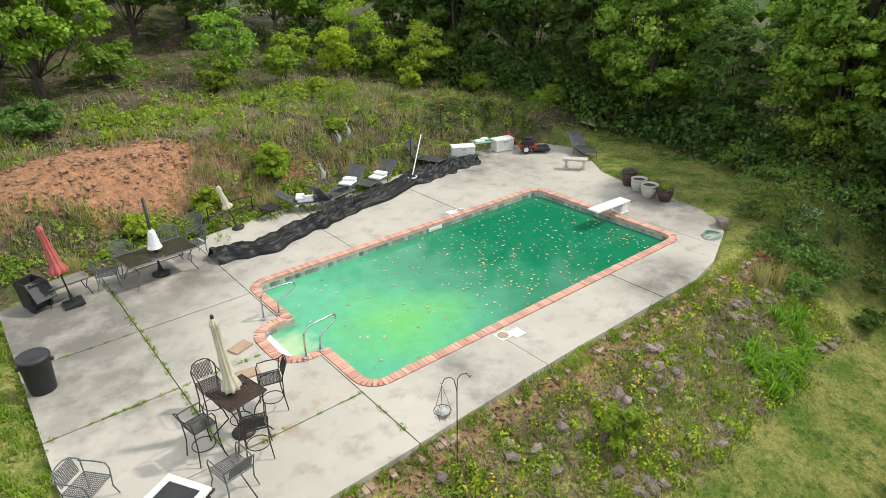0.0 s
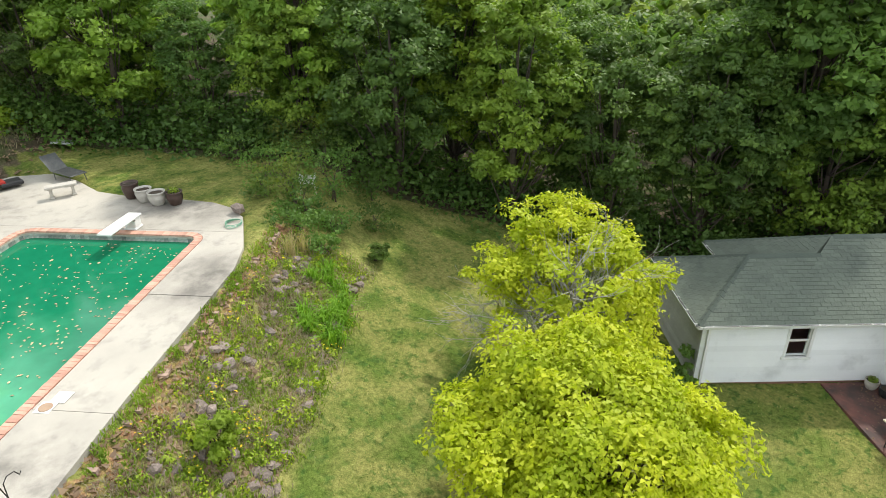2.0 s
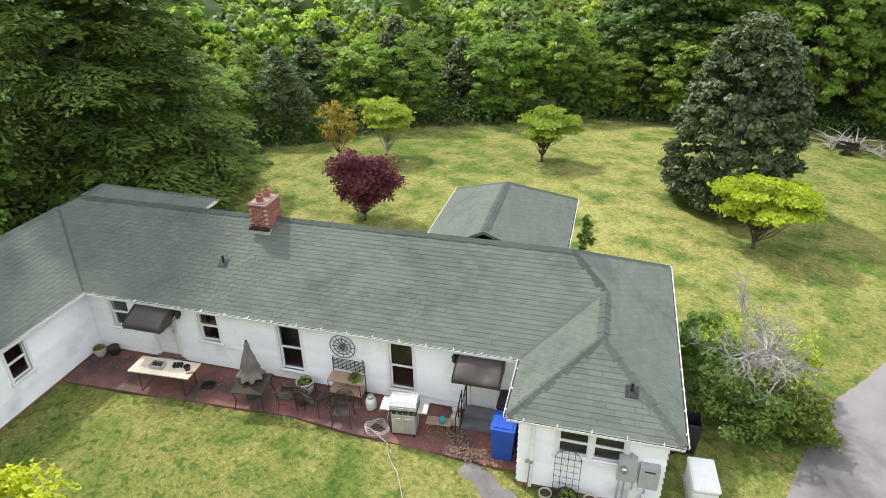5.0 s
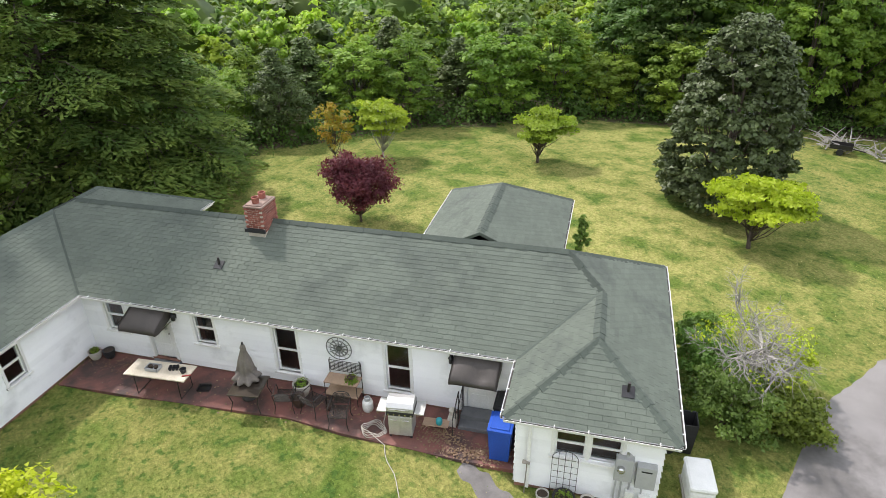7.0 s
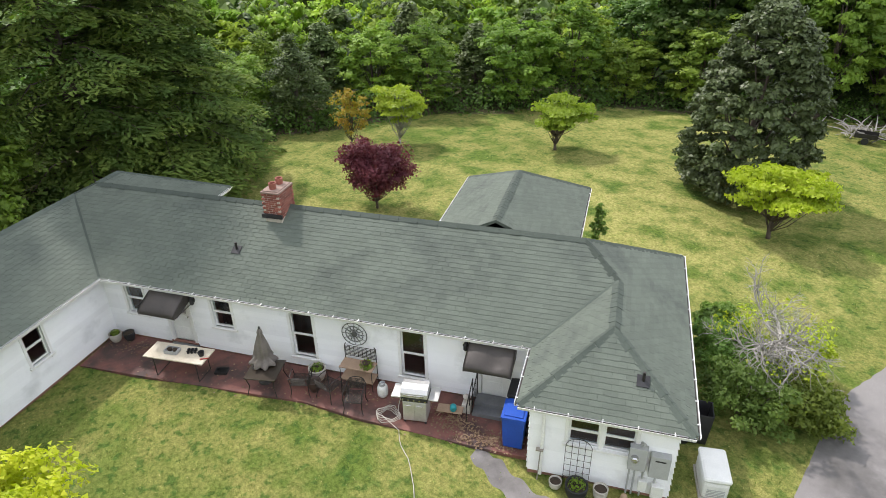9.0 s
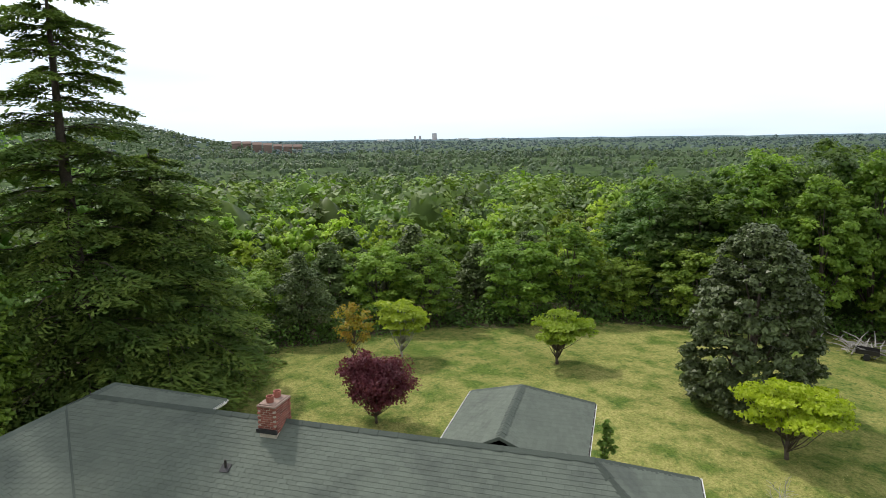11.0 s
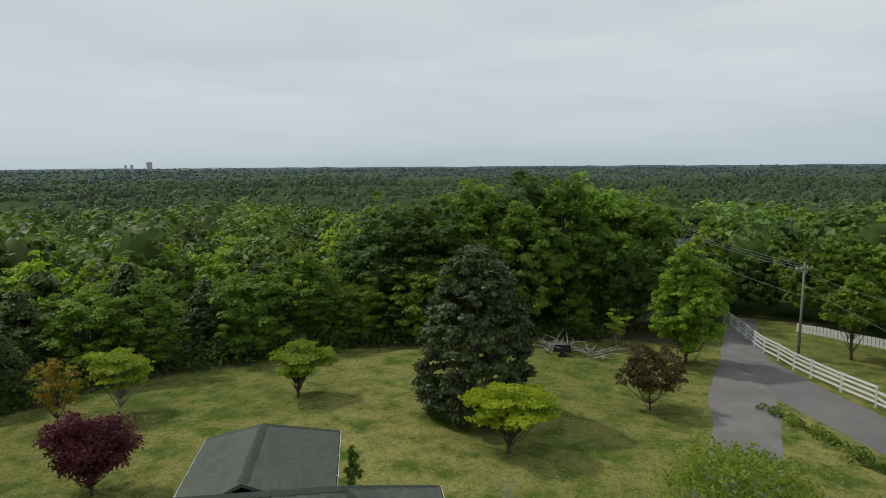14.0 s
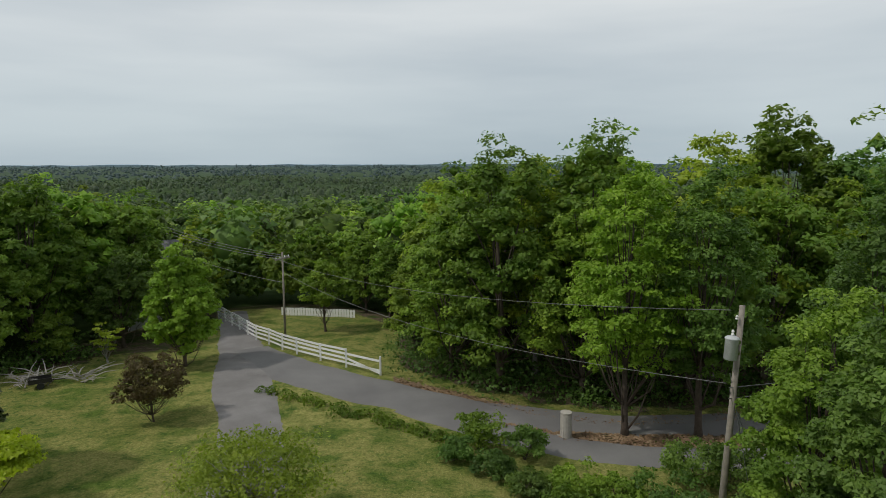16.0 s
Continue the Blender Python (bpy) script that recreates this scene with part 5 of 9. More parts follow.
SPECIMENS = [
    ("spreading maple with bright yellow-green leaves on the lawn", 8.35, 4.35, 4.65, 1.4, 3.35, "round", LEAF_YELLOW, 0.052, 560, 120, 0.13, 60, 11, None, 0.125),
    ("yellow-green tree with bare pale twigs on one side", 12.75, 7.75, 5.6, 1.1, 3.1, "round", LEAF_YELLOW, 0.055, 330, 110, 0.11, 110, 12, PALE_BARK, 0.125),
    ("small dark maroon-leaved maple", 24.3, -10.0, 3.4, 0.55, 1.75, "round", LEAF_MAROON, 0.060, 190, 80, 0.06, 40, 13, None),
    ("slender tree with orange spring leaves", 33.6, -12.5, 3.6, 0.5, 1.3, "tall", LEAF_ORANGE, 0.070, 60, 36, 0.04, 50, 14, None),
    ("small dogwood with layered light green leaves", 32.3, -15.0, 3.5, 1.35, 1.65, "layer", LEAF_LIGHT, 0.09, 50, 90, 0.07, 44, 15, PALE_BARK),
    ("small dogwood with layered light green leaves", 26.7, -22.1, 3.2, 1.3, 1.9, "layer", LEAF_LIGHT, 0.09, 54, 110, 0.085, 40, 16, None),
    ("small dogwood with layered yellow-green leaves", 13.45, -22.7, 3.3, 1.35, 2.15, "layer", LEAF_LIME, 0.085, 60, 130, 0.085, 36, 17, None),
    ("large dark glossy magnolia on the field", 17.3, -25.6, 8.7, 0.0, 2.95, "skirt", LEAF_GLOSSY, 0.095, 520, 100, 0.20, 20, 18, None, 0.12),
    ("small bronze-leaved tree beside the drive", 10.5, -32.3, 3.9, 0.6, 2.0, "round", LEAF_BRONZE, 0.060, 150, 60, 0.05, 60, 19, None, 0.16),
    ("bright green young tree at the bend of the drive", 11.7, -42.9, 8.6, 0.3, 2.6, "tall", LEAF_FRESH, 0.12, 260, 80, 0.12, 24, 23, None, 0.16),
    ("small green tree at the edge of the field", 21.2, -45.6, 3.8, 0.3, 1.6, "tall", LEAF_MID, 0.11, 70, 70, 0.06, 20, 24, None),
    ("half-bare small tree at the edge of the field", 17.4, -45.0, 3.0, 0.8, 1.3, "layer", LEAF_LIGHT, 0.08, 24, 40, 0.07, 40, 25, PALE_BARK),
    ("bushy tree with small light leaves and bare twigs by the drive", 3.6, -20.4, 3.8, 1.0, 2.8, "layer", LEAF_LIME_DULL, 0.055, 150, 70, 0.08, 90, 26, PALE_BARK),
    ("chestnut with long drooping bright leaves on the hillside", *from_terrace(3.4, 29.2), 7.6, 0.7, 3.4, "round", LEAF_FRESH, 0.10, 170, 70, 0.15, 30, 27, None, 0.17),
    ("tall bright green maple at the edge of the woods", 20.0, 19.0, 11.5, 0.8, 3.3, "tall", LEAF_LIGHT, 0.10, 260, 90, 0.18, 30, 54, None, 0.15),
    ("tall bright green maple at the edge of the woods", 15.0, 23.0, 11.5, 0.8, 3.2, "tall", LEAF_MID, 0.10, 260, 90, 0.18, 30, 55, None, 0.15),
    ("tall dark green oak behind the end of the house", 27.9, 7.0, 17.0, 0.8, 4.3, "tall", LEAF_OAK, 0.12, 380, 90, 0.24, 40, 56, None, 0.15),
    ("tall green maple on the strip between the lanes", -12.8, -28.1, 14.2, 1.8, 3.4, "tall", LEAF_FRESH, 0.085, 260, 90, 0.17, 30, 57, None, 0.16),
    ("tall green maple on the strip between the lanes", -16.2, -27.3, 13.6, 1.8, 3.3, "tall", LEAF_OAK, 0.085, 260, 90, 0.17, 30, 58, None, 0.16),
    ("tall light green tree beside the utility pole", -12.9, -15.2, 10.5, 0.4, 2.6, "tall", LEAF_MID, 0.060, 280, 150, 0.14, 30, 51, None, 0.15),
    ("tall light green tree beside the utility pole", -16.2, -17.6, 12.5, 0.4, 3.0, "tall", LEAF_DARK, 0.062, 280, 150, 0.16, 30, 52, None, 0.15),
    ("dark green tree beside the grass bank", -11.6, -11.3, 11.0, 0.3, 2.3, "tall", LEAF_DARK, 0.060, 280, 150, 0.16, 30, 53, None, 0.15),
]
for label, x, y, h, base, rad, shape, material, leaf, clusters, per, r0, limbs, seed, bark, *pads in SPECIMENS:
    tree(label, "tree", stand(x, y), h, base, rad, shape, material, leaf, clusters, per, r0, limbs, seed, bark, corners=4 if seed == 27 else 3, pad=pads[0] if pads else 0.0, bare=((-0.95, -0.2), 1.0, 3.6) if seed == 12 else None)
conifer("tall dark conifer with drooping layered boughs behind the house", stand(31.8, 1.0), 20.3, 5.9, LEAF_CONIFER, 21)
conifer("tall dark conifer with drooping layered boughs behind the house", stand(33.6, -2.4), 12.2, 6.2, LEAF_CONIFER, 22)

# woodland trees: a few kinds, each set out many times at its own turn and size
KINDS = [
    ("dark green woodland oak with a broad crown", 12.5, 0.9, 4.2, "round", LEAF_DARK, 0.135, 170, 76, 0.22, 20, 31, None),
    ("mid green woodland maple with a tall crown", 12.0, 0.5, 3.6, "tall", LEAF_MID, 0.130, 160, 76, 0.18, 20, 32, None),
    ("light green young poplar in the woods", 11.0, 0.5, 2.9, "tall", LEAF_LIGHT, 0.115, 150, 70, 0.13, 20, 33, PALE_BARK),
    ("dark green pine in the woods", 9.0, 0.3, 3.3, "cone", LEAF_PINE, 0.115, 150, 74, 0.16, 18, 34, None),
    ("mid green woodland tree with low boughs", 9.0, 0.2, 3.4, "round", LEAF_MID, 0.120, 160, 76, 0.15, 20, 35, None),
]
KIND_PAD = 0.175


DEEP_LEAVES = (leaf_mat("deep_leaf_dark", (0.112, 0.202, 0.038), (0.190, 0.300, 0.058), (0.078, 0.145, 0.032), tone=0.5),
               leaf_mat("deep_leaf_mid", (0.190, 0.300, 0.036), (0.285, 0.408, 0.052), (0.126, 0.222, 0.030), tone=0.5),
               leaf_mat("deep_leaf_light", (0.275, 0.365, 0.032), (0.36, 0.455, 0.048), (0.21, 0.30, 0.03), tone=0.5),
               leaf_mat("deep_leaf_pine", (0.080, 0.120, 0.032), (0.125, 0.165, 0.042), (0.055, 0.090, 0.025), through_light=0.15, tone=0.5),
               leaf_mat("deep_leaf_low", (0.190, 0.300, 0.036), (0.285, 0.408, 0.052), (0.126, 0.222, 0.030), tone=0.5))


def toned(me, tones, repeat):
    """Gives every point of a wood's mesh the tone of its tree."""
    at = me.attributes.new("tone", "FLOAT", "POINT")
    at.data.foreach_set("value", np.repeat(np.concatenate(tones), repeat).astype(np.float32))
    return me


def tree_top(x, y):
    """How high the woods reach, by the side of the place on which they stand."""
    az = (math.degrees(math.atan2(-x, y)) + 360) % 360          # 180 is behind the start view
    return float(np.interp(az, (0, 60, 135, 142, 152, 158, 166, 173, 180, 190, 197, 199, 203, 209, 215, 219, 224, 230, 265, 275, 300, 335, 350, 360),
                           (13, 13, 13, 12.5, 12.5, 10.5, 10.5, 7.0, 3.2, 2.6, 2.8, 6.0, 7.6, 8.2, 7.6, 5.4, 3.2, 1.4, 1.5, 8.5, 7.2, 9.5, 13, 13)))


def woodland():
    rng = np.random.default_rng(5)
    spots = []
    edge = [(x, y) for x, y in OPEN]
    def edge_gap(x, y):
        best = 1e9
        for (ax, ay), (bx, by) in zip(edge, edge[1:] + edge[:1]):
            dx, dy = bx - ax, by - ay
            t = max(0, min(1, ((x - ax) * dx + (y - ay) * dy) / (dx * dx + dy * dy)))
            best = min(best, math.hypot(x - ax - t * dx, y - ay - t * dy))
        return best
    tries = 0
    while tries < 30000 and len(spots) < 460:
        tries += 1
        ang = radians(rng.uniform(-222, 42)) + math.pi / 2
        r = math.sqrt(rng.uniform(17 ** 2, 100 ** 2))
        x, y = r * math.cos(ang), r * math.sin(ang)
        if bool(open_land(x, y)):
            continue
        if 128 < (math.degrees(ang) - 90) % 360 < 150 and r < 26:
            continue
        if abs((math.degrees(ang) - 90) % 360 - 197.2) < 1.8 and r > 46:        # a gap through which a house shows
            continue
        if min(math.hypot(x - 31.8, y - 1.0), math.hypot(x - 33.6, y + 2.4)) < 6.0:
            continue
        gap = edge_gap(x, y)
        behind = (math.degrees(ang) - 90) % 360
        if gap < 0.8 or gap > (26 if behind > 268 or behind < 60 else 40):
            continue
        space = 3.3 if gap < 8 else 4.8
        if any((x - a) ** 2 + (y - b) ** 2 < space ** 2 for a, b, *_ in spots):
            continue
        spots.append((x, y, gap))
    protos, deep = {}, []
    for x, y, gap in spots:
        k = int(rng.choice(len(KINDS), p=(0.24, 0.28, 0.22, 0.08, 0.18)))
        az = (math.degrees(math.atan2(-x, y)) + 360) % 360
        if 202 < az < 217 and gap < 16:
            k = 0 if rng.uniform() < 0.4 else 1
        # mostly dark oaks on these sides: the woods' shade put into leaf colour
        elif 284 < az < 312 and gap < 12:
            k = 0 if rng.uniform() < 0.75 else 1
        elif (az > 292 or az < 8) and gap < 14 and rng.uniform() < (0.8 if az > 325 or az < 8 else 0.25):
            k = 0
        elif 148 < az < 188 and gap < 14:
            k = (1, 1, 4, 2)[int(rng.integers(4))]
        elif 232 < az < 258 and gap < 7 and rng.uniform() < 0.4:
            k = 3
        elif gap < 3.5 and rng.uniform() < 0.5:
            k = 4
        high = tree_top(x, y) - float(land(x, y))
        if gap < 4 and high > 8:
            high *= rng.uniform(0.62, 0.95)
        high *= rng.uniform(0.93, 1.04) if 198 < az < 220 else rng.uniform(0.80, 1.12)
        size = min(1.5, max(0.5, high / KINDS[k][1]))
        dist = math.hypot(x, y)
        if gap > 7.0 or dist > 62:
            deep.append((x, y, k, size))
            continue
        m = stand(x, y, rng.uniform(0, 360), size)
        if 216 < az < 270:                                  # lower, broader crowns beyond the field
            m = m @ Matrix.Diagonal((1.3, 1.3, 1, 1))
        key = (k, dist < 44)
        if key not in protos:
            label, *rest = KINDS[k]
            if dist < 44:                                   # finer leaves on the trees that stand nearest
                rest[5], rest[7] = rest[5] * 0.72, int(rest[7] * 1.3)
            protos[key] = tree(label, "tree", m, *rest[:-1], bark=rest[-1], group="woodland trees", pad=KIND_PAD)
        else:
            copy_thing(protos[key], m @ Matrix.Diagonal((*(1 / v for v in protos[key].scale), 1)))
    # deeper in the wood, where trees can no longer be told apart
    for k, kind in enumerate(KINDS):
        pts, out, hearts, heart_size, tones, heart_tones = [], [], [], [], [], []
        for x, y, kk, size in deep:
            if kk == k:
                cs, leaves, o = crown_points(rng, kind[4], kind[1] * size, kind[2] * size + 0.2, kind[3] * size * 1.1, 60, 20, 0.18)
                pts.append(leaves + np.array((x, y, float(land(x, y)))))
                out.append(o)
                low = cs[cs[:, 2] < kind[1] * size * 0.84]
                hearts.append(low + np.array((x, y, float(land(x, y)))))
                heart_size.append(np.full((len(low), 1, 1), kind[3] * size * 0.15))
                tones.append(np.full(len(leaves), rng.uniform()))
                heart_tones.append(np.full(len(low), tones[-1][0]))
        if pts:
            leaf = DEEP_LEAVES[k]
            tagged(part("deep_woods", toned(leaf_sheet("deep_woods", np.concatenate(pts), np.concatenate(out), 0.21, leaf, 0.5, k, 1.0, None, 3, 0.45), tones, 3), None), "deep mixed woods behind the nearer trees", "forest", kind="stuff")
            tagged(part("deep_woods_mass", toned(pad_sheet("deep_woods_mass", np.concatenate(hearts), np.concatenate(heart_size), leaf, k), heart_tones, 6), None), "close inner foliage of the deep woods", "forest", kind="stuff")


woodland()


def core_mesh(c, wide, high, name, material, sides=7, seed=3):
    """The close inner mass of many crowns: a lumpy rounded body at each centre."""
    rng = np.random.default_rng(seed)
    prof = np.array(((0.60, -0.75), (0.96, -0.15), (0.88, 0.35), (0.50, 0.80))) if sides > 5 else np.array(((0.85, -0.5), (0.75, 0.5)))
    n, m = len(c), len(prof)
    a = rng.uniform(0, 6, (n, 1, 1)) + np.arange(sides)[None, None] * 2 * math.pi / sides
    w = wide[:, None, None] * prof[None, :, :1] * rng.uniform(0.66, 1.06, (n, m, sides))
    ring = np.stack([w * np.cos(a), w * np.sin(a), high[:, None, None] * (prof[None, :, 1:] + rng.uniform(-0.16, 0.16, (n, m, sides)))], 3).reshape(n, -1, 3)
    tip = np.stack([wide * rng.uniform(-0.2, 0.2, n), wide * rng.uniform(-0.2, 0.2, n), high], 1)[:, None]
    pts = np.concatenate([ring, tip], 1) + c[:, None]
    one = []
    for i in range(m - 1):
        for j in range(sides):
            p, q = i * sides + j, i * sides + (j + 1) % sides
            one += [(p, q, q + sides), (p, q + sides, p + sides)]
    one += [((m - 1) * sides + j, (m - 1) * sides + (j + 1) % sides, m * sides) for j in range(sides)]
    me = bpy.data.meshes.new(name)
    me.from_pydata(pts.reshape(-1, 3).tolist(), [], (np.array(one)[None] + (m * sides + 1) * np.arange(n)[:, None, None]).reshape(-1, 3).tolist())
    me.materials.append(material)
    me.polygons.foreach_set("use_smooth", [True] * len(me.polygons))
    return me


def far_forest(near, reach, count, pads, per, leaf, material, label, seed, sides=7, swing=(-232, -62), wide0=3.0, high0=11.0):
    """The woods that run out over the plain, crown by crown, each crown of several pads of leaves, as one thing."""
    rng = np.random.default_rng(seed)
    ang = np.radians(rng.uniform(*swing, count)) + math.pi / 2
    r = np.sqrt(rng.uniform(near ** 2, reach ** 2, count))
    x, y = r * np.cos(ang), r * np.sin(ang)
    z = land(x, y)
    h = high0 * rng.uniform(0.66, 1.25, count)
    wide = wide0 * rng.uniform(0.7, 1.4, count)
    tone = np.clip(rng.normal(0.45, 0.27, count), 0, 1)
    body = np.stack([wide, wide, h * 0.44], 1)
    c = np.stack([x, y, z + h * 0.6], 1)
    q = rng.normal(size=(count, pads, 3)); q /= np.linalg.norm(q, axis=2, keepdims=True)
    q[..., 2] = np.abs(q[..., 2]) * 1.15 - 0.25
    hearts = c[:, None] + q * body[:, None] * rng.uniform(0.62, 1.0, (count, pads, 1))
    e = rng.normal(size=(count, pads, per, 3)); e /= np.linalg.norm(e, axis=3, keepdims=True)
    e[..., 2] = np.abs(e[..., 2]) - 0.12
    size = (wide[:, None] * (0.62 if pads < 6 else 0.40) * rng.uniform(0.7, 1.25, (count, pads)))[..., None, None]
    pts = (hearts[:, :, None] + e * size * np.array((1, 1, 0.7)) * rng.uniform(0.75, 1.0, (count, pads, per, 1))).reshape(-1, 3)
    me = leaf_sheet("far_woods", pts, e.reshape(-1, 3) + np.repeat(q.reshape(-1, 3), per, 0) * 0.4, leaf, material, 0.45, seed, 0.75, None, 3, 0.3)
    tagged(part("far_woods", toned(me, [np.repeat(tone, pads * per)], 3), None), label, "forest", kind="stuff")
    if sides:
        me = core_mesh(c, wide * 0.64, h * 0.27, "far_woods_mass", material, sides, seed)
        tagged(part("far_woods_mass", toned(me, [tone], (4 if sides > 5 else 2) * sides + 1), None), "close inner foliage of the woods", "forest", kind="stuff")


# distance haze is put into the last three leaf colours, duller then bluer
FAR_GREENS = (leaf_mat("leaf_far_woods", (0.100, 0.170, 0.028), (0.160, 0.245, 0.038), (0.064, 0.114, 0.024), through_light=0.25, patches=0.3, tone=0.5),
              leaf_mat("leaf_far_bright_woods", (0.16, 0.265, 0.028), (0.215, 0.325, 0.038), (0.12, 0.20, 0.024), through_light=0.25, patches=0.3, tone=0.5),
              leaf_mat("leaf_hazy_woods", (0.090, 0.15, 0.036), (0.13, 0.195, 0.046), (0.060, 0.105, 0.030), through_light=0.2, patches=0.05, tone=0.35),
              leaf_mat("leaf_dull_haze_woods", (0.076, 0.118, 0.046), (0.092, 0.138, 0.052), (0.050, 0.082, 0.042), through_light=0.15, patches=0.014, tone=0.2),
              leaf_mat("leaf_blue_haze_woods", (0.066, 0.102, 0.095), (0.074, 0.112, 0.100), (0.050, 0.082, 0.086), through_light=0.1, patches=0.006, tone=0.12))
far_forest(66, 150, 330, 24, 15, 0.36, FAR_GREENS[0], "mixed green woods beyond the field", 9, wide0=4.2, high0=12.0)
far_forest(70, 150, 190, 24, 15, 0.36, FAR_GREENS[1], "bright green woods beyond the field", 19, wide0=4.0, high0=12.5)
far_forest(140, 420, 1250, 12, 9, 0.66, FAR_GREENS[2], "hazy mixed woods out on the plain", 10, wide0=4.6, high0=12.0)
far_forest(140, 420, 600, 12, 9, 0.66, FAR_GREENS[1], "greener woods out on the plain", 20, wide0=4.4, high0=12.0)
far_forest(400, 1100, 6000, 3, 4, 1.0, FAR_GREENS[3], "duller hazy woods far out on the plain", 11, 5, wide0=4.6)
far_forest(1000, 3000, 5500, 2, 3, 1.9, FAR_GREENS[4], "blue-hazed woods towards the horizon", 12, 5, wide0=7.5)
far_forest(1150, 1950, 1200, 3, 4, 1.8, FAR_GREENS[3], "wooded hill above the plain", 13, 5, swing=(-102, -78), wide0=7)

# ---- drive, road, fence, poles ----
def ribbon(name, pts, widths, material, label, category, lift=0.035):
    """A paved strip that lies on the ground along pts."""
    g = Geo()
    dense = []
    for (p, q), (a, b) in zip(zip(pts, pts[1:]), zip(widths, widths[1:])):
        for i in range(8):
            f = i / 8
            dense.append((p[0] + (q[0] - p[0]) * f, p[1] + (q[1] - p[1]) * f, a + (b - a) * f))
    dense.append((*pts[-1], widths[-1]))
    for _ in range(3):
        dense = [dense[0]] + [tuple((dense[i - 1][k] + 2 * dense[i][k] + dense[i + 1][k]) / 4 for k in range(3)) for i in range(1, len(dense) - 1)] + [dense[-1]]
    across = 6
    for i, (x, y, wd) in enumerate(dense):
        a, b = dense[max(0, i - 1)], dense[min(len(dense) - 1, i + 1)]
        d = math.hypot(b[0] - a[0], b[1] - a[1])
        nx, ny = -(b[1] - a[1]) / d, (b[0] - a[0]) / d
        for j in range(across + 1):
            o = (j / across - 0.5) * wd * (1 + 0.025 * math.sin(i * 0.9 + j))
            px, py = x + nx * o, y + ny * o
            g.v.append((px, py, float(land(px, py)) + lift + (0.02 if 0 < j < across else -0.06)))
    for i in range(len(dense) - 1):
        for j in range(across):
            k = i * (across + 1) + j
            g.f.append((k, k + across + 1, k + across + 2, k + 1)[::-1])
    return tagged(part(name, g, material, smooth=True), label, category, kind="structure")


ribbon("drive", [(2.5, -10.5), (4.3, -15.5), (4.8, -20), (4.6, -25), (5.6, -31.5), (7.2, -38), (8.6, -46), (10.5, -54), (12.5, -63)], [3.4, 4.2, 4.0, 3.2, 3.4, 4.0, 3.6, 3.0, 3.0], ASPHALT, "worn grey asphalt drive with cracked edges", "drive")
ribbon("road", [(8.3, -47), (4.6, -40.8), (-0.8, -35.6), (-6.2, -31.7), (-12, -29.5), (-20, -28.2), (-40, -27.8)], [3.2, 4.4, 4.6, 3.8, 3.2, 3.2, 3.2], ROAD, "grey asphalt lane", "road", 0.045)
ribbon("side_lane", [(-2.6, -33.0), (-6.6, -28.8), (-10.8, -26.1), (-16, -24.5), (-24, -23.4)], [2.6, 2.8, 2.6, 2.4, 2.4], ROAD, "grey asphalt side lane below the verge", "road", 0.058)
FENCE_LINE = [(13.2, -60.0), (8.2, -50.0), (4.6, -45.0), (1.0, -41.0), (-1.2, -39.0)]


def rail_fence():
    f = thing("rail_fence", "white four-rail board fence beside the lane", "fence", Matrix.Identity(4))
    posts = []
    for (ax, ay), (bx, by) in zip(FENCE_LINE[:-1], FENCE_LINE[1:-1] + [FENCE_LINE[-1]]):
        n = max(1, round(math.hypot(bx - ax, by - ay) / 2.2))
        posts += [(ax + (bx - ax) * i / n, ay + (by - ay) * i / n) for i in range(n)]
    posts.append(FENCE_LINE[-1])
    pm = Geo().box((-0.06, -0.06, -0.4), (0.06, 0.06, 1.25)).mesh("post", TRIM)
    for x, y in posts:
        part("post", pm, None, f, m=pose(x, y, float(land(x, y)), 0, 0, random.uniform(-6, 6)))
    for i, ((ax, ay), (bx, by)) in enumerate(zip(posts, posts[1:])):
        for k, z in enumerate((0.3, 0.62, 0.92, 1.17)):
            if i == len(posts) - 2 and k > 2:
                continue
            dz = -0.5 if (i == len(posts) - 2 and k == 1) else random.uniform(-0.03, 0.03)
            part("rail", Geo().beam((ax, ay, float(land(ax, ay)) + z), (bx, by, float(land(bx, by)) + z + dz), 0.03, 0.14), TRIM, f)


rail_fence()


STEEL_WIRE = mat("grey_wire", (0.22, 0.22, 0.22), None, 3, 40, 0.5)


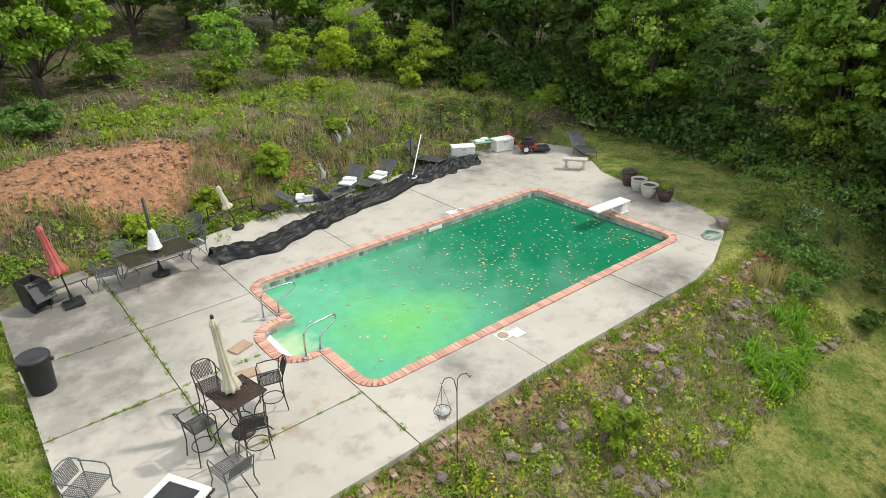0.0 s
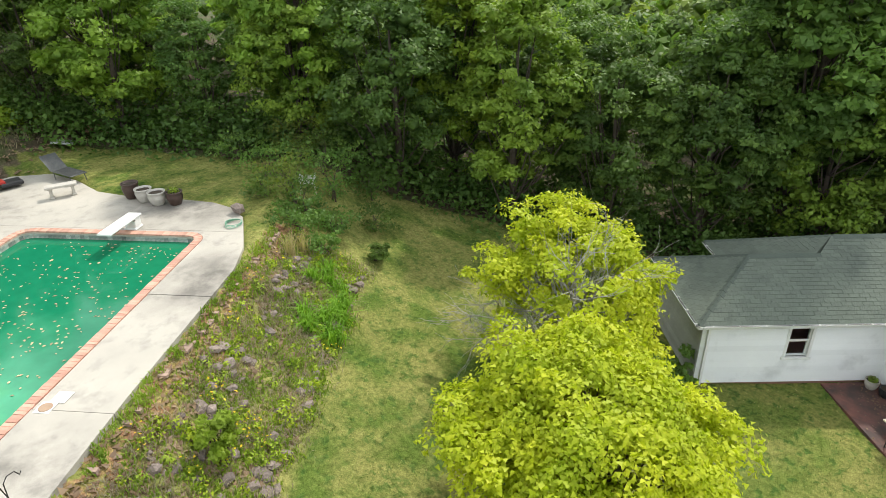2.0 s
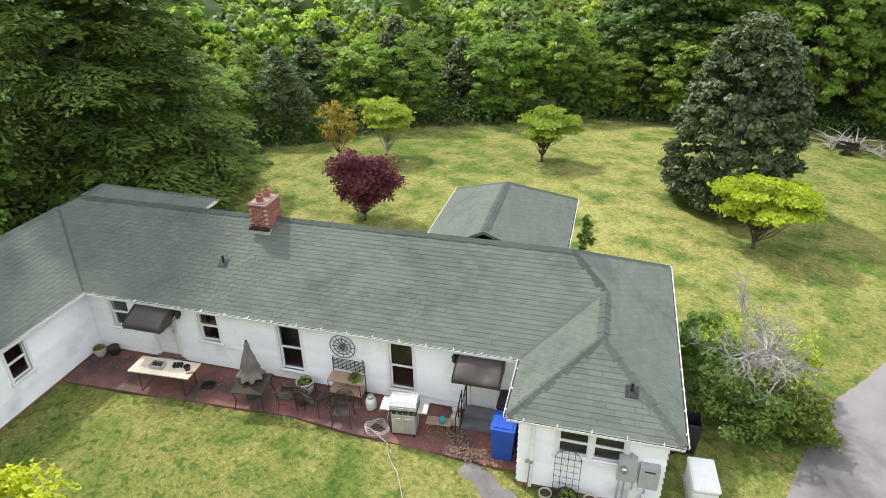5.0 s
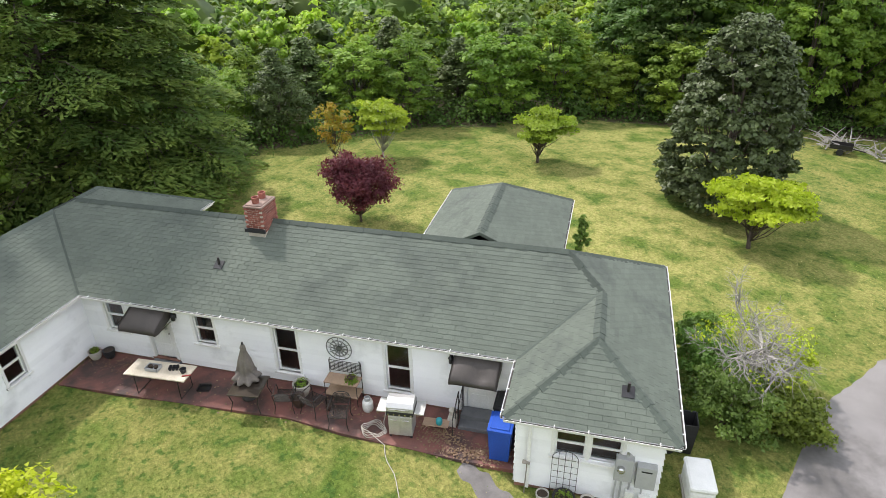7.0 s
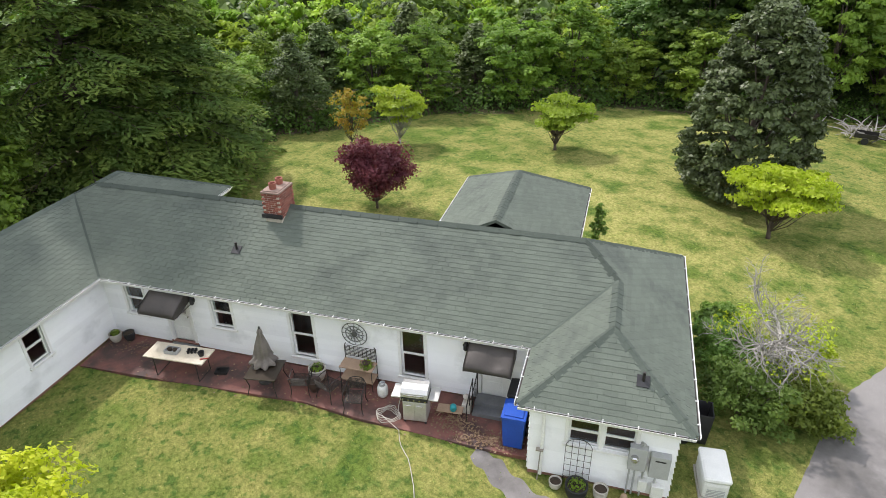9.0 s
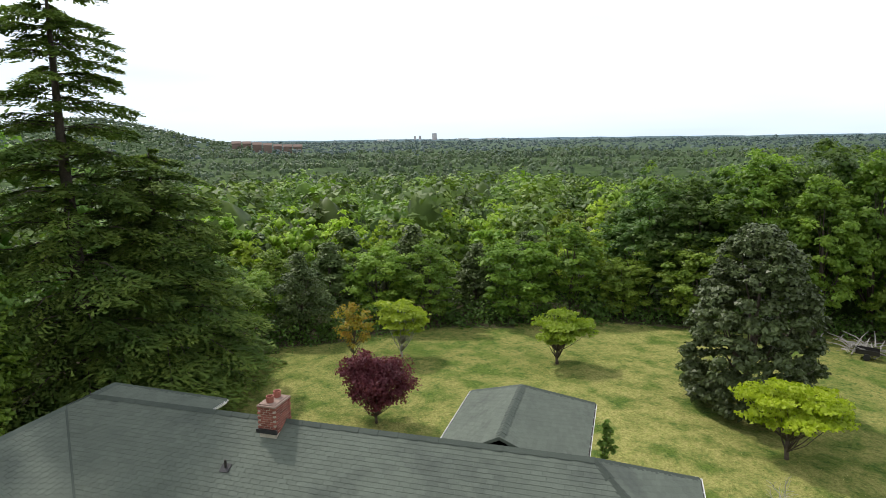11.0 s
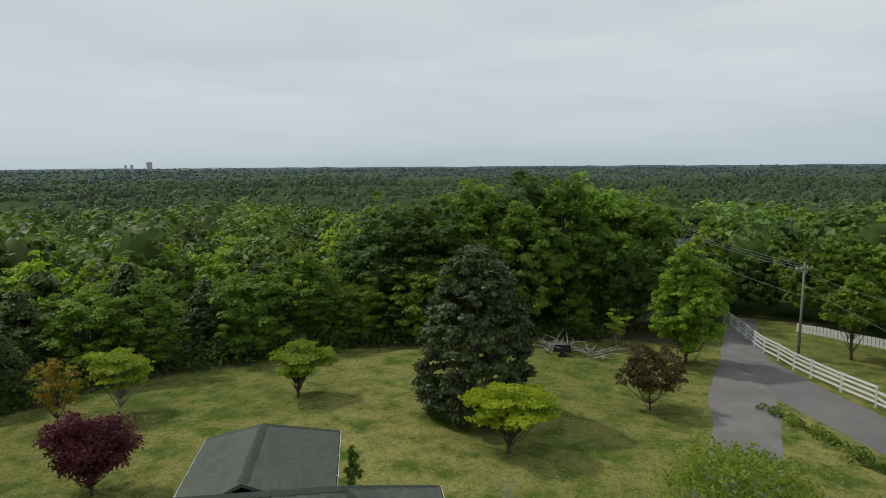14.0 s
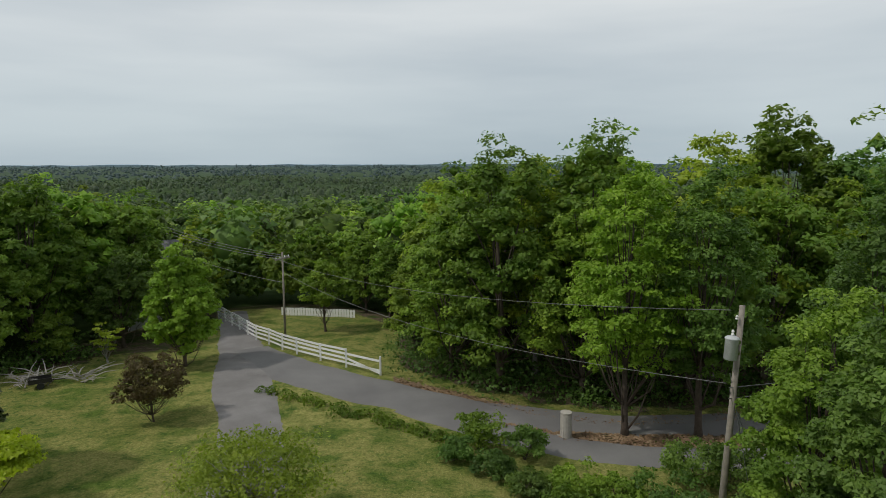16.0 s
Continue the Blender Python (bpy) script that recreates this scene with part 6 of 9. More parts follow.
def utility_pole(label, m, h, r, transformer):
    p = thing("utility_pole", label, "utility pole", m)
    part("mast", Geo().tube([(0, 0, -0.5), (0, 0, h)], [r * 1.2, r * 0.8], 12), POLE, p, smooth=True)
    if not transformer:
        part("crossarm", Geo().box((-0.9, -0.05, h - 0.55), (0.9, 0.05, h - 0.43)), POLE, p)
    for x in (-0.8, -0.3, 0.3, 0.8) if not transformer else (0.2,):
        part("insulator", Geo().lathe([(0.03, 0), (0.05, 0.03), (0.03, 0.06), (0.045, 0.1), (0.02, 0.14)], 8, pose(x, 0, h - 0.43)), WHITE, p)
    if transformer:
        t = part("transformer", Geo().lathe([(0.17, 0), (0.20, 0.02), (0.20, 0.62), (0.22, 0.64), (0.22, 0.68), (0.12, 0.74)], 16, pose(0.38, 0.05, h - 1.65)), mat("transformer_grey", (0.55, 0.57, 0.58), None, 4, 50, 0.4), p, "pale grey transformer can", smooth=True)
        part("bushing", Geo().lathe([(0.03, 0), (0.05, 0.05), (0.03, 0.1), (0.05, 0.15), (0.02, 0.2)], 8, pose(0.38, 0.05, h - 0.92)), WHITE, t)
        part("bracket", Geo().box((0.1, -0.05, h - 1.5), (0.24, 0.15, h - 1.42)).box((0.1, -0.05, h - 1.15), (0.24, 0.15, h - 1.07)), CHROME, t)
    return p


NP, FP = (-11.1, -17.25), (6.0, -50.3)
utility_pole("tall weathered utility pole with a transformer", pose(*NP, float(land(*NP)), 0, -3.5, 20), 8.54, 0.105, True)
utility_pole("far wooden utility pole with a crossarm", pose(*FP, float(land(*FP)), 0, 0, 60), 7.0, 0.085, False)


def cable(p, q, sag, r=0.02):
    g = Geo()
    p, q = Vector(p), Vector(q)
    g.tube([p.lerp(q, i / 16) + Vector((0, 0, -4 * sag * (i / 16) * (1 - i / 16))) for i in range(17)], r, 4)
    tagged(part("power_cable", g, STEEL_WIRE), "thin dark overhead power cable between poles", "cable", "overhead cables")


nz, fz = float(land(*NP)) + 8.54, float(land(*FP)) + 7.0
for dz, k in ((-0.4, -0.8), (-0.4, 0.0), (-0.4, 0.8), (-2.4, 0.1)):
    cable((FP[0] + k * 0.5, FP[1] + k * 0.87, fz + dz), (FP[0] + 20 + k * 0.5, FP[1] - 26 + k, fz + dz + 1.5), 0.6)
cable((NP[0], NP[1], nz - 2.4), (FP[0], FP[1], fz - 1.6), 1.1, 0.011)
for k in (1, 2):
    cable((NP[0] - 0.1, NP[1], nz - 2.2 - 0.35 * k), (NP[0] - 24, NP[1] - 10, nz - 3.4 - 0.5 * k), 0.5, 0.016)
    cable((NP[0] - 0.1, NP[1], nz - 1.6 - 0.5 * k), (NP[0] - 2.2 - 0.8 * k, NP[1] - 2.5, float(land(NP[0] - 3, NP[1] - 2.5)) + 0.2), 0.02, 0.012)
cable((NP[0], NP[1], nz - 0.1), (FP[0] + 0.8, FP[1], fz - 0.4), 0.9, 0.011)


def picket_fence():
    f = thing("picket_fence", "low white fence behind a patch of lawn", "fence", Matrix.Identity(4))
    (ax, ay), (bx, by) = (7.4, -60.6), (0.6, -58.0)
    n = 26
    for i in range(n + 1):
        x, y = ax + (bx - ax) * i / n, ay + (by - ay) * i / n
        part("picket", Geo().box((-0.11, -0.015, -0.1), (0.11, 0.015, 0.75), pose(x, y, float(land(x, y)), 0, 0, -21)), TRIM, f)
    for z in (0.2, 0.6):
        part("rail", Geo().beam((ax, ay, float(land(ax, ay)) + z), (bx, by, float(land(bx, by)) + z), 0.04, 0.09), TRIM, f)


picket_fence()
tree("small street tree on the far lawn", "tree", stand(2.9, -52.5), 6.2, 1.7, 2.3, "round", LEAF_MID, 0.12, 60, 60, 0.1, 14, 28)


def far_town():
    """A tall block and low roofs on the horizon."""
    a = radians(-118.2) + math.pi / 2
    for off, d, w, h, hue in ((0.0, 4000, 30, 40, PALE_STONE_FAR), (1.3, 4050, 14, 26, PALE_STONE_FAR), (1.75, 4050, 12, 22, PALE_STONE_FAR), (-2.6, 3600, 60, 14, WHITE), (-5.2, 3300, 70, 12, WHITE), (4.6, 3300, 60, 14, WHITE)):
        x, y = d * math.cos(a + radians(off)), d * math.sin(a + radians(off))
        b = thing("far_building", "pale distant building standing above the plain", "building", pose(x, y, float(land(x, y)), 0, 0, -118 + off))
        part("wall", Geo().box((-w / 2, -10, -20), (w / 2, 10, h)), hue, b)
        part("roof", Geo().box((-w / 2 - 1, -11, h), (w / 2 + 1, 11, h + 1.5)), hue, b)
    r_ = radians(-103.5) + math.pi / 2
    for k in range(7):
        d, o = 1450 + 25 * (k % 3), radians(-2.6 + k * 0.85)
        x, y = d * math.cos(r_ + o), d * math.sin(r_ + o)
        b = thing("far_building", "reddish apartment block on the distant hillside", "building", pose(x, y, float(land(x, y)), 0, 0, -103))
        part("wall", Geo().box((-9, -8, -10), (9, 8, 17)), FAR_BRICK, b)
        part("roof", Geo().add([(-10, -9, 17), (10, -9, 17), (10, 9, 17), (-10, 9, 17), (-10, 0, 22), (10, 0, 22)], [(0, 1, 5, 4), (2, 3, 4, 5), (1, 2, 5), (3, 0, 4)]), FAR_BRICK, b)


def house_in_gap():
    """A white house that shows between the trees beyond the lane."""
    a = radians(197.2) + math.pi / 2
    x, y = 78 * math.cos(a), 78 * math.sin(a)
    h = thing("far_house", "white house with a grey roof seen between trees", "house", pose(x, y, -10.5, 0, 0, 200))
    part("wall", Geo().box((-3.2, -3, -1.5), (3.2, 3, 8.2)), SIDING, h)
    part("roof", Geo().add([(-3.6, -3.4, 8.2), (3.6, -3.4, 8.2), (3.6, 3.4, 8.2), (-3.6, 3.4, 8.2), (-3.6, 0, 9.9), (3.6, 0, 9.9)], [(0, 1, 5, 4), (2, 3, 4, 5), (1, 2, 5), (3, 0, 4), (3, 2, 1, 0)]), GREY_ROOF_FAR, h)
    for sx_ in (-1, 1):
        for z in (3.6, 6.4):
            part("window", Geo().box((sx_ * 1.5 - 0.5, -3.03, z - 0.6), (sx_ * 1.5 + 0.5, 3.03, z + 0.6)), DARK, h, "dark window")


GREY_ROOF_FAR = mat("far_grey_roof", (0.20, 0.20, 0.21), (0.16, 0.16, 0.17), 0.5, 10, 0.8)
house_in_gap()
PALE_STONE_FAR = mat("far_pale_wall", (0.50, 0.47, 0.46), (0.44, 0.42, 0.41), 0.05, 2, 0.8)
FAR_BRICK = mat("far_reddish_wall", (0.20, 0.135, 0.11), (0.16, 0.12, 0.10), 0.05, 2, 0.9)
far_town()

# ---- undergrowth, grasses, rocks ----
def blade_sheet(name, roots, h, w, material, lean=0.5, seed=0):
    """Grass: one slim bent blade of two faces at every root."""
    rng = np.random.default_rng(seed)
    n = len(roots)
    a = rng.uniform(0, 2 * math.pi, n)
    side = np.stack([np.cos(a), np.sin(a), 0 * a], 1)
    bend = rng.uniform(0, 2 * math.pi, n)
    way = np.stack([np.cos(bend), np.sin(bend), 0 * bend], 1) * (rng.uniform(0.1, 1, n) * lean)[:, None]
    hh = (h * rng.uniform(0.5, 1.3, n))[:, None]
    up = np.array((0, 0, 1.0))
    mid = roots + (up * 0.6 + way * 0.35) * hh
    tip = roots + (up * (1 - 0.35 * lean) + way) * hh
    wd = side * (w * rng.uniform(0.6, 1.3, n))[:, None]
    pts = np.stack([roots - wd, roots + wd, mid + wd * 0.7, tip, mid - wd * 0.7], 1).reshape(-1, 3)
    me = bpy.data.meshes.new(name)
    me.vertices.add(5 * n)
    me.vertices.foreach_set("co", pts.astype(np.float32).ravel())
    base = np.arange(n)[:, None] * 5
    loops = (base + np.array([0, 1, 2, 4, 4, 2, 3])).astype(np.int32).ravel()
    me.loops.add(7 * n)
    me.loops.foreach_set("vertex_index", loops)
    me.polygons.add(2 * n)
    starts = (np.arange(n)[:, None] * 7 + np.array([0, 4])).astype(np.int32).ravel()
    me.polygons.foreach_set("loop_start", starts)
    me.materials.append(material)
    me.update(calc_edges=True)
    return me


def on_land(xy, lift=0.0):
    return np.column_stack([xy, land(xy[:, 0], xy[:, 1]) + lift])


def from_pool(s, b):
    s, b = np.asarray(s, float), np.asarray(b, float)
    return np.column_stack([s * PA[0] - b * PA[1], s * PA[1] + b * PA[0]])


def tufts(rng, spots, count, spread):
    """Roots gathered in tufts round the spots."""
    return (spots[:, None, :] + rng.normal(size=(len(spots), count, 2)) * spread).reshape(-1, 2)


GRASS_GREEN = leaf_mat("grass_green", (0.22, 0.31, 0.030), (0.31, 0.40, 0.055), (0.17, 0.26, 0.028), vary=False)
LAWN_BLADE = leaf_mat("lawn_blade", (0.13, 0.185, 0.035), (0.20, 0.235, 0.06), (0.10, 0.155, 0.03), vary=False)
GRASS_STRAW = leaf_mat("grass_straw", (0.50, 0.41, 0.23), (0.40, 0.33, 0.18), (0.45, 0.38, 0.2), vary=False)
GRASS_DEAD = leaf_mat("grass_grey_dead", (0.34, 0.28, 0.20), (0.42, 0.36, 0.26), (0.26, 0.22, 0.15), vary=False)
LITTER = leaf_mat("fallen_leaves", (0.25, 0.16, 0.09), (0.36, 0.26, 0.16), (0.17, 0.11, 0.07), through_light=0.1, vary=False)
FLOWER = leaf_mat("yellow_flower", (0.75, 0.52, 0.02), (0.80, 0.62, 0.04), (0.70, 0.45, 0.02), vary=False)
LILY = leaf_mat("lily_leaf", (0.17, 0.34, 0.022), (0.25, 0.43, 0.035), (0.14, 0.28, 0.02), vary=False)
rng0 = np.random.default_rng(77)


def stuff(name, me, label, category):
    return tagged(part(name, me, None), label, category, kind="stuff")


def lawn_roots(n):
    """Roots over the mown grass that the camera sees from nearest."""
    r = np.sqrt(rng0.uniform(6.5 ** 2, 36 ** 2, n) * rng0.uniform(0.25, 1, n) + 30)
    az = np.radians(rng0.uniform(-225, -22, n)) + math.pi / 2
    xy = np.column_stack([r * np.cos(az), r * np.sin(az)])
    s, b = pool_xy(xy[:, 0], xy[:, 1])
    d = np.array((xy[:, 0] - 19.62, xy[:, 1] - 1.37))
    t = radians(-135.4)
    u, w = d[0] * math.cos(t) + d[1] * math.sin(t), -d[0] * math.sin(t) + d[1] * math.cos(t)
    house_zone = (u > -5.3) & (u < 17.1) & (w > -1.5) & (w < 10.4) | (u > -5.3) & (u < 0) & (w > -5.4) & (w < 7) | (u > 13.5) & (u < 17) & (w > -2) & (w < 0)
    drive = (np.abs(xy[:, 0] - np.interp(-xy[:, 1], (10.5, 15.5, 20, 25, 31.5, 38), (2.5, 4.3, 4.8, 4.6, 5.6, 7.2))) < 2.1) & (xy[:, 1] < -9)
    road = np.abs(xy[:, 1] - np.interp(-xy[:, 0], (-4.6, 0.8, 6.2, 11.5, 20), (-40.8, -35.6, -30.6, -27, -26))) < 3.0
    keep = (b < 4.6) & ~house_zone & ~drive & ~road & open_land(xy[:, 0], xy[:, 1])
    return xy[keep]


lawn = lawn_roots(80000)
pick = rng0.uniform(size=len(lawn))
stuff("lawn_grass", blade_sheet("lawn_grass", on_land(lawn[pick < 0.62], -0.01), 0.07, 0.010, LAWN_BLADE, 0.7, 1), "short mown green lawn grass", "grass")
stuff("dry_lawn_grass", blade_sheet("dry_lawn_grass", on_land(lawn[pick > 0.84], -0.01), 0.055, 0.010, GRASS_STRAW, 0.8, 2), "dry straw-coloured lawn grass", "grass")
side_strip = from_pool(rng0.uniform(-3.2, -0.25, 240), rng0.uniform(6.5, 18.0, 240))
stuff("side_weeds", blade_sheet("side_weeds", on_land(tufts(rng0, side_strip, 34, 0.12), 0.0), 0.16, 0.018, GRASS_GREEN, 1.0, 17), "weedy green grass beside the terrace", "weeds")

# the rocky bank below the terrace, the strip at its top, and the hillside behind
bank = from_pool(rng0.uniform(-3, 17.5, 1700), rng0.uniform(4.2, 6.6, 1700))
stuff("bank_weeds", blade_sheet("bank_weeds", on_land(tufts(rng0, bank[:560], 34, 0.13), -0.02), 0.20, 0.020, GRASS_GREEN, 0.9, 4), "rank green weeds on the rocky bank", "weeds")
stuff("bank_dead_grass", blade_sheet("bank_dead_grass", on_land(tufts(rng0, bank[700:1450], 28, 0.16), -0.02), 0.22, 0.010, GRASS_DEAD, 1.1, 5), "dead grey grass on the rocky bank", "grass")
edge_line = from_pool(rng0.uniform(-0.2, 17, 120), rng0.normal(6.98, 0.10, 120))
stuff("edge_weeds", blade_sheet("edge_weeds", on_land(tufts(rng0, edge_line, 26, 0.07), 0.02), 0.15, 0.014, GRASS_GREEN, 0.9, 6), "green weeds along the terrace edge", "weeds")
hs = from_pool(rng0.uniform(-6, 25, 2600), 19.6 + np.abs(rng0.normal(0, 4.2, 2600)))
hs_s, hs_b = pool_xy(hs[:, 0], hs[:, 1])
hs = hs[(np.hypot((hs_s - 3.2) / 3.6, (hs_b - 22.0) / 1.4) > 1) & ~((hs_s > 16) & (hs_b < 20.3))]
stuff("hill_dead_grass", blade_sheet("hill_dead_grass", on_land(tufts(rng0, hs[:760], 44, 0.22), -0.03), 0.36, 0.013, GRASS_DEAD, 1.3, 7), "arching dead grass on the hillside", "grass")
stuff("hill_straw_grass", blade_sheet("hill_straw_grass", on_land(tufts(rng0, hs[800:960], 40, 0.14), -0.03), 0.50, 0.012, GRASS_STRAW, 0.8, 8), "tall straw grass on the hillside", "grass")
stuff("hill_weeds", blade_sheet("hill_weeds", on_land(tufts(rng0, hs[960:1330], 34, 0.22), -0.03), 0.30, 0.022, GRASS_GREEN, 0.9, 9), "green weeds on the hillside", "weeds")


def forbs(name, spots, per, spread, high, leaf, material, seed, label):
    """Low leafy plants: a loose dome of small leaves at every spot."""
    rng = np.random.default_rng(seed)
    d = rng.normal(size=(len(spots), per, 3)); d /= np.linalg.norm(d, axis=2, keepdims=True); d[..., 2] = np.abs(d[..., 2])
    k = rng.uniform(0.45, 1.3, (len(spots), 1, 1))
    pts = (on_land(spots)[:, None, :] + d * k * np.array((spread, spread, high)) * rng.uniform(0.5, 1.0, (len(spots), per, 1))).reshape(-1, 3)
    stuff(name, leaf_sheet(name, pts, d.reshape(-1, 3), leaf, material, 0.7, seed, 1.0, None, 3), label, "weeds")


clay_gap = lambda q: (np.hypot((q[:, 0] - 3.4) / 4.0, (q[:, 1] - 21.9) / 1.7) > 1) & ~((q[:, 0] > 15.5) & (q[:, 1] < 20.6))
fs = np.column_stack([rng0.uniform(-6, 26, 1500), 19.0 + np.abs(rng0.normal(0, 4.5, 1500))])
fs = fs[clay_gap(fs)]
forbs("hill_forbs", from_pool(fs[:430, 0], fs[:430, 1]), 46, 0.34, 0.34, 0.045, LEAF_MID, 41, "low leafy green weeds on the hillside")
forbs("hill_bright_forbs", from_pool(fs[430:640, 0], fs[430:640, 1]), 46, 0.40, 0.36, 0.050, LEAF_LIGHT, 42, "bright leafy weeds on the hillside")
forbs("hill_grey_forbs", from_pool(fs[640:820, 0], fs[640:820, 1]), 40, 0.30, 0.30, 0.040, GRASS_DEAD, 43, "dry brown weed stalks on the hillside")
band = np.column_stack([rng0.uniform(4, 15, 150), rng0.normal(25.2, 0.55, 150)])
forbs("hill_crest_forbs", from_pool(band[:, 0], band[:, 1]), 60, 0.5, 0.45, 0.055, LEAF_LIGHT, 44, "bright leafy weeds along the top of the slope")
foot = np.column_stack([rng0.uniform(-0.5, 12.5, 150), rng0.normal(19.4, 0.35, 150)])
forbs("hill_foot_forbs", from_pool(foot[:, 0], foot[:, 1]), 46, 0.30, 0.34, 0.045, LEAF_LIGHT, 45, "leafy green weeds along the foot of the slope")
forbs("bank_forbs", bank[:170], 40, 0.24, 0.24, 0.038, LEAF_LIGHT, 46, "leafy green weeds between the bank stones")
forbs("bank_yellow_forbs", bank[240:330], 36, 0.24, 0.26, 0.036, LEAF_LIME, 47, "yellowish leafy weeds between the bank stones")
forbs("upper_slope_saplings", from_pool(rng0.uniform(2, 30, 110), 28 + np.abs(rng0.normal(0, 7, 110))), 60, 0.55, 1.0, 0.075, LEAF_MID, 48, "scattered leafy saplings on the wooded slope")
flat_way = lambda n: np.repeat(np.array((0, 0, 1.6))[None], n, 0)
litter = np.concatenate([from_pool(rng0.uniform(-8, 30, 20000), 18.2 + np.abs(rng0.normal(0, 11, 20000))), from_pool(rng0.uniform(-3, 17.5, 5000), rng0.uniform(4.3, 7.1, 5000))])
l_s, l_b = pool_xy(litter[:, 0], litter[:, 1])
litter = litter[~inside(DECK, l_s, l_b)]
stuff("fallen_leaves", leaf_sheet("fallen_leaves", on_land(litter, 0.03), flat_way(len(litter)), 0.065, LITTER, 1.5, 10, 1.0, None, 3), "dry brown fallen leaves on the slopes", "leaves")
flowers = np.concatenate([tufts(rng0, hs[1500:1540], 14, 0.16), tufts(rng0, bank[:26], 8, 0.16)])
stuff("yellow_flowers", leaf_sheet("yellow_flowers", on_land(flowers, 0.28), flat_way(len(flowers)), 0.035, FLOWER, 1.5, 11), "small yellow wildflowers among the weeds", "flowers")
# weeds in the terrace joints
js = [from_pool(np.full(60, 2.28) + rng0.normal(0, 0.02, 60), rng0.uniform(9.5, 17.5, 60)), from_pool(rng0.uniform(-0.2, 4.0, 26), np.full(26, 11.59)), from_pool(rng0.uniform(-0.1, 2.3, 12), np.full(12, 14.4)),
      from_pool(rng0.uniform(2.8, 5.0, 10), np.full(10, 9.0)), from_pool(np.full(5, 5.05), rng0.uniform(7.2, 8.8, 5)), from_pool(np.full(40, -0.25), rng0.uniform(7.5, 17.5, 40))]
jr = tufts(rng0, np.concatenate(js), 16, 0.035)
stuff("joint_weeds", blade_sheet("joint_weeds", np.column_stack([jr, np.full(len(jr), -0.02)]), 0.075, 0.012, GRASS_GREEN, 1.2, 12), "green weeds growing in the slab joints", "weeds")
# low growth along the edge of the woods
ug = []
while len(ug) < 2200:
    k = int(rng0.integers(len(OPEN)))
    (ax, ay), (bx, by) = OPEN[k], OPEN[(k + 1) % len(OPEN)]
    f = rng0.uniform()
    x, y = ax + (bx - ax) * f + rng0.normal(0, 3.4), ay + (by - ay) * f + rng0.normal(0, 3.4)
    if -38 < x and not bool(open_land(x, y)) and math.hypot(bx - ax, by - ay) > rng0.uniform(0, 16) and y > -47 and not (-30 < x < -8 and y > -24) and (y > 2 or rng0.uniform() < 0.4):
        ug.append((x, y))
ug = np.array(ug)
per = 40
d3 = rng0.normal(size=(len(ug), per, 3)); d3 /= np.linalg.norm(d3, axis=2, keepdims=True); d3[..., 2] = np.abs(d3[..., 2])
sz = rng0.uniform(0.5, 1.9, (len(ug), 1, 1))
up = (on_land(ug)[:, None, :] + d3 * sz * np.array((1, 1, 1.25))).reshape(-1, 3)
stuff("wood_edge_undergrowth", leaf_sheet("wood_edge_undergrowth", up, d3.reshape(-1, 3), 0.10, LEAF_DARK, 0.6, 13, 1.0, None, 3), "leafy green undergrowth along the woods", "undergrowth")


def shrub(label, x, y, h, rad, material, leaf, seed, pads=28, per=60, name="shrub", category="shrub", sink=0.05):
    return tree(label, category, stand(x, y, seed * 37.0, 1.0, sink), h, 0.05, rad, "round", material, leaf, pads, per, 0.025, 12, seed, None, 0.5, 0.0, 3, name)


sx = lambda s, b: (s * PA[0] - b * PA[1], s * PA[1] + b * PA[0])
shrub("leafy green sapling on the rocky bank", *sx(8.7, 5.35), 1.15, 0.48, LEAF_LIGHT, 0.055, 201, 26, 70)
for i, (s, b, h, r, mt) in enumerate(((8.9, 20.7, 1.7, 0.75, LEAF_LIGHT), (6.1, 20.1, 1.1, 0.6, LEAF_LIGHT), (10.65, 27.9, 3.3, 1.7, LEAF_MID), (9.6, 27.0, 1.5, 0.9, LEAF_LIGHT), (6.2, 30.2, 1.9, 1.3, LEAF_MID), (14.6, 29.6, 2.0, 1.1, LEAF_LIGHT),
                                       (17.6, 28.6, 4.4, 2.1, LEAF_LIGHT), (19.7, 26.4, 3.6, 1.7, LEAF_LIGHT), (2.4, 25.2, 1.5, 1.1, LEAF_DARK), (0.2, 22.6, 1.2, 0.9, LEAF_MID), (-0.8, 19.8, 0.9, 0.9, LEAF_MID), (15.6, 27.6, 2.4, 1.2, LEAF_LIME), (3.9, 19.7, 0.6, 0.5, LEAF_LIGHT),
                                       (12.6, 27.0, 1.6, 0.8, LEAF_LIGHT), (21.8, 27.2, 2.6, 1.4, LEAF_MID), (13.4, 25.2, 0.9, 0.5, LEAF_LIGHT), (18.2, 25.0, 1.2, 0.6, LEAF_LIGHT), (12.2, 22.0, 0.6, 0.5, LEAF_LIGHT), (22.5, 25.0, 0.9, 0.9, LEAF_LIGHT), (24.0, 21.2, 0.9, 0.9, LEAF_LIGHT),
                                       (-1.5, 28.0, 3.0, 1.8, LEAF_DARK), (0.6, 32.0, 4.0, 2.2, LEAF_DARK), (24.5, 26.0, 3.0, 1.8, LEAF_DARK), (27.0, 24.0, 2.6, 1.7, LEAF_DARK))):
    shrub("leafy green bush on the hillside behind the pool", *sx(s, b), h, r, mt, 0.068, 210 + i, 40, 80)
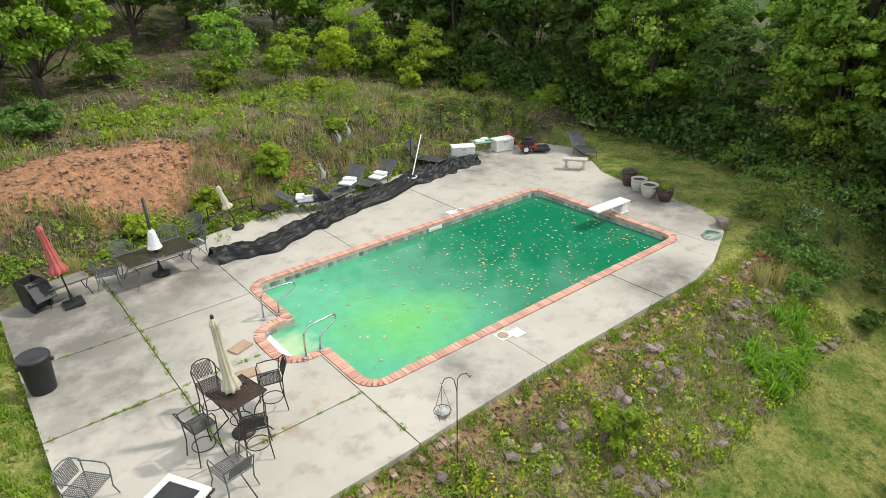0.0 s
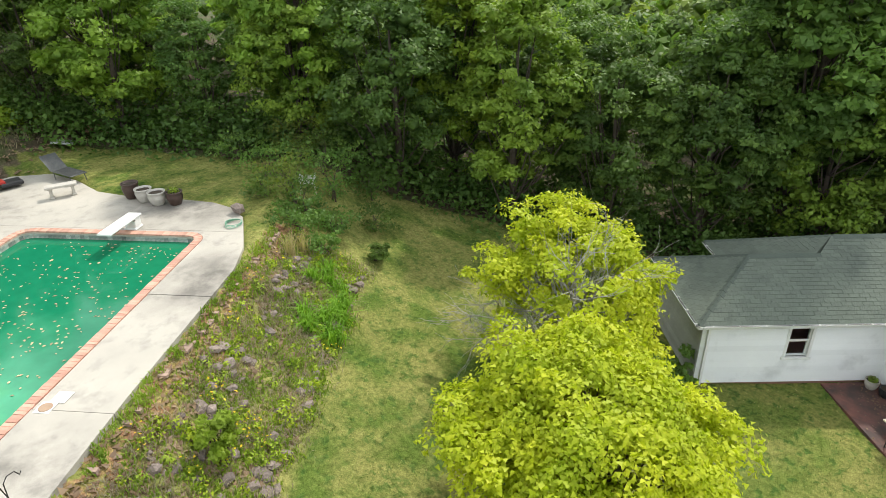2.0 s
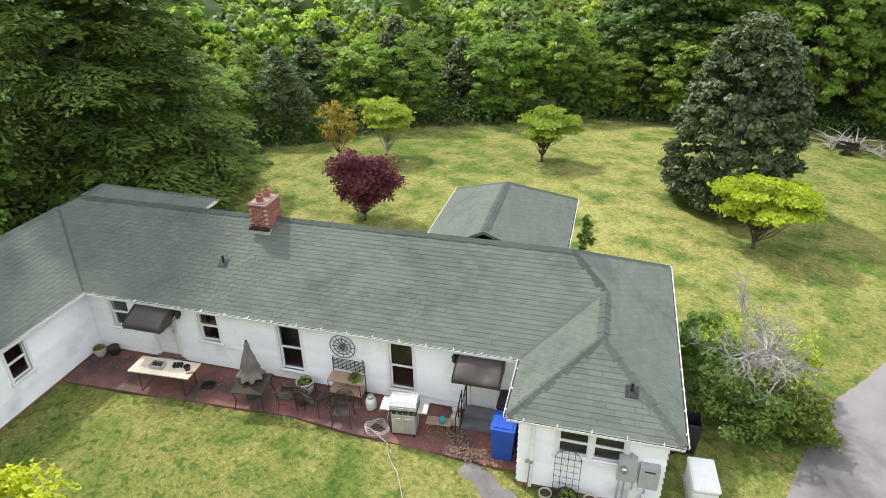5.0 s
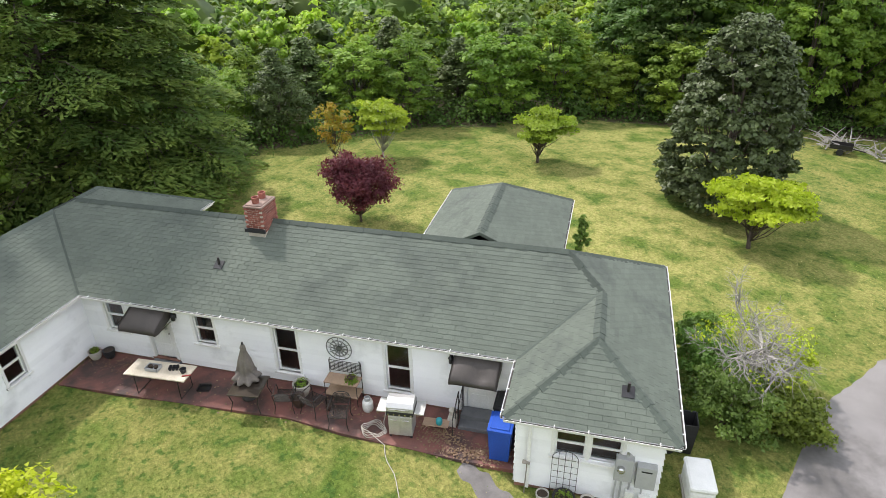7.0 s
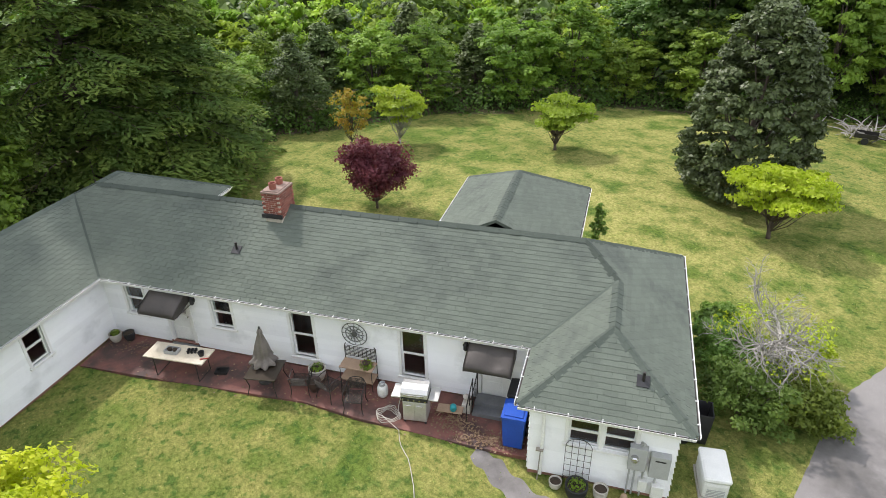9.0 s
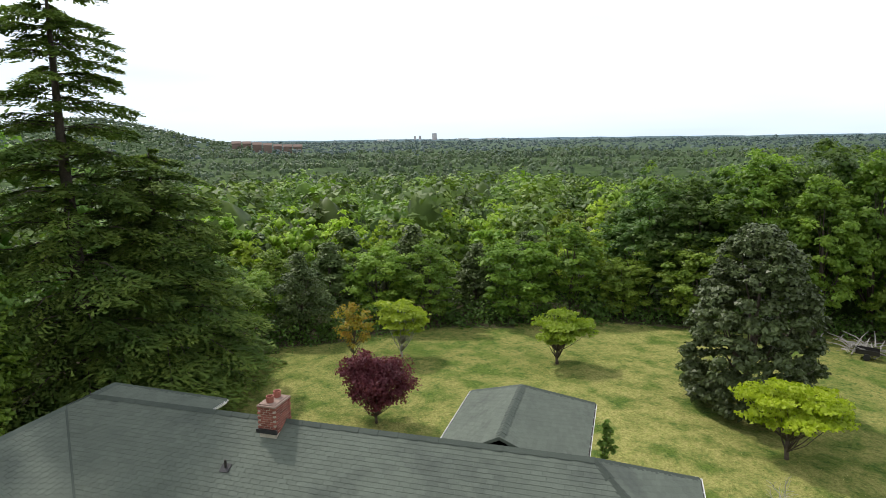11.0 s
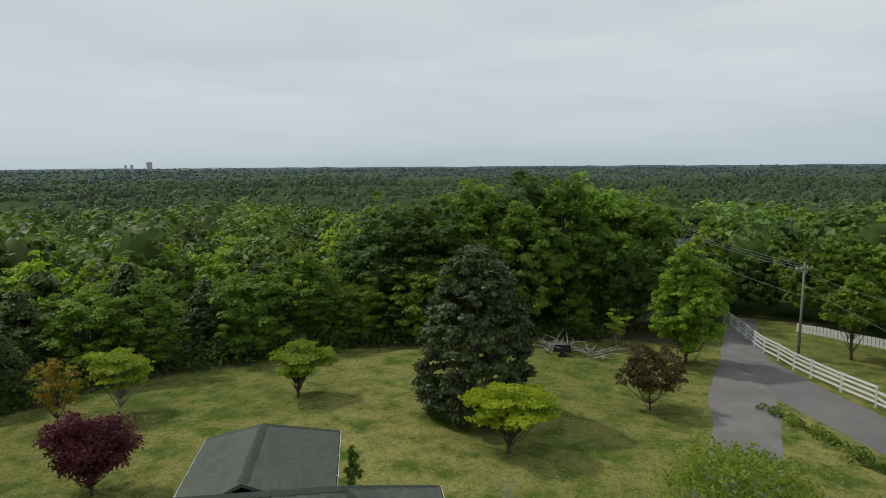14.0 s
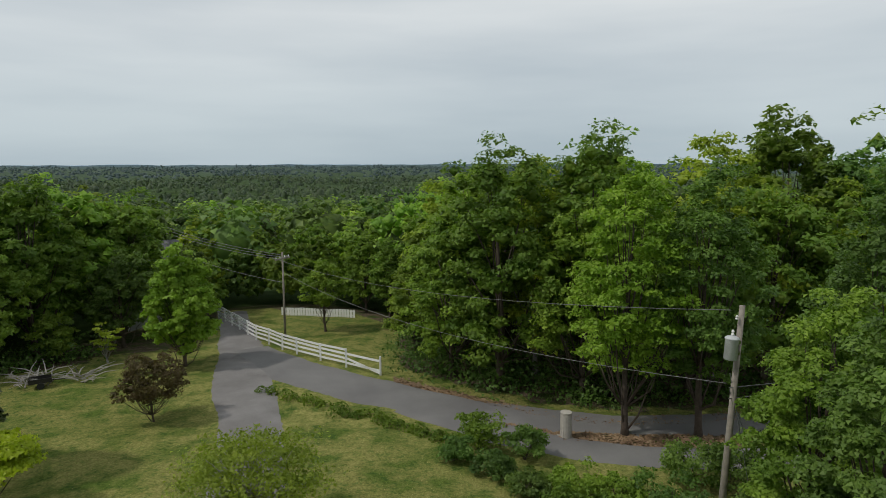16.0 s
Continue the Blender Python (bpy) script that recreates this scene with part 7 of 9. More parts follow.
for i, (s, b, h, r, mt) in enumerate(((17.8, 6.6, 0.8, 1.0, LEAF_DARK), (19.2, 7.2, 1.9, 1.4, LEAF_OLIVE), (20.6, 6.2, 2.1, 1.6, LEAF_DARK), (18.6, 5.6, 1.0, 0.9, LEAF_DARK), (20.2, 4.6, 1.1, 0.9, LEAF_DARK), (22.2, 6.8, 2.0, 1.6, LEAF_DARK),
                                       (18.2, 4.1, 0.75, 0.45, LEAF_DARK), (21.6, 8.8, 1.3, 1.3, LEAF_DARK), (23.6, 8.2, 2.2, 1.6, LEAF_OLIVE), (22.4, 5.2, 1.2, 1.1, LEAF_DARK), (19.6, 8.3, 1.0, 0.9, LEAF_DARK), (23.4, 10.6, 1.2, 1.2, LEAF_DARK), (17.2, 5.6, 0.7, 0.7, LEAF_DARK), (18.9, 6.6, 1.2, 1.0, LEAF_DARK))):
    shrub("straggly light green shrub at the end of the bank", *sx(s, b), h, r * 1.1, mt, 0.045, 240 + i, 40, 24)
# ivy patch by the far corner of the terrace
iv = from_pool(rng0.normal(18.7, 1.5, 2600), rng0.normal(21.9, 0.75, 2600))
stuff("ivy_patch", leaf_sheet("ivy_patch", on_land(iv, 0.14) + rng0.normal(0, 0.05, (2600, 3)), flat_way(2600), 0.085, LEAF_DARK, 1.2, 14), "dense dark green ivy carpet on the slope", "ivy")
shrub("dark green rounded shrub against the white wall", *(HOUSE @ Vector((-0.35, -6.1, 0))).xy, 1.25, 0.85, LEAF_DARK, 0.055, 260, 40, 80)
for i, (u, w, h, r, mt) in enumerate(((18.9, 1.4, 1.9, 1.5, LEAF_DARK), (18.7, 3.4, 1.7, 1.3, LEAF_DARK), (20.3, 3.6, 1.5, 1.2, LEAF_LIME), (20.5, 1.6, 1.3, 1.2, LEAF_OLIVE), (18.6, 5.2, 1.2, 0.9, LEAF_DARK))):
    shrub("dense green shrub beside the drive end of the house", *(HOUSE @ Vector((u, w, 0))).xy, h, r, mt, 0.05, 261 + i, 50, 120)
half_bare = tree("half-bare magnolia with pale tangled branches beside the house", "tree", stand(*(HOUSE @ Vector((19.7, 2.9, 0))).xy), 2.7, 1.2, 1.9, "layer", LEAF_LIME, 0.045, 30, 22, 0.10, 12, 269, PALE_BARK, 0.5, 0.0, 2)
rng_bare = np.random.default_rng(270)
for k in range(11):
    way = Vector((math.cos(k * 2.4), math.sin(k * 2.4), rng_bare.uniform(0.15, 0.75)))
    part("bare_branch", bough_tree(Geo(), rng_bare, Vector((0, 0, rng_bare.uniform(1.2, 2.0))), way, rng_bare.uniform(0.9, 1.4), 0.05, 3), PALE_BARK, half_bare, "pale leafless branch")
tree("narrow dark green cypress beside the annex", "tree", stand(*(HOUSE @ Vector((14.45, 9.9, 0))).xy), 2.1, 0.05, 0.38, "tall", LEAF_DARK, 0.05, 40, 60, 0.04, 6, 264)
for i, (x, y, h, r) in enumerate(((-5.4, -26.9, 2.0, 1.5), (-7.2, -25.6, 1.6, 1.2), (-4.0, -25.8, 1.1, 1.0), (-8.2, -22.0, 1.3, 1.4), (-11.2, -20.4, 1.7, 1.7), (-13.5, -18.2, 2.0, 1.8), (-9.0, -19.0, 1.2, 1.4), (-6.4, -22.4, 0.9, 1.1), (-14.5, -21.8, 2.0, 1.6),
                                   (-7.4, -20.3, 1.1, 1.2), (-9.9, -16.9, 1.5, 1.3), (-6.0, -19.4, 0.8, 0.9), (-10.6, -14.4, 1.5, 1.2), (-7.3, -17.2, 1.0, 1.1), (-5.4, -24.2, 1.0, 1.1), (-9.6, -21.3, 1.2, 1.2), (-13.2, -22.4, 2.2, 1.8), (-6.6, -14.9, 0.7, 0.8), (-11.8, -17.6, 1.6, 1.4))):
    shrub("rank green roadside bush near the lane", x, y, h, r, LEAF_DARK if i % 3 else LEAF_MID, 0.062, 270 + i, 36, 84)
vb = np.column_stack([np.interp(rng0.uniform(0, 1, 3600), (0, 0.5, 1), (-2.0, -9.0, -22)), np.zeros(3600)])
vb[:, 1] = np.interp(-vb[:, 0], (2, 9, 12, 22), (-37.6, -30.9, -29.4, -28.5)) - np.abs(rng0.normal(0, 0.55, 3600)) + 0.2
stuff("verge_litter", leaf_sheet("verge_litter", on_land(vb, 0.03), flat_way(3600), 0.10, LITTER, 1.5, 18, 1.0, None, 3), "brown fallen leaves along the lane verge", "leaves")
island = np.column_stack([rng0.uniform(-17.5, -6.5, 2600), np.zeros(2600)])
island[:, 1] = np.interp(-island[:, 0], (6.5, 9.5, 17.5), (-30.1, -28.2, -26.2)) + rng0.uniform(-0.55, 0.75, 2600) * np.interp(-island[:, 0], (6.5, 10, 17.5), (0.3, 1.0, 1.3))
stuff("island_litter", leaf_sheet("island_litter", on_land(island, 0.04), flat_way(2600), 0.10, LITTER, 1.5, 19, 1.0, None, 3), "brown fallen leaves on the strip between the lanes", "leaves")
# overgrown strip beside the lane
vs = np.linspace(0, 1, 46)
strip = np.column_stack([np.interp(vs, (0, 0.4, 1), (5.4, 0.6, -4.6)), np.interp(vs, (0, 0.4, 1), (-36.2, -32.0, -27.4))]) + rng0.normal(0, 0.22, (46, 2))
d3 = rng0.normal(size=(46, 90, 3)); d3 /= np.linalg.norm(d3, axis=2, keepdims=True); d3[..., 2] = np.abs(d3[..., 2])
stuff("verge_weeds", leaf_sheet("verge_weeds", (on_land(strip)[:, None, :] + d3 * rng0.uniform(0.25, 0.5, (46, 1, 1))).reshape(-1, 3), d3.reshape(-1, 3), 0.07, LEAF_MID, 0.6, 15), "low overgrown strip of weeds along the lane", "weeds")


def lily_clump(x, y, seed):
    rng = np.random.default_rng(seed)
    t = thing("daylily_clump", "arching bright green daylily clump on the bank", "plant", stand(x, y), "daylily clumps")
    roots = np.column_stack([rng.normal(0, 0.10, (70, 2)), np.zeros(70)])
    part("leaves", blade_sheet("leaves", roots, 0.62, 0.022, LILY, 1.25, seed), None, t)


for i in range(16):
    s, b = 13.2 + rng0.uniform(0, 3.2), 4.3 + rng0.uniform(0, 1.5) 
    lily_clump(*sx(s, b), 300 + i)
for i, (s, b) in enumerate(((16.2, 6.3), (16.7, 6.1), (7.9, 19.7), (8.3, 19.9), (11.6, 20.2), (12.0, 20.5), (1.8, 18.7))):
    t = thing("plume_grass", "clump of dry straw-coloured plume grass", "grass", stand(*sx(s, b)), "plume grasses")
    part("blades", blade_sheet("blades", np.column_stack([np.random.default_rng(i).normal(0, 0.08, (90, 2)), np.zeros(90)]), 0.85, 0.010, GRASS_STRAW, 0.45, 320 + i), None, t)


def stone_mesh(seed):
    rng = np.random.default_rng(seed)
    bm = bmesh.new()
    bmesh.ops.create_icosphere(bm, subdivisions=1, radius=1.0)
    for v in bm.verts:
        v.co *= rng.uniform(0.72, 1.15)
        v.co.z *= 0.62
    me = bpy.data.meshes.new("stone")
    bm.to_mesh(me)
    bm.free()
    me.materials.append(ROCK)
    return me


def rock_bank():
    t = thing("rock_edging", "rough brown stones set into the bank below the terrace", "rocks", Matrix.Identity(4))
    kinds = [stone_mesh(400 + i) for i in range(7)]
    for i in range(300):
        s = random.uniform(-1.5, 17.5)
        row = random.random()
        b = random.gauss(5.95, 0.22) if row < 0.5 else random.gauss(4.55, 0.14) if row < 0.85 else random.uniform(4.4, 6.6)
        x, y = sx(s, b)
        k = random.uniform(0.05, 0.17)
        part("stone", random.choice(kinds), None, t, m=pose(x, y, float(land(x, y)) + k * 0.15, random.uniform(-25, 25), random.uniform(-25, 25), random.uniform(0, 360)) @ Matrix.Diagonal((k * 1.3, k, k, 1)))
    kinds = [me.copy() for me in kinds]
    for me in kinds:
        me.materials[0] = CLAY_ROCK
    t = thing("hillside_rocks", "small stones lying on the red clay slope", "rocks", Matrix.Identity(4))
    for i in range(230):
        x, y = sx(random.gauss(3.4, 2.8), random.gauss(21.9, 1.3))
        k = random.uniform(0.02, 0.10)
        part("stone", random.choice(kinds), None, t, m=pose(x, y, float(land(x, y)) + k * 0.2, 0, 0, random.uniform(0, 360)) @ Matrix.Diagonal((k * 1.3, k, k, 1)))
    # brick edging along the foot of the slab
    e = thing("brick_edging", "weathered red brick edging along the terrace", "edging", POOL)
    bm_ = Geo().box((-0.10, -0.05, -0.035), (0.10, 0.05, 0.035)).mesh("brick", FOUNDATION_PALE)
    for i in range(140):
        s = 1.0 + i * 0.115
        if random.random() < 0.25:
            x, y = sx(s, 6.93)
            part("brick", bm_, None, e, m=pose(s, 6.93 + random.uniform(-0.02, 0.02), float(land(x, y)) + 0.005, random.uniform(-4, 4), 0, 90 + random.uniform(-6, 6)))


CLAY_ROCK = mat("clay_stone", (0.36, 0.22, 0.145), (0.25, 0.155, 0.11), 3, 25, 0.9, bump=0.5, vary=0.25)
FOUNDATION_PALE = mat("weathered_edging_brick", (0.34, 0.235, 0.18), (0.27, 0.20, 0.16), 5, 40, 0.9, vary=0.2)
rock_bank()
# leaves afloat on the pool
fl = np.column_stack([rng0.uniform(WX0 + 0.3, WX1 - 0.2, 900), rng0.uniform(WY0 + 0.15, WY1 - 0.15, 900), np.full(900, LEVEL + 0.006)])
fl = fl[rng0.uniform(size=900) < 0.15 + 0.85 * smooth01(7.0, 11.5, fl[:, 0]) * (0.35 + 0.65 * np.exp(-((fl[:, 1] - 11.5) / 1.6) ** 2))]
leafy = leaf_sheet("floating_leaves", fl, flat_way(len(fl)) * 40, 0.042, mat("floating_leaf", (0.52, 0.44, 0.28), (0.36, 0.27, 0.14), 8, 40, 0.7, vary=0.4), 30, 16)
tagged(part("floating_leaves", leafy, None, m=POOL), "pale fallen leaves floating on the pool water", "leaves", kind="stuff")

# ---- things on the terrace ----
CREAM = mat("cream_canvas", (0.62, 0.57, 0.43), (0.52, 0.47, 0.35), 5, 60, 0.9)
RED_CLOTH = mat("faded_red_canvas", (0.42, 0.075, 0.075), (0.50, 0.16, 0.14), 4, 60, 0.9)
GREY_CLOTH = mat("taupe_canvas", (0.23, 0.205, 0.185), (0.17, 0.15, 0.135), 5, 60, 0.9)
WHITE_CLOTH = mat("white_cloth", (0.78, 0.78, 0.78), (0.66, 0.66, 0.68), 6, 60, 0.9)
TARP = mat("black_tarpaulin", (0.008, 0.008, 0.009), (0.014, 0.0145, 0.015), 2, 30, 0.5, bump=0.1, spec=0.25)
STEEL_GREY = mat("grey_metal_mesh", (0.16, 0.165, 0.165), (0.11, 0.115, 0.115), 6, 80, 0.55, metal=0.5)
TERRACOTTA = mat("dark_glazed_pot", (0.085, 0.05, 0.04), (0.05, 0.035, 0.03), 5, 40, 0.45)
PALE_STONE = mat("pale_cast_stone", (0.50, 0.47, 0.42), (0.40, 0.375, 0.33), 5, 40, 0.85)
SOIL = mat("potting_soil", (0.07, 0.05, 0.035), (0.045, 0.035, 0.025), 20, 80, 0.95, bump=0.6)
BLUE = mat("blue_plastic", (0.012, 0.065, 0.36), (0.016, 0.08, 0.42), 3, 40, 0.4)
TEAL = mat("teal_plastic", (0.03, 0.32, 0.36), None, 4, 40, 0.5)
GREEN_PLASTIC = mat("faded_green_plastic", (0.20, 0.40, 0.28), (0.16, 0.34, 0.24), 4, 40, 0.5)
RED_PAINT = mat("red_machine_paint", (0.40, 0.03, 0.025), (0.32, 0.025, 0.02), 5, 50, 0.35)
SMOKED = mat("smoked_glass", (0.055, 0.045, 0.035), (0.035, 0.028, 0.022), 2, 30, 0.12, bump=0.0, spec=0.6)
GREY_BOX = mat("grey_painted_metal", (0.42, 0.43, 0.43), (0.36, 0.37, 0.37), 5, 50, 0.45)
TAN_TILE = mat("tan_paver", (0.40, 0.28, 0.19), (0.33, 0.23, 0.16), 5, 60, 0.85)


def at_pool(s, b, turn=0.0, z=0.0):
    return POOL @ pose(s, b, z, 0, 0, turn)


def lattice(x0, y0, x1, y1, z, n, m=None, r=0.004):
    """A panel of crossing wires."""
    g = Geo()
    for i in range(n + 1):
        f = i / n
        x, y = x0 + (x1 - x0) * f, y0 + (y1 - y0) * f
        g.box((x - r, y0, z - r), (x + r, y1, z + r), m).box((x0, y - r, z - r), (x1, y + r, z + r), m)
    return g


def iron_chair(m, seat_z=0.44, bar=False, material=IRON, group="patio chairs", label="dark wrought-iron patio chair with a mesh seat", w=0.5):
    c = thing("patio_chair", label, "chair", m, group)
    h = w / 2
    back = seat_z + 0.46
    part("seat_frame", Geo().tube([(-h, -h, seat_z), (h, -h, seat_z), (h, h, seat_z), (-h, h, seat_z), (-h, -h, seat_z)], 0.012, 6), material, c)
    part("seat", lattice(-h, -h, h, h, seat_z - 0.005, 13, None, 0.0045), material, c)
    tilt = pose(0, h, seat_z, -20)
    part("backrest_frame", Geo().tube([tilt @ Vector(p) for p in ((-h, 0, 0), (-h * 1.12, -0.05, 0.24), (-h * 0.75, 0.0, 0.36), (-h * 0.3, 0, 0.40), (h * 0.3, 0, 0.40), (h * 0.75, 0, 0.36), (h * 1.12, -0.05, 0.24), (h, 0, 0))], 0.012, 6), material, c)
    part("backrest", lattice(-h * 0.8, 0.07, h * 0.8, 0.35, 0, 12, tilt @ pose(0, 0, 0, 90), 0.0045), material, c)
    for sx_ in (-1, 1):
        x = sx_ * h
        part("arm", Geo().tube([(x, h + 0.05, seat_z + 0.24), (x * 1.06, 0, seat_z + 0.25), (x * 1.06, -h * 0.8, seat_z + 0.24), (x * 1.05, -h, seat_z + 0.14), (x, -h, seat_z)], 0.012, 6), material, c)
        for sy in (-1, 1):
            y = sy * h
            part("leg", Geo().tube([(x, y, seat_z), (x * 0.96, y * 0.96, seat_z * 0.5), (x * 1.12, y * 1.15, 0.012)], 0.012, 6), material, c)
    if bar:
        part("foot_ring", Geo().tube([(h * 0.98 * math.cos(a * math.pi / 8), h * 0.98 * math.sin(a * math.pi / 8), 0.24) for a in range(17)], 0.010, 6), material, c)
    return c


def closed_umbrella(label, m, h, canopy_z, r, cloth, base=None, folds=8, name="patio_umbrella", lean=0.0):
    u = thing(name, label, "umbrella", m @ pose(0, 0, 0, lean * 0.4, lean))
    part("pole", Geo().tube([(0, 0, 0.02), (0, 0, h)], 0.021, 10), IRON, u, smooth=True)
    g = Geo()
    prof = [(0.03, h), (0.06, h - 0.06), (0.075, h - 0.15), (0.06, h - 0.17), (0.55 * r, h - (h - canopy_z) * 0.45), (0.75 * r, canopy_z + (h - canopy_z) * 0.28), (0.62 * r, canopy_z + (h - canopy_z) * 0.22), (1.15 * r, canopy_z + 0.10), (1.25 * r, canopy_z + 0.02), (1.1 * r, canopy_z)]
    n = folds * 4
    for rr, z in prof:
        for j in range(n):
            a = 2 * math.pi * j / n
            k = rr * (1 + 0.20 * math.cos(folds * a + z * 1.5))
            g.v.append((k * math.cos(a), k * math.sin(a), z))
    for i in range(len(prof) - 1):
        for j in range(n):
            g.f.append((i * n + j, (i + 1) * n + j, (i + 1) * n + (j + 1) % n, i * n + (j + 1) % n))
    part("canopy", g, cloth, u, smooth=True)
    part("finial", Geo().lathe([(0.02, h), (0.035, h + 0.02), (0.03, h + 0.06), (0.01, h + 0.08)], 10), BLACK, u)
    if base == "square":
        part("base", Geo().box((-0.24, -0.24, 0), (0.24, 0.24, 0.10)).lathe([(0.05, 0.1), (0.045, 0.32)], 10), BLACK, u, "square black ballast base", bevel=0.03)
    elif base == "round":
        part("base", Geo().lathe([(0.22, 0), (0.22, 0.04), (0.1, 0.08), (0.04, 0.1), (0.035, 0.3)], 18), IRON, u, "round dark iron base", smooth=True)
    return u


def bar_table():
    t = thing("bar_table", "square dark wrought-iron bar-height patio table", "table", at_pool(2.75, 9.45, 12))
    part("table_frame", Geo().tube([(-0.38, -0.38, 0.92), (0.38, -0.38, 0.92), (0.38, 0.38, 0.92), (-0.38, 0.38, 0.92), (-0.38, -0.38, 0.92)], 0.014, 6), IRON, t)
    part("tabletop", lattice(-0.38, -0.38, 0.38, 0.38, 0.915, 22, None, 0.0075), RUST, t, "rusted brown mesh tabletop")
    for x in (-1, 1):
        for y in (-1, 1):
            part("leg", Geo().tube([(x * 0.36, y * 0.36, 0.92), (x * 0.2, y * 0.2, 0.55), (x * 0.16, y * 0.16, 0.35), (x * 0.38, y * 0.38, 0.012)], 0.013, 6), IRON, t)
    part("foot_ring", Geo().tube([(0.2 * math.cos(a * math.pi / 8), 0.2 * math.sin(a * math.pi / 8), 0.33) for a in range(17)], 0.010, 6), IRON, t)
    a = thing("ashtray", "small round dark ashtray on the bar table", "ashtray", at_pool(2.98, 9.62, 0, 0.925))
    part("bowl", Geo().lathe([(0.05, 0), (0.065, 0.03), (0.055, 0.03), (0.04, 0.008)], 14), BLACK, a, smooth=True)


RUST = mat("rusted_mesh", (0.10, 0.062, 0.045), (0.065, 0.045, 0.038), 8, 60, 0.7, metal=0.2)
bar_table()
closed_umbrella("cream closed patio umbrella through the bar table", at_pool(2.75, 9.45), 2.5, 1.02, 0.125, CREAM, "round", lean=-3)
for s, b, a in ((3.5, 9.75, -105), (2.55, 10.3, 0), (2.0, 9.35, 100), (2.75, 8.75, 160)):
    iron_chair(at_pool(s, b, a), 0.70, True, IRON, "bar chairs", "dark wrought-iron bar chair with mesh seat and foot ring", 0.41)
iron_chair(at_pool(2.1, 8.3, 190), 0.42, False, STEEL_GREY, "patio chairs", "grey metal mesh patio armchair")
iron_chair(at_pool(0.18, 9.45, 40), 0.42, False, STEEL_GREY, "patio chairs", "grey metal mesh patio armchair")


def dining_set():
    t = thing("dining_table", "long smoked-glass patio dining table with a metal frame", "table", at_pool(3.62, 17.05, 6))
    part("tabletop", Geo().box((-0.92, -0.52, 0.69), (0.92, 0.52, 0.70)), SMOKED, t, "dark smoked glass top")
    part("rim", Geo().tube([(-0.93, -0.53, 0.695), (0.93, -0.53, 0.695), (0.93, 0.53, 0.695), (-0.93, 0.53, 0.695), (-0.93, -0.53, 0.695)], 0.018, 6), STEEL_GREY, t)
    for x in (-1, 1):
        for y in (-1, 1):
            part("leg", Geo().tube([(x * 0.8, y * 0.46, 0.68), (x * 0.66, y * 0.36, 0.4), (x * 0.84, y * 0.5, 0.012)], 0.016, 6), STEEL_GREY, t)
    part("stretcher", Geo().beam((-0.7, 0, 0.38), (0.7, 0, 0.38), 0.02, 0.02), STEEL_GREY, t)
    u = thing("umbrella_pole", "bare umbrella pole with a white cloth tied round it", "umbrella", at_pool(3.62, 17.1))
    part("pole", Geo().tube([(0, 0, 0), (-0.02, 0, 2.25)], [0.03, 0.045], 10), IRON, u, "dark closed canopy wrapped round the pole", smooth=True)
    part("base", Geo().lathe([(0.24, 0), (0.24, 0.05), (0.08, 0.1), (0.04, 0.3)], 18), IRON, u, smooth=True)
    part("cloth", Geo().lathe([(0.05, 1.36), (0.10, 1.28), (0.13, 1.08), (0.17, 0.9), (0.20, 0.82), (0.12, 0.80)], 11), WHITE_CLOTH, u, "white cloth gathered round the pole")
    for s, b, a in ((2.35, 17.3, 75), (3.0, 18.05, 10), (4.75, 17.55, -80), (4.3, 18.3, -20), (5.2, 18.7, -30)):
        iron_chair(at_pool(s, b, a), 0.42, False, STEEL_GREY, "patio chairs", "grey metal mesh patio armchair")


dining_set()
closed_umbrella("faded red closed patio umbrella on a square base", at_pool(1.38, 16.85), 2.25, 0.95, 0.16, RED_CLOTH, "square", lean=-6)


def low_table(label, m, lx, ly, h, top_mat, leg_mat, name="side_table"):
    t = thing(name, label, "table", m)
    part("tabletop", Geo().box((-lx / 2, -ly / 2, h - 0.03), (lx / 2, ly / 2, h)), top_mat, t, bevel=0.008)
    for x in (-1, 1):
        for y in (-1, 1):
            part("leg", Geo().tube([(x * (lx / 2 - 0.04), y * (ly / 2 - 0.04), h - 0.03), (x * (lx / 2 - 0.1), y * (ly / 2 - 0.08), h * 0.5), (x * (lx / 2 - 0.02), y * (ly / 2 - 0.02), 0.01)], 0.013, 6), leg_mat, t)
    return t


low_table("grey slab-topped iron side table", at_pool(1.35, 17.3, 8), 1.05, 0.5, 0.52, mat("grey_slate_top", (0.22, 0.20, 0.185), (0.16, 0.15, 0.14), 5, 50, 0.6), IRON)
low_table("small dark iron table at the edge of the weeds", at_pool(7.75, 18.85, 20), 0.55, 0.55, 0.4, IRON, IRON)


def round_bin(m):
    b = thing("trash_can", "round black plastic trash can with a flat lid", "trash can", m)
    part("body", Geo().lathe([(0.24, 0), (0.25, 0.02), (0.29, 0.74), (0.30, 0.75), (0.30, 0.78)], 24), BLACK, b, smooth=True)
    part("lid", Geo().lathe([(0.315, 0.765), (0.32, 0.80), (0.30, 0.835), (0.22, 0.84), (0.20, 0.825), (0.02, 0.83)], 24), BLACK, b, "worn black lid", smooth=True)
    for a in (0, 180):
        part("handle", Geo().box((0.28, -0.06, 0.62), (0.345, 0.06, 0.66), pose(0, 0, 0, 0, 0, a)), BLACK, b)


round_bin(at_pool(0.12, 13.4))


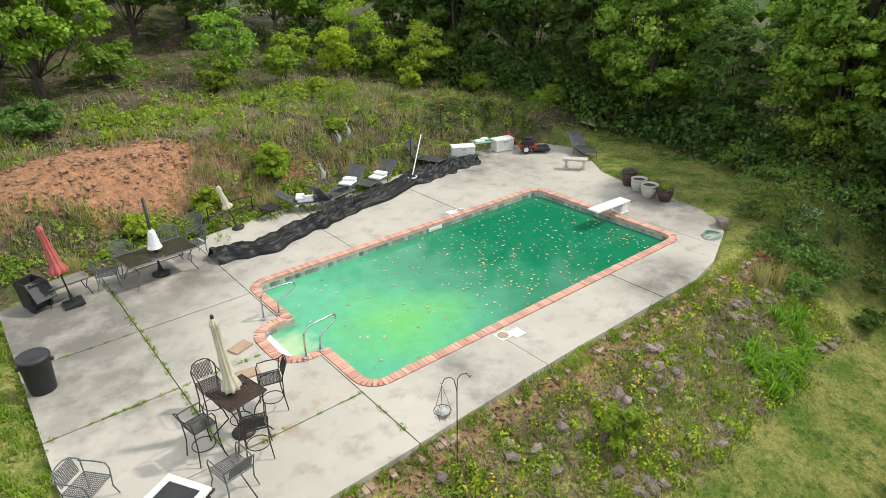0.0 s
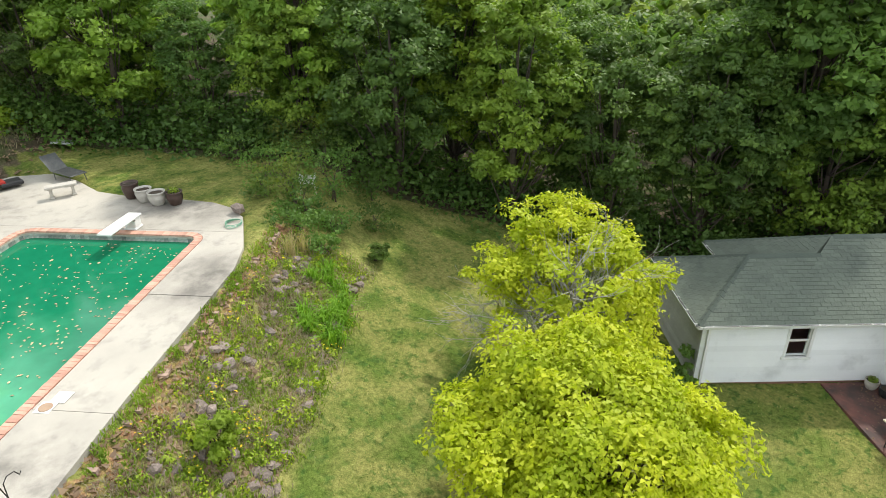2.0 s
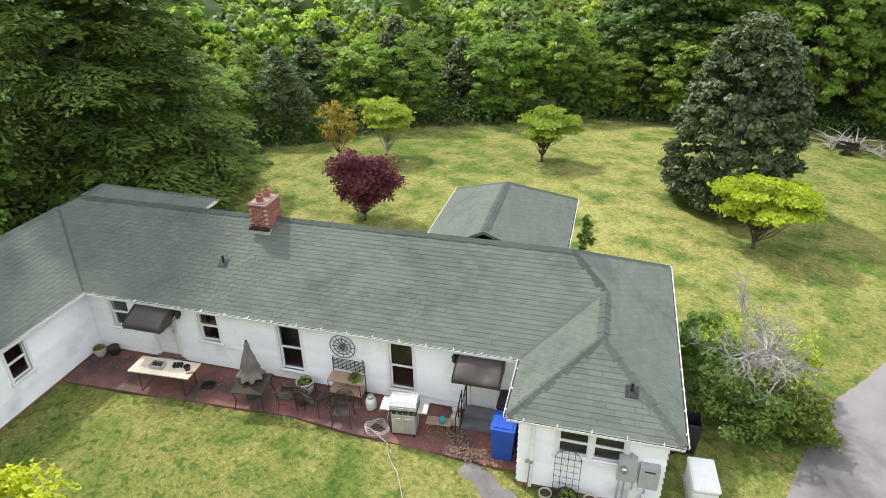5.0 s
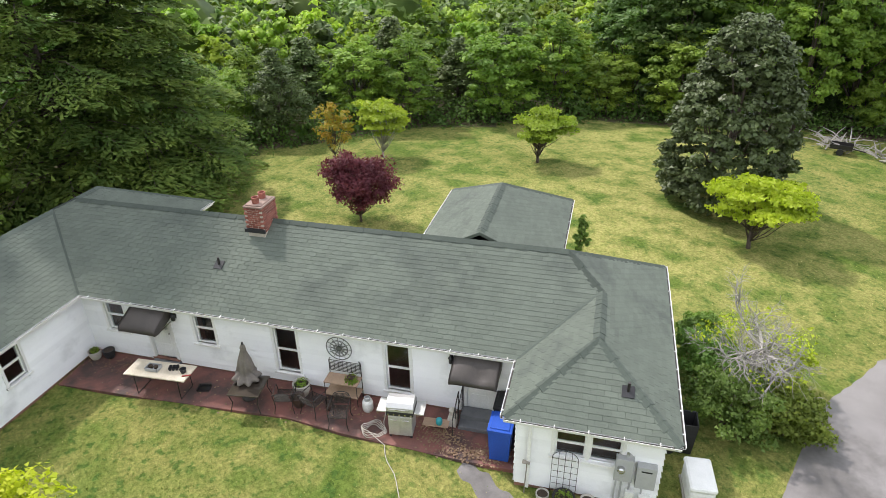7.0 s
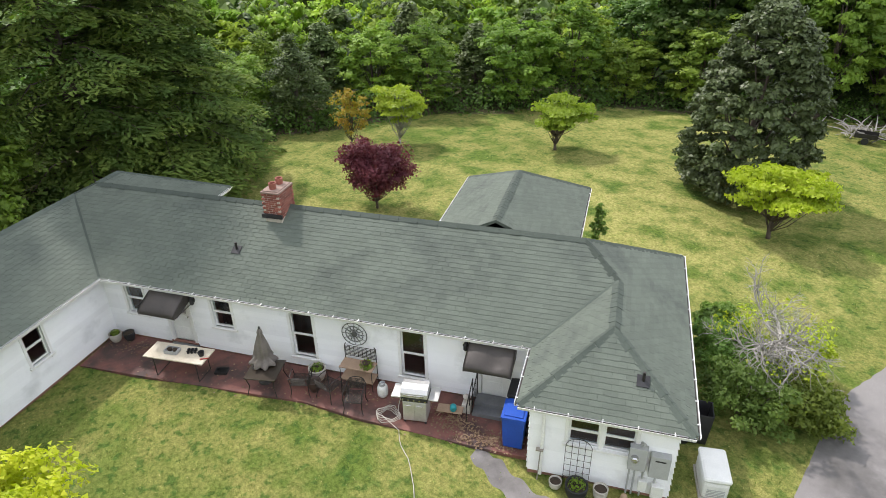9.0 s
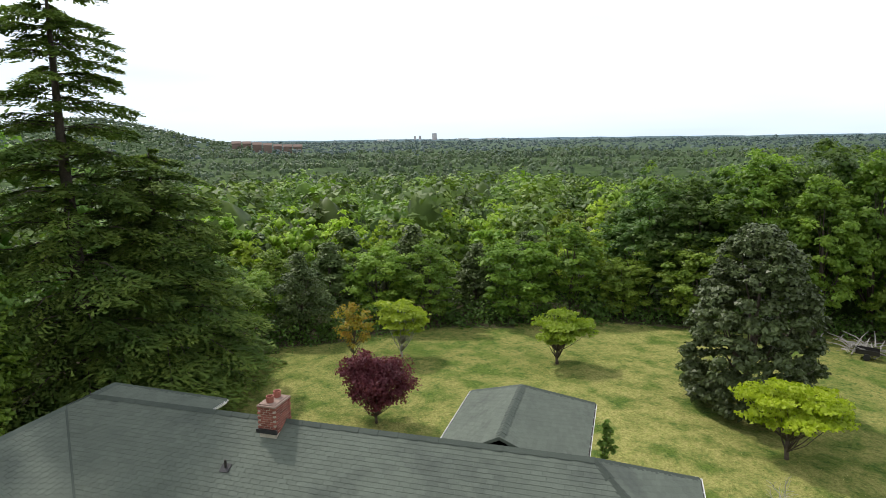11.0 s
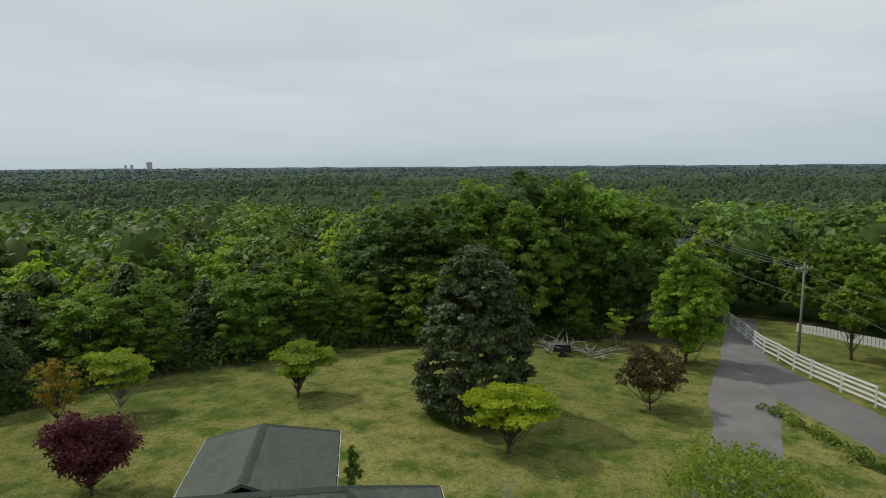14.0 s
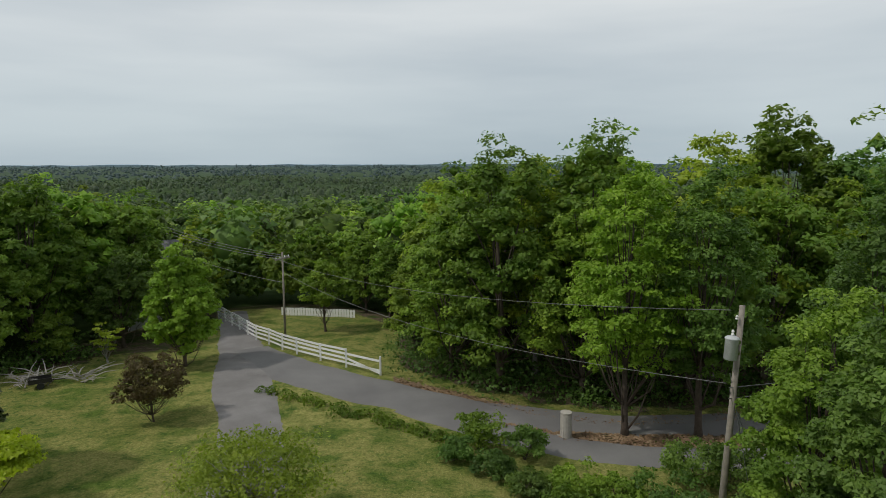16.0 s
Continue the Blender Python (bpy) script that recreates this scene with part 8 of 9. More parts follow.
def wheelie_bin(m, material, label, h=1.05, lid_open=0.0, w=0.58, d=0.66):
    b = thing("wheeled_cart", label, "waste cart", m)
    k = 0.84
    g = Geo()
    n0 = [(-w / 2 * k, -d / 2 * k, 0.05), (w / 2 * k, -d / 2 * k, 0.05), (w / 2 * k, d / 2 * k, 0.05), (-w / 2 * k, d / 2 * k, 0.05)]
    n1 = [(-w / 2, -d / 2, h - 0.06), (w / 2, -d / 2, h - 0.06), (w / 2, d / 2, h - 0.06), (-w / 2, d / 2, h - 0.06)]
    i1 = [(x * 0.93, y * 0.93, h - 0.06) for x, y, z in n1]
    i0 = [(x * 0.9, y * 0.9, 0.12) for x, y, z in n0]
    g.add(n0 + n1 + i1 + i0, [(3, 2, 1, 0)] + [(i, (i + 1) % 4, 4 + (i + 1) % 4, 4 + i) for i in range(4)] + [(4 + i, 4 + (i + 1) % 4, 8 + (i + 1) % 4, 8 + i) for i in range(4)] + [(8 + i, 8 + (i + 1) % 4, 12 + (i + 1) % 4, 12 + i) for i in range(4)] + [(12, 13, 14, 15)])
    part("body", g, material, b, bevel=0.02)
    lid = pose(0, d / 2, h - 0.05, -lid_open)
    part("lid", Geo().box((-w / 2 - 0.02, -d - 0.03, 0), (w / 2 + 0.02, 0.02, 0.05), lid).box((-w / 2 + 0.05, -d + 0.05, 0.05), (w / 2 - 0.05, -0.08, 0.075), lid), material, b, bevel=0.02)
    part("handle", Geo().tube([(-w / 2 + 0.06, d / 2, h - 0.1), (-w / 2 + 0.06, d / 2 + 0.1, h - 0.08), (w / 2 - 0.06, d / 2 + 0.1, h - 0.08), (w / 2 - 0.06, d / 2, h - 0.1)], 0.018, 8), material, b)
    for x in (-w / 2 - 0.01, w / 2 - 0.05):
        part("wheel", Geo().lathe([(0.02, 0), (0.12, 0), (0.12, 0.06), (0.02, 0.06)], 16, pose(x, d / 2 - 0.06, 0.12, 0, 90, 0)), BLACK, b)
    return b


wheelie_bin(at_pool(0.62, 17.35, 205), BLACK, "black plastic cart with its lid hanging open", 0.85, 235, 0.5, 0.52)


def framed_panel():
    t = thing("folding_games_table", "white-framed folding table with a dark top", "table", at_pool(0.9, 7.9, 30))
    part("rim", Geo().box((-0.62, -0.42, 0.60), (0.62, -0.30, 0.66)).box((-0.62, 0.30, 0.60), (0.62, 0.42, 0.66)).box((-0.62, -0.30, 0.60), (-0.50, 0.30, 0.66)).box((0.50, -0.30, 0.60), (0.62, 0.30, 0.66)), WHITE, t, bevel=0.01)
    part("tabletop", Geo().box((-0.50, -0.30, 0.61), (0.50, 0.30, 0.645)), BLACK, t, "dark inset top")
    for x in (-1, 1):
        for y in (-1, 1):
            part("leg", Geo().box((x * 0.56 - 0.025, y * 0.36 - 0.025, 0), (x * 0.56 + 0.025, y * 0.36 + 0.025, 0.60)), BLACK, t)
            part("corner_cap", Geo().box((x * 0.60 - 0.045, y * 0.40 - 0.045, 0.57), (x * 0.60 + 0.045, y * 0.40 + 0.045, 0.61)), BLACK, t)


framed_panel()
for s, b, a in ((3.82, 12.15, 20), (3.55, 11.1, -10)):
    tagged(part("loose_paver", Geo().box((-0.24, -0.16, 0), (0.24, 0.16, 0.04)), TAN_TILE, m=at_pool(s, b, a), bevel=0.006), "loose tan paving slab lying on the terrace", "paver", "loose pavers")


def shepherd_hook():
    x, y = sx(5.46, 6.56)
    z = float(land(x, y))
    t = thing("shepherd_hook", "black iron shepherd hook with a hanging wire basket", "garden hook", pose(x, y, z, 0, 0, 20))
    top = 1.95
    part("pole", Geo().tube([(0, 0, -0.2), (0.02, 0, top - 0.25)], 0.010, 8), IRON, t)
    for sgn in (-1, 1):
        part("arm", Geo().tube([(0.02, 0, top - 0.3), (0.03 * sgn, 0, top - 0.05), (0.10 * sgn, 0, top + 0.03), (0.20 * sgn, 0, top + 0.02), (0.25 * sgn, 0, top - 0.08), (0.28 * sgn, 0, top - 0.04)], 0.008, 6), IRON, t)
    b = part("basket", Geo().tube([(-0.25 + 0.15 * math.cos(k * math.pi / 8), 0.15 * math.sin(k * math.pi / 8), top - 0.62) for k in range(17)], 0.006, 6), IRON, t, "round wire basket with a dry plant")
    for k in range(8):
        a = k * math.pi / 4
        part("wire", Geo().tube([(-0.25 + 0.15 * math.cos(a), 0.15 * math.sin(a), top - 0.62), (-0.25 + 0.12 * math.cos(a), 0.12 * math.sin(a), top - 0.76), (-0.25, 0, top - 0.82)], 0.004, 4), IRON, b)
    for k in range(3):
        a = k * 2.09
        part("chain", Geo().tube([(-0.25, 0, top - 0.1), (-0.25 + 0.15 * math.cos(a), 0.15 * math.sin(a), top - 0.62)], 0.004, 4), IRON, b)
    part("plant", Geo().lathe([(0.02, top - 0.8), (0.10, top - 0.74), (0.12, top - 0.66), (0.07, top - 0.60), (0.01, top - 0.58)], 9, pose(-0.25, 0, 0)), GREY_BOX, b, "grey dried moss")


shepherd_hook()
for s, b, r, mt, lab in ((8.6, 8.62, 0.13, TAN_TILE, "open round skimmer well in the slab"), (8.92, 8.5, 0.13, WHITE, "white round skimmer lid on the slab"), (12.5, 15.1, 0.13, WHITE, "white round skimmer lid on the slab"), (12.85, 15.05, 0.12, TAN_TILE, "open round skimmer well in the slab")):
    t = thing("skimmer_lid", lab, "pool lid", at_pool(s, b, 0, 0.006))
    part("disc", Geo().lathe([(r, 0), (r, 0.018), (r * 0.9, 0.024), (0.02, 0.024)], 20), mt, t)
    part("collar", Geo().box((-r - 0.03, -r - 0.03, 0), (r + 0.03, r + 0.03, 0.008)), WHITE, t)


def diving_board():
    t = thing("diving_board", "white fibreglass diving board on a short stand", "diving board", at_pool(15.3, 11.45, -2))
    part("board", Geo().box((0.0, -0.22, 0.36), (1.62, 0.22, 0.42)), WHITE, t, bevel=0.02)
    part("tread", Geo().box((0.0, -0.19, 0.42), (1.3, 0.19, 0.426)), WHITE, t, "rough non-slip tread")
    part("stand", Geo().box((1.24, -0.19, 0), (1.56, 0.19, 0.36)).box((1.2, -0.21, 0), (1.6, 0.21, 0.06)), WHITE, t, "white moulded stand", bevel=0.03)
    part("fulcrum", Geo().tube([(1.21, -0.23, 0.335), (1.21, 0.23, 0.335)], 0.03, 8), CHROME, t)


diving_board()


def planter(m, r, h, material, label, plant=None, seed=0):
    t = thing("flower_pot", label, "flower pot", m, "flower pots")
    part("pot", Geo().lathe([(0.0, 0), (r * 0.62, 0), (r * 0.68, h * 0.06), (r * 0.92, h * 0.45), (r * 0.98, h * 0.7), (r * 0.86, h * 0.84), (r, h * 0.92), (r, h), (r * 0.86, h), (r * 0.82, h * 0.86), (0.0, h * 0.86)], 22, None, False), material, t, smooth=True)
    part("soil", Geo().lathe([(r * 0.83, h * 0.87), (0.01, h * 0.88)], 16), SOIL, t)
    if plant:
        rng = np.random.default_rng(seed)
        d = rng.normal(size=(120, 3)); d /= np.linalg.norm(d, axis=1)[:, None]; d[:, 2] = np.abs(d[:, 2])
        part("plant", leaf_sheet("plant", np.array((0, 0, h * 0.9)) + d * r * np.array((0.85, 0.85, 0.7)) * rng.uniform(0.5, 1, (120, 1)), d, 0.035, plant, 0.6, seed), None, t)
    return t


planter(at_pool(19.1, 12.8), 0.29, 0.56, TERRACOTTA, "dark glazed urn planter with bare soil")
planter(at_pool(18.85, 12.2), 0.29, 0.46, PALE_STONE, "white stone flower pot with bare soil")
planter(at_pool(18.6, 11.6), 0.30, 0.46, PALE_STONE, "white stone flower pot with bare soil")
planter(at_pool(18.65, 11.0), 0.28, 0.46, TERRACOTTA, "dark glazed urn planter with yellow-green plant", LEAF_LIGHT, 5)


def stone_bench():
    t = thing("garden_bench", "pale weathered cast-stone garden bench", "bench", at_pool(19.1, 15.35, -52))
    part("seat", Geo().box((-0.5, -0.18, 0.36), (0.5, 0.18, 0.44)), PALE_STONE, t, bevel=0.02)
    for x in (-0.34, 0.34):
        part("leg", Geo().box((x - 0.08, -0.13, 0), (x + 0.08, 0.13, 0.06)).box((x - 0.05, -0.1, 0.06), (x + 0.05, 0.1, 0.32)).box((x - 0.08, -0.14, 0.32), (x + 0.08, 0.14, 0.36)), PALE_STONE, t, bevel=0.012)


stone_bench()


def lounger(m, label, cushion=None, back=35.0, group="sun loungers"):
    t = thing("sun_lounger", label, "sun lounger", m, group)
    part("frame", Geo().tube([(-0.3, -0.95, 0.32), (0.3, -0.95, 0.32), (0.3, 0.3, 0.32), (-0.3, 0.3, 0.32), (-0.3, -0.95, 0.32)], 0.016, 6), STEEL_GREY, t)
    part("seat", lattice(-0.29, -0.94, 0.29, 0.3, 0.315, 20, None, 0.010), STEEL_GREY, t)
    tilt = pose(0, 0.3, 0.32, back)
    part("backrest", lattice(-0.29, 0.0, 0.29, 0.72, 0, 18, tilt, 0.010), STEEL_GREY, t)
    part("backrest_frame", Geo().tube([tilt @ Vector(p) for p in ((-0.3, 0, 0), (-0.3, 0.74, 0), (0.3, 0.74, 0), (0.3, 0, 0))], 0.016, 6), STEEL_GREY, t)
    for x in (-0.28, 0.28):
        for y in (-0.8, 0.2):
            part("leg", Geo().tube([(x, y, 0.32), (x * 1.05, y - 0.05, 0.012)], 0.016, 6), STEEL_GREY, t)
    if cushion:
        part("cushion", Geo().box((-0.26, -0.3, 0.335), (0.26, 0.25, 0.43)).box((-0.25, 0.0, 0.42), (0.25, 0.3, 0.52)), cushion, t, "bulky white cushion", bevel=0.04)
    return t


lounger(at_pool(9.0, 18.75, 62), "grey mesh sun lounger with white cushions", WHITE_CLOTH, 30)
lounger(at_pool(9.9, 18.55, 105), "grey mesh sun lounger with a raised back", None, 50)
lounger(at_pool(11.0, 19.2, -60), "grey mesh sun lounger with white cushion", WHITE_CLOTH, 40)
lounger(at_pool(12.2, 19.0, -70), "grey mesh sun lounger with white cushion", WHITE_CLOTH, 40)
lounger(at_pool(20.8, 16.4, -25), "grey mesh sun lounger with a raised back", None, 40)
lounger(at_pool(15.0, 19.9, 20), "grey mesh sun lounger with a raised back", None, 60)


def tarpaulin():
    rng = np.random.default_rng(88)
    line = [(5.05, 16.95, 0.75), (6.3, 16.75, 1.0), (8.2, 17.2, 0.95), (9.4, 17.55, 0.9), (10.6, 17.85, 1.05), (12.9, 18.45, 1.05), (14.4, 18.85, 1.4), (15.6, 19.0, 1.5), (16.9, 18.75, 0.5)]
    n, m = 210, 34
    d = np.linspace(0, 1, n)
    xs_ = np.interp(d * (len(line) - 1), range(len(line)), [p[0] for p in line])
    ys_ = np.interp(d * (len(line) - 1), range(len(line)), [p[1] for p in line]) + 0.06 * np.sin(d * 31) 
    ws = np.interp(d * (len(line) - 1), range(len(line)), [p[2] for p in line]) * (1 + 0.10 * np.sin(d * 47) + 0.06 * np.sin(d * 91))
    g = Geo()
    ph = rng.uniform(0, 6, 6)
    for i in range(n):
        for j in range(m):
            f = j / (m - 1) * 2 - 1
            body = (1 - f * f) ** 0.5 * 0.20 if abs(f) < 1 else 0.0
            nz_ = lambda a, b, c: noise.noise(Vector((d[i] * a, f * b, c)))
            ridge = 1 - abs(nz_(9, 3.2, 1.0)) * 2.2
            fold = 0.17 * max(0, ridge) ** 2 + 0.13 * nz_(14, 2.0, 5.0) + 0.07 * nz_(60, 5.0, 9.0)
            z = max(0.006 + 0.004 * (1 - abs(f)), 0.012 + body * 0.75 + fold * (1 - abs(f) ** 3))
            if j in (0, m - 1):
                z = 0.004
            g.v.append((xs_[i], ys_[i] + f * ws[i] / 2 + 0.04 * math.sin(d[i] * 83 + f * 2), z))
    for i in range(n - 1):
        for j in range(m - 1):
            k = i * m + j
            g.f.append((k, k + m, k + m + 1, k + 1))
    tagged(part("pool_cover", g, TARP, m=POOL, smooth=True), "crumpled black tarpaulin pool cover lying along the terrace", "pool cover")


tarpaulin()


def deck_box(m, label, lx=0.95, ly=0.5, h=0.52):
    t = thing("storage_box", label, "storage box", m, "storage boxes")
    part("body", Geo().box((-lx / 2, -ly / 2, 0), (lx / 2, ly / 2, h)), WHITE, t, bevel=0.03)
    part("lid", Geo().box((-lx / 2 - 0.03, -ly / 2 - 0.03, h), (lx / 2 + 0.03, ly / 2 + 0.03, h + 0.09)), WHITE, t, bevel=0.035)
    part("latch", Geo().box((-0.08, -ly / 2 - 0.05, h - 0.06), (0.08, -ly / 2 - 0.0, h + 0.03)), GREY_BOX, t)


deck_box(at_pool(16.7, 19.35, -30), "white plastic deck storage box")
deck_box(at_pool(18.85, 19.2, -12), "white plastic deck storage box, tipped beside the mower", 0.9, 0.5, 0.45)
gt = low_table("small faded green plastic garden table", at_pool(17.75, 19.35, -20), 0.75, 0.6, 0.58, GREEN_PLASTIC, GREEN_PLASTIC, "garden_table")
cl = thing("garden_clutter", "white plastic lids piled on the green table", "lids", at_pool(17.75, 19.35, -20, 0.582))
part("lid", Geo().box((-0.3, -0.2, 0), (0.1, 0.15, 0.05)), WHITE, cl, bevel=0.01)
part("lid", Geo().box((0.0, -0.1, 0.05), (0.32, 0.2, 0.09)), WHITE, cl, bevel=0.01)


def mower():
    t = thing("lawn_mower", "red and black walk-behind mower parked on the terrace", "lawn mower", at_pool(19.45, 18.15, -35))
    part("mower_deck", Geo().box((0.1, -0.30, 0.10), (0.85, 0.30, 0.24)), BLACK, t, "black cutting deck", bevel=0.04)
    part("engine", Geo().box((-0.28, -0.2, 0.32), (0.16, 0.2, 0.56)).lathe([(0.15, 0.56), (0.16, 0.66), (0.06, 0.69)], 14, pose(-0.06, 0, 0)), BLACK, t, bevel=0.02)
    part("chassis", Geo().box((-0.45, -0.22, 0.22), (0.3, 0.22, 0.32)), RED_PAINT, t, "red painted chassis", bevel=0.02)
    for y in (-0.32, 0.26):
        w = part("wheel", Geo().lathe([(0.05, 0), (0.19, 0), (0.20, 0.03), (0.19, 0.07), (0.05, 0.07)], 18, pose(-0.2, y + 0.07, 0.20, 90)), BLACK, t)
        part("rim", Geo().lathe([(0.02, 0), (0.1, 0), (0.1, 0.08), (0.02, 0.08)], 14, pose(-0.2, y + 0.075, 0.20, 90)), WHITE, w)
    part("handlebar", Geo().tube([(-0.4, -0.2, 0.3), (-0.85, -0.22, 0.85), (-1.05, -0.22, 0.92), (-1.05, 0.22, 0.92), (-0.85, 0.22, 0.85), (-0.4, 0.2, 0.3)], 0.016, 8), RED_PAINT, t)


mower()


def leaf_net():
    t = thing("pool_net", "long white pool pole with a round white pan", "pool net", at_pool(13.35, 18.45, 40, 0.2))
    part("pole", Geo().tube([(0.1, 0, 0.05), (2.2, 0.1, 1.05)], 0.02, 8), WHITE, t)
    part("pan", Geo().lathe([(0.2, 0), (0.21, 0.04), (0.17, 0.05), (0.15, 0.02), (0.01, 0.02)], 20), WHITE, t)


leaf_net()


def heron(m):
    g = Geo().tube([(0, 0, 0), (0, 0, 0.35)], 0.015, 6).tube([(0, 0, 0.32), (-0.04, 0, 0.45), (-0.06, 0, 0.6), (0.0, 0, 0.78), (0.05, 0, 0.86), (0.0, 0, 0.95), (0.06, 0, 0.98), (0.18, 0, 0.95)], [0.03, 0.10, 0.09, 0.035, 0.028, 0.03, 0.03, 0.004], 10)
    tagged(part("bird_ornament", g, GREY_BOX, m=m, smooth=True), "grey garden ornament shaped like a wading bird", "garden ornament", "bird ornaments")


for s, b, k in ((10.4, 20.0, 1.0), (11.9, 21.2, 0.8), (12.4, 21.3, 0.8)):
    x, y = sx(s, b)
    heron(pose(x, y, float(land(x, y)) - 0.02, 0, 0, 200) @ Matrix.Diagonal((k, k, k, 1)))


def iron_railing(a, b, h, label):
    (x0, y0), (x1, y1) = sx(*a), sx(*b)
    z0, z1 = float(land(x0, y0)), float(land(x1, y1))
    t = thing("iron_rail_frame", label, "railing", Matrix.Identity(4))
    p, q = Vector((x0, y0, z0)), Vector((x1, y1, z1))
    for f in (0, 1):
        c = p.lerp(q, f)
        part("post", Geo().tube([c, c + Vector((0, 0, h))], 0.02, 8), IRON, t)
    for k in (0.55, 1.0):
        part("rail", Geo().tube([p + Vector((0, 0, h * k)), q + Vector((0, 0, h * k))], 0.018, 8), IRON, t)


iron_railing((5.85, 19.3), (7.5, 19.7), 0.75, "dark iron rail frame standing in the weeds")
iron_railing((14.4, 19.9), (16.8, 20.9), 1.35, "dark iron swing frame at the foot of the slope")
closed_umbrella("small cream closed umbrella leaning in the weeds", at_pool(6.55, 18.75, 0, 0.0), 1.55, 0.75, 0.12, CREAM, "round", lean=-14)
x, y = sx(24.4, 18.9)
tagged(part("timber_panel", Geo().box((-0.6, -0.4, 0), (0.6, 0.4, 0.06)), GREY_BOX, m=pose(x, y, float(land(x, y)) + 0.16, 12, 8, 70), bevel=0.01), "grey weathered panel lying on the slope", "panel")
hb = Geo().tube([(0.35 * math.cos(k * 0.45) * (1 - k * 0.008), 0.25 * math.sin(k * 0.45), 0.02 + 0.002 * k) for k in range(48)], 0.013, 6)
tagged(part("garden_hose", hb, GREEN_PLASTIC, m=at_pool(17.1, 8.35)), "coiled faded green garden hose on the terrace", "garden hose")
tagged(part("edge_stone", stone_mesh(431), None, m=at_pool(18.0, 8.55, 30, 0.16) @ Matrix.Diagonal((0.32, 0.24, 0.34, 1))), "pale rough stone at the terrace edge", "stone")
x, y = sx(20.3, 6.9)
iron_chair(pose(x, y, float(land(x, y)), 0, 0, 140), 0.42, False, WHITE, "patio chairs", "white metal chair half hidden in the shrubs")

# ---- things round the house ----
def at_house(u, w, turn=0.0, z=0.06):
    return HOUSE @ pose(u, w, z, 0, 0, turn)


def awning(x, label, dark, dent):
    """A taut dark shell over a frame, rolled down at its front edge."""
    g = Geo()
    prof = [(IN, 2.27), (0.05, 2.19), (-0.15, 2.11), (-0.33, 2.03), (-0.50, 1.95), (-0.60, 1.89), (-0.63, 1.82), (-0.62, 1.74)]
    nx = 15
    for k, (y, z) in enumerate(prof):
        for i in range(nx):
            f = i / (nx - 1) * 2 - 1
            sag = dent * math.exp(-((f - 0.25) / 0.4) ** 2 - ((k - 3.4 - 0.8 * f) / 1.3) ** 2) - 0.02 * (1 - f * f) * math.sin(k * 0.8)
            g.v.append((x + 0.63 * f, y + 0.3 * sag, z - sag - 0.03 * abs(f) ** 6))
    for k in range(len(prof) - 1):
        for i in range(nx - 1):
            p = k * nx + i
            g.f.append((p, p + nx, p + nx + 1, p + 1))
    t = part("awning", g, dark, house, label, smooth=True)
    mod = t.modifiers.new("thick", "SOLIDIFY")
    mod.thickness = 0.012
    for s_ in (-1, 1):
        part("side_panel", Geo().add([(x + s_ * 0.625, y, z) for y, z in prof] + [(x + s_ * 0.62, -0.46, 1.70), (x + s_ * 0.62, IN, 1.92)], [tuple(range(len(prof) + 2))]), dark, t)
        part("strut", Geo().tube([(x + s_ * 0.6, IN, 1.75), (x + s_ * 0.6, -0.46, 1.72)], 0.012, 6), IRON, t)


AWNING_DARK = mat("dark_awning_metal", (0.046, 0.041, 0.037), (0.064, 0.056, 0.050), 2.5, 50, 0.5, metal=0.0, spec=0.3, bump=0.03)
awning(2.38, "dark taut cloth awning over the door", AWNING_DARK, 0.0)
awning(12.35, "dark dented cloth awning over the door", AWNING_DARK, 0.10)


def door_steps(x, n, wide):
    t = part("door_step", Geo().box((x - wide / 2, -0.45, 0.06), (x + wide / 2, IN - 0.03, 0.18)), STEP_GREY, house, "grey painted concrete door step", bevel=0.01)
    if n > 1:
        part("tread", Geo().box((x - wide / 2, -0.15, 0.18), (x + wide / 2, IN - 0.03, 0.30)), STEP_GREY, t, bevel=0.01)
        part("handrail", Geo().tube([(x - wide / 2, -0.42, 0.06), (x - wide / 2, -0.42, 0.75), (x - wide / 2, 0.2, 1.1), (x - wide / 2, 0.2, 0.3)], 0.014, 6), IRON, t)
        for k in range(4):
            part("baluster", Geo().tube([(x - wide / 2, -0.3 + k * 0.14, 0.15), (x - wide / 2, -0.3 + k * 0.14, 0.82 + k * 0.075)], 0.008, 6), IRON, t)


STEP_GREY = mat("grey_step_paint", (0.17, 0.175, 0.18), (0.12, 0.125, 0.13), 3, 50, 0.7)
door_steps(12.4, 2, 0.95)
door_steps(2.45, 1, 0.9)


def wall_clock():
    c = Geo()
    m = pose(8.33, IN - 0.055, 1.63, 90)
    t = thing("wall_medallion", "large round grey metal wall ornament on the siding", "wall ornament", HOUSE @ m)
    for r in (0.38, 0.27, 0.13):
        part("ring", Geo().tube([(r * math.cos(k * math.pi / 16), r * math.sin(k * math.pi / 16), 0) for k in range(33)], 0.013 if r > 0.3 else 0.008, 6), STEEL_GREY, t)
    part("hub", Geo().lathe([(0.09, -0.02), (0.09, 0.02), (0.03, 0.035)], 16), STEEL_GREY, t)
    for k in range(12):
        a = k * math.pi / 6
        part("spoke", Geo().beam((0.1 * math.cos(a), 0.1 * math.sin(a), 0), (0.37 * math.cos(a), 0.37 * math.sin(a), 0), 0.012, 0.008), STEEL_GREY, t)
        part("scroll", Geo().tube([(0.205 * math.cos(a + 0.26) + 0.05 * math.cos(j * math.pi / 5), 0.205 * math.sin(a + 0.26) + 0.05 * math.sin(j * math.pi / 5), 0) for j in range(11)], 0.006, 5), STEEL_GREY, t)


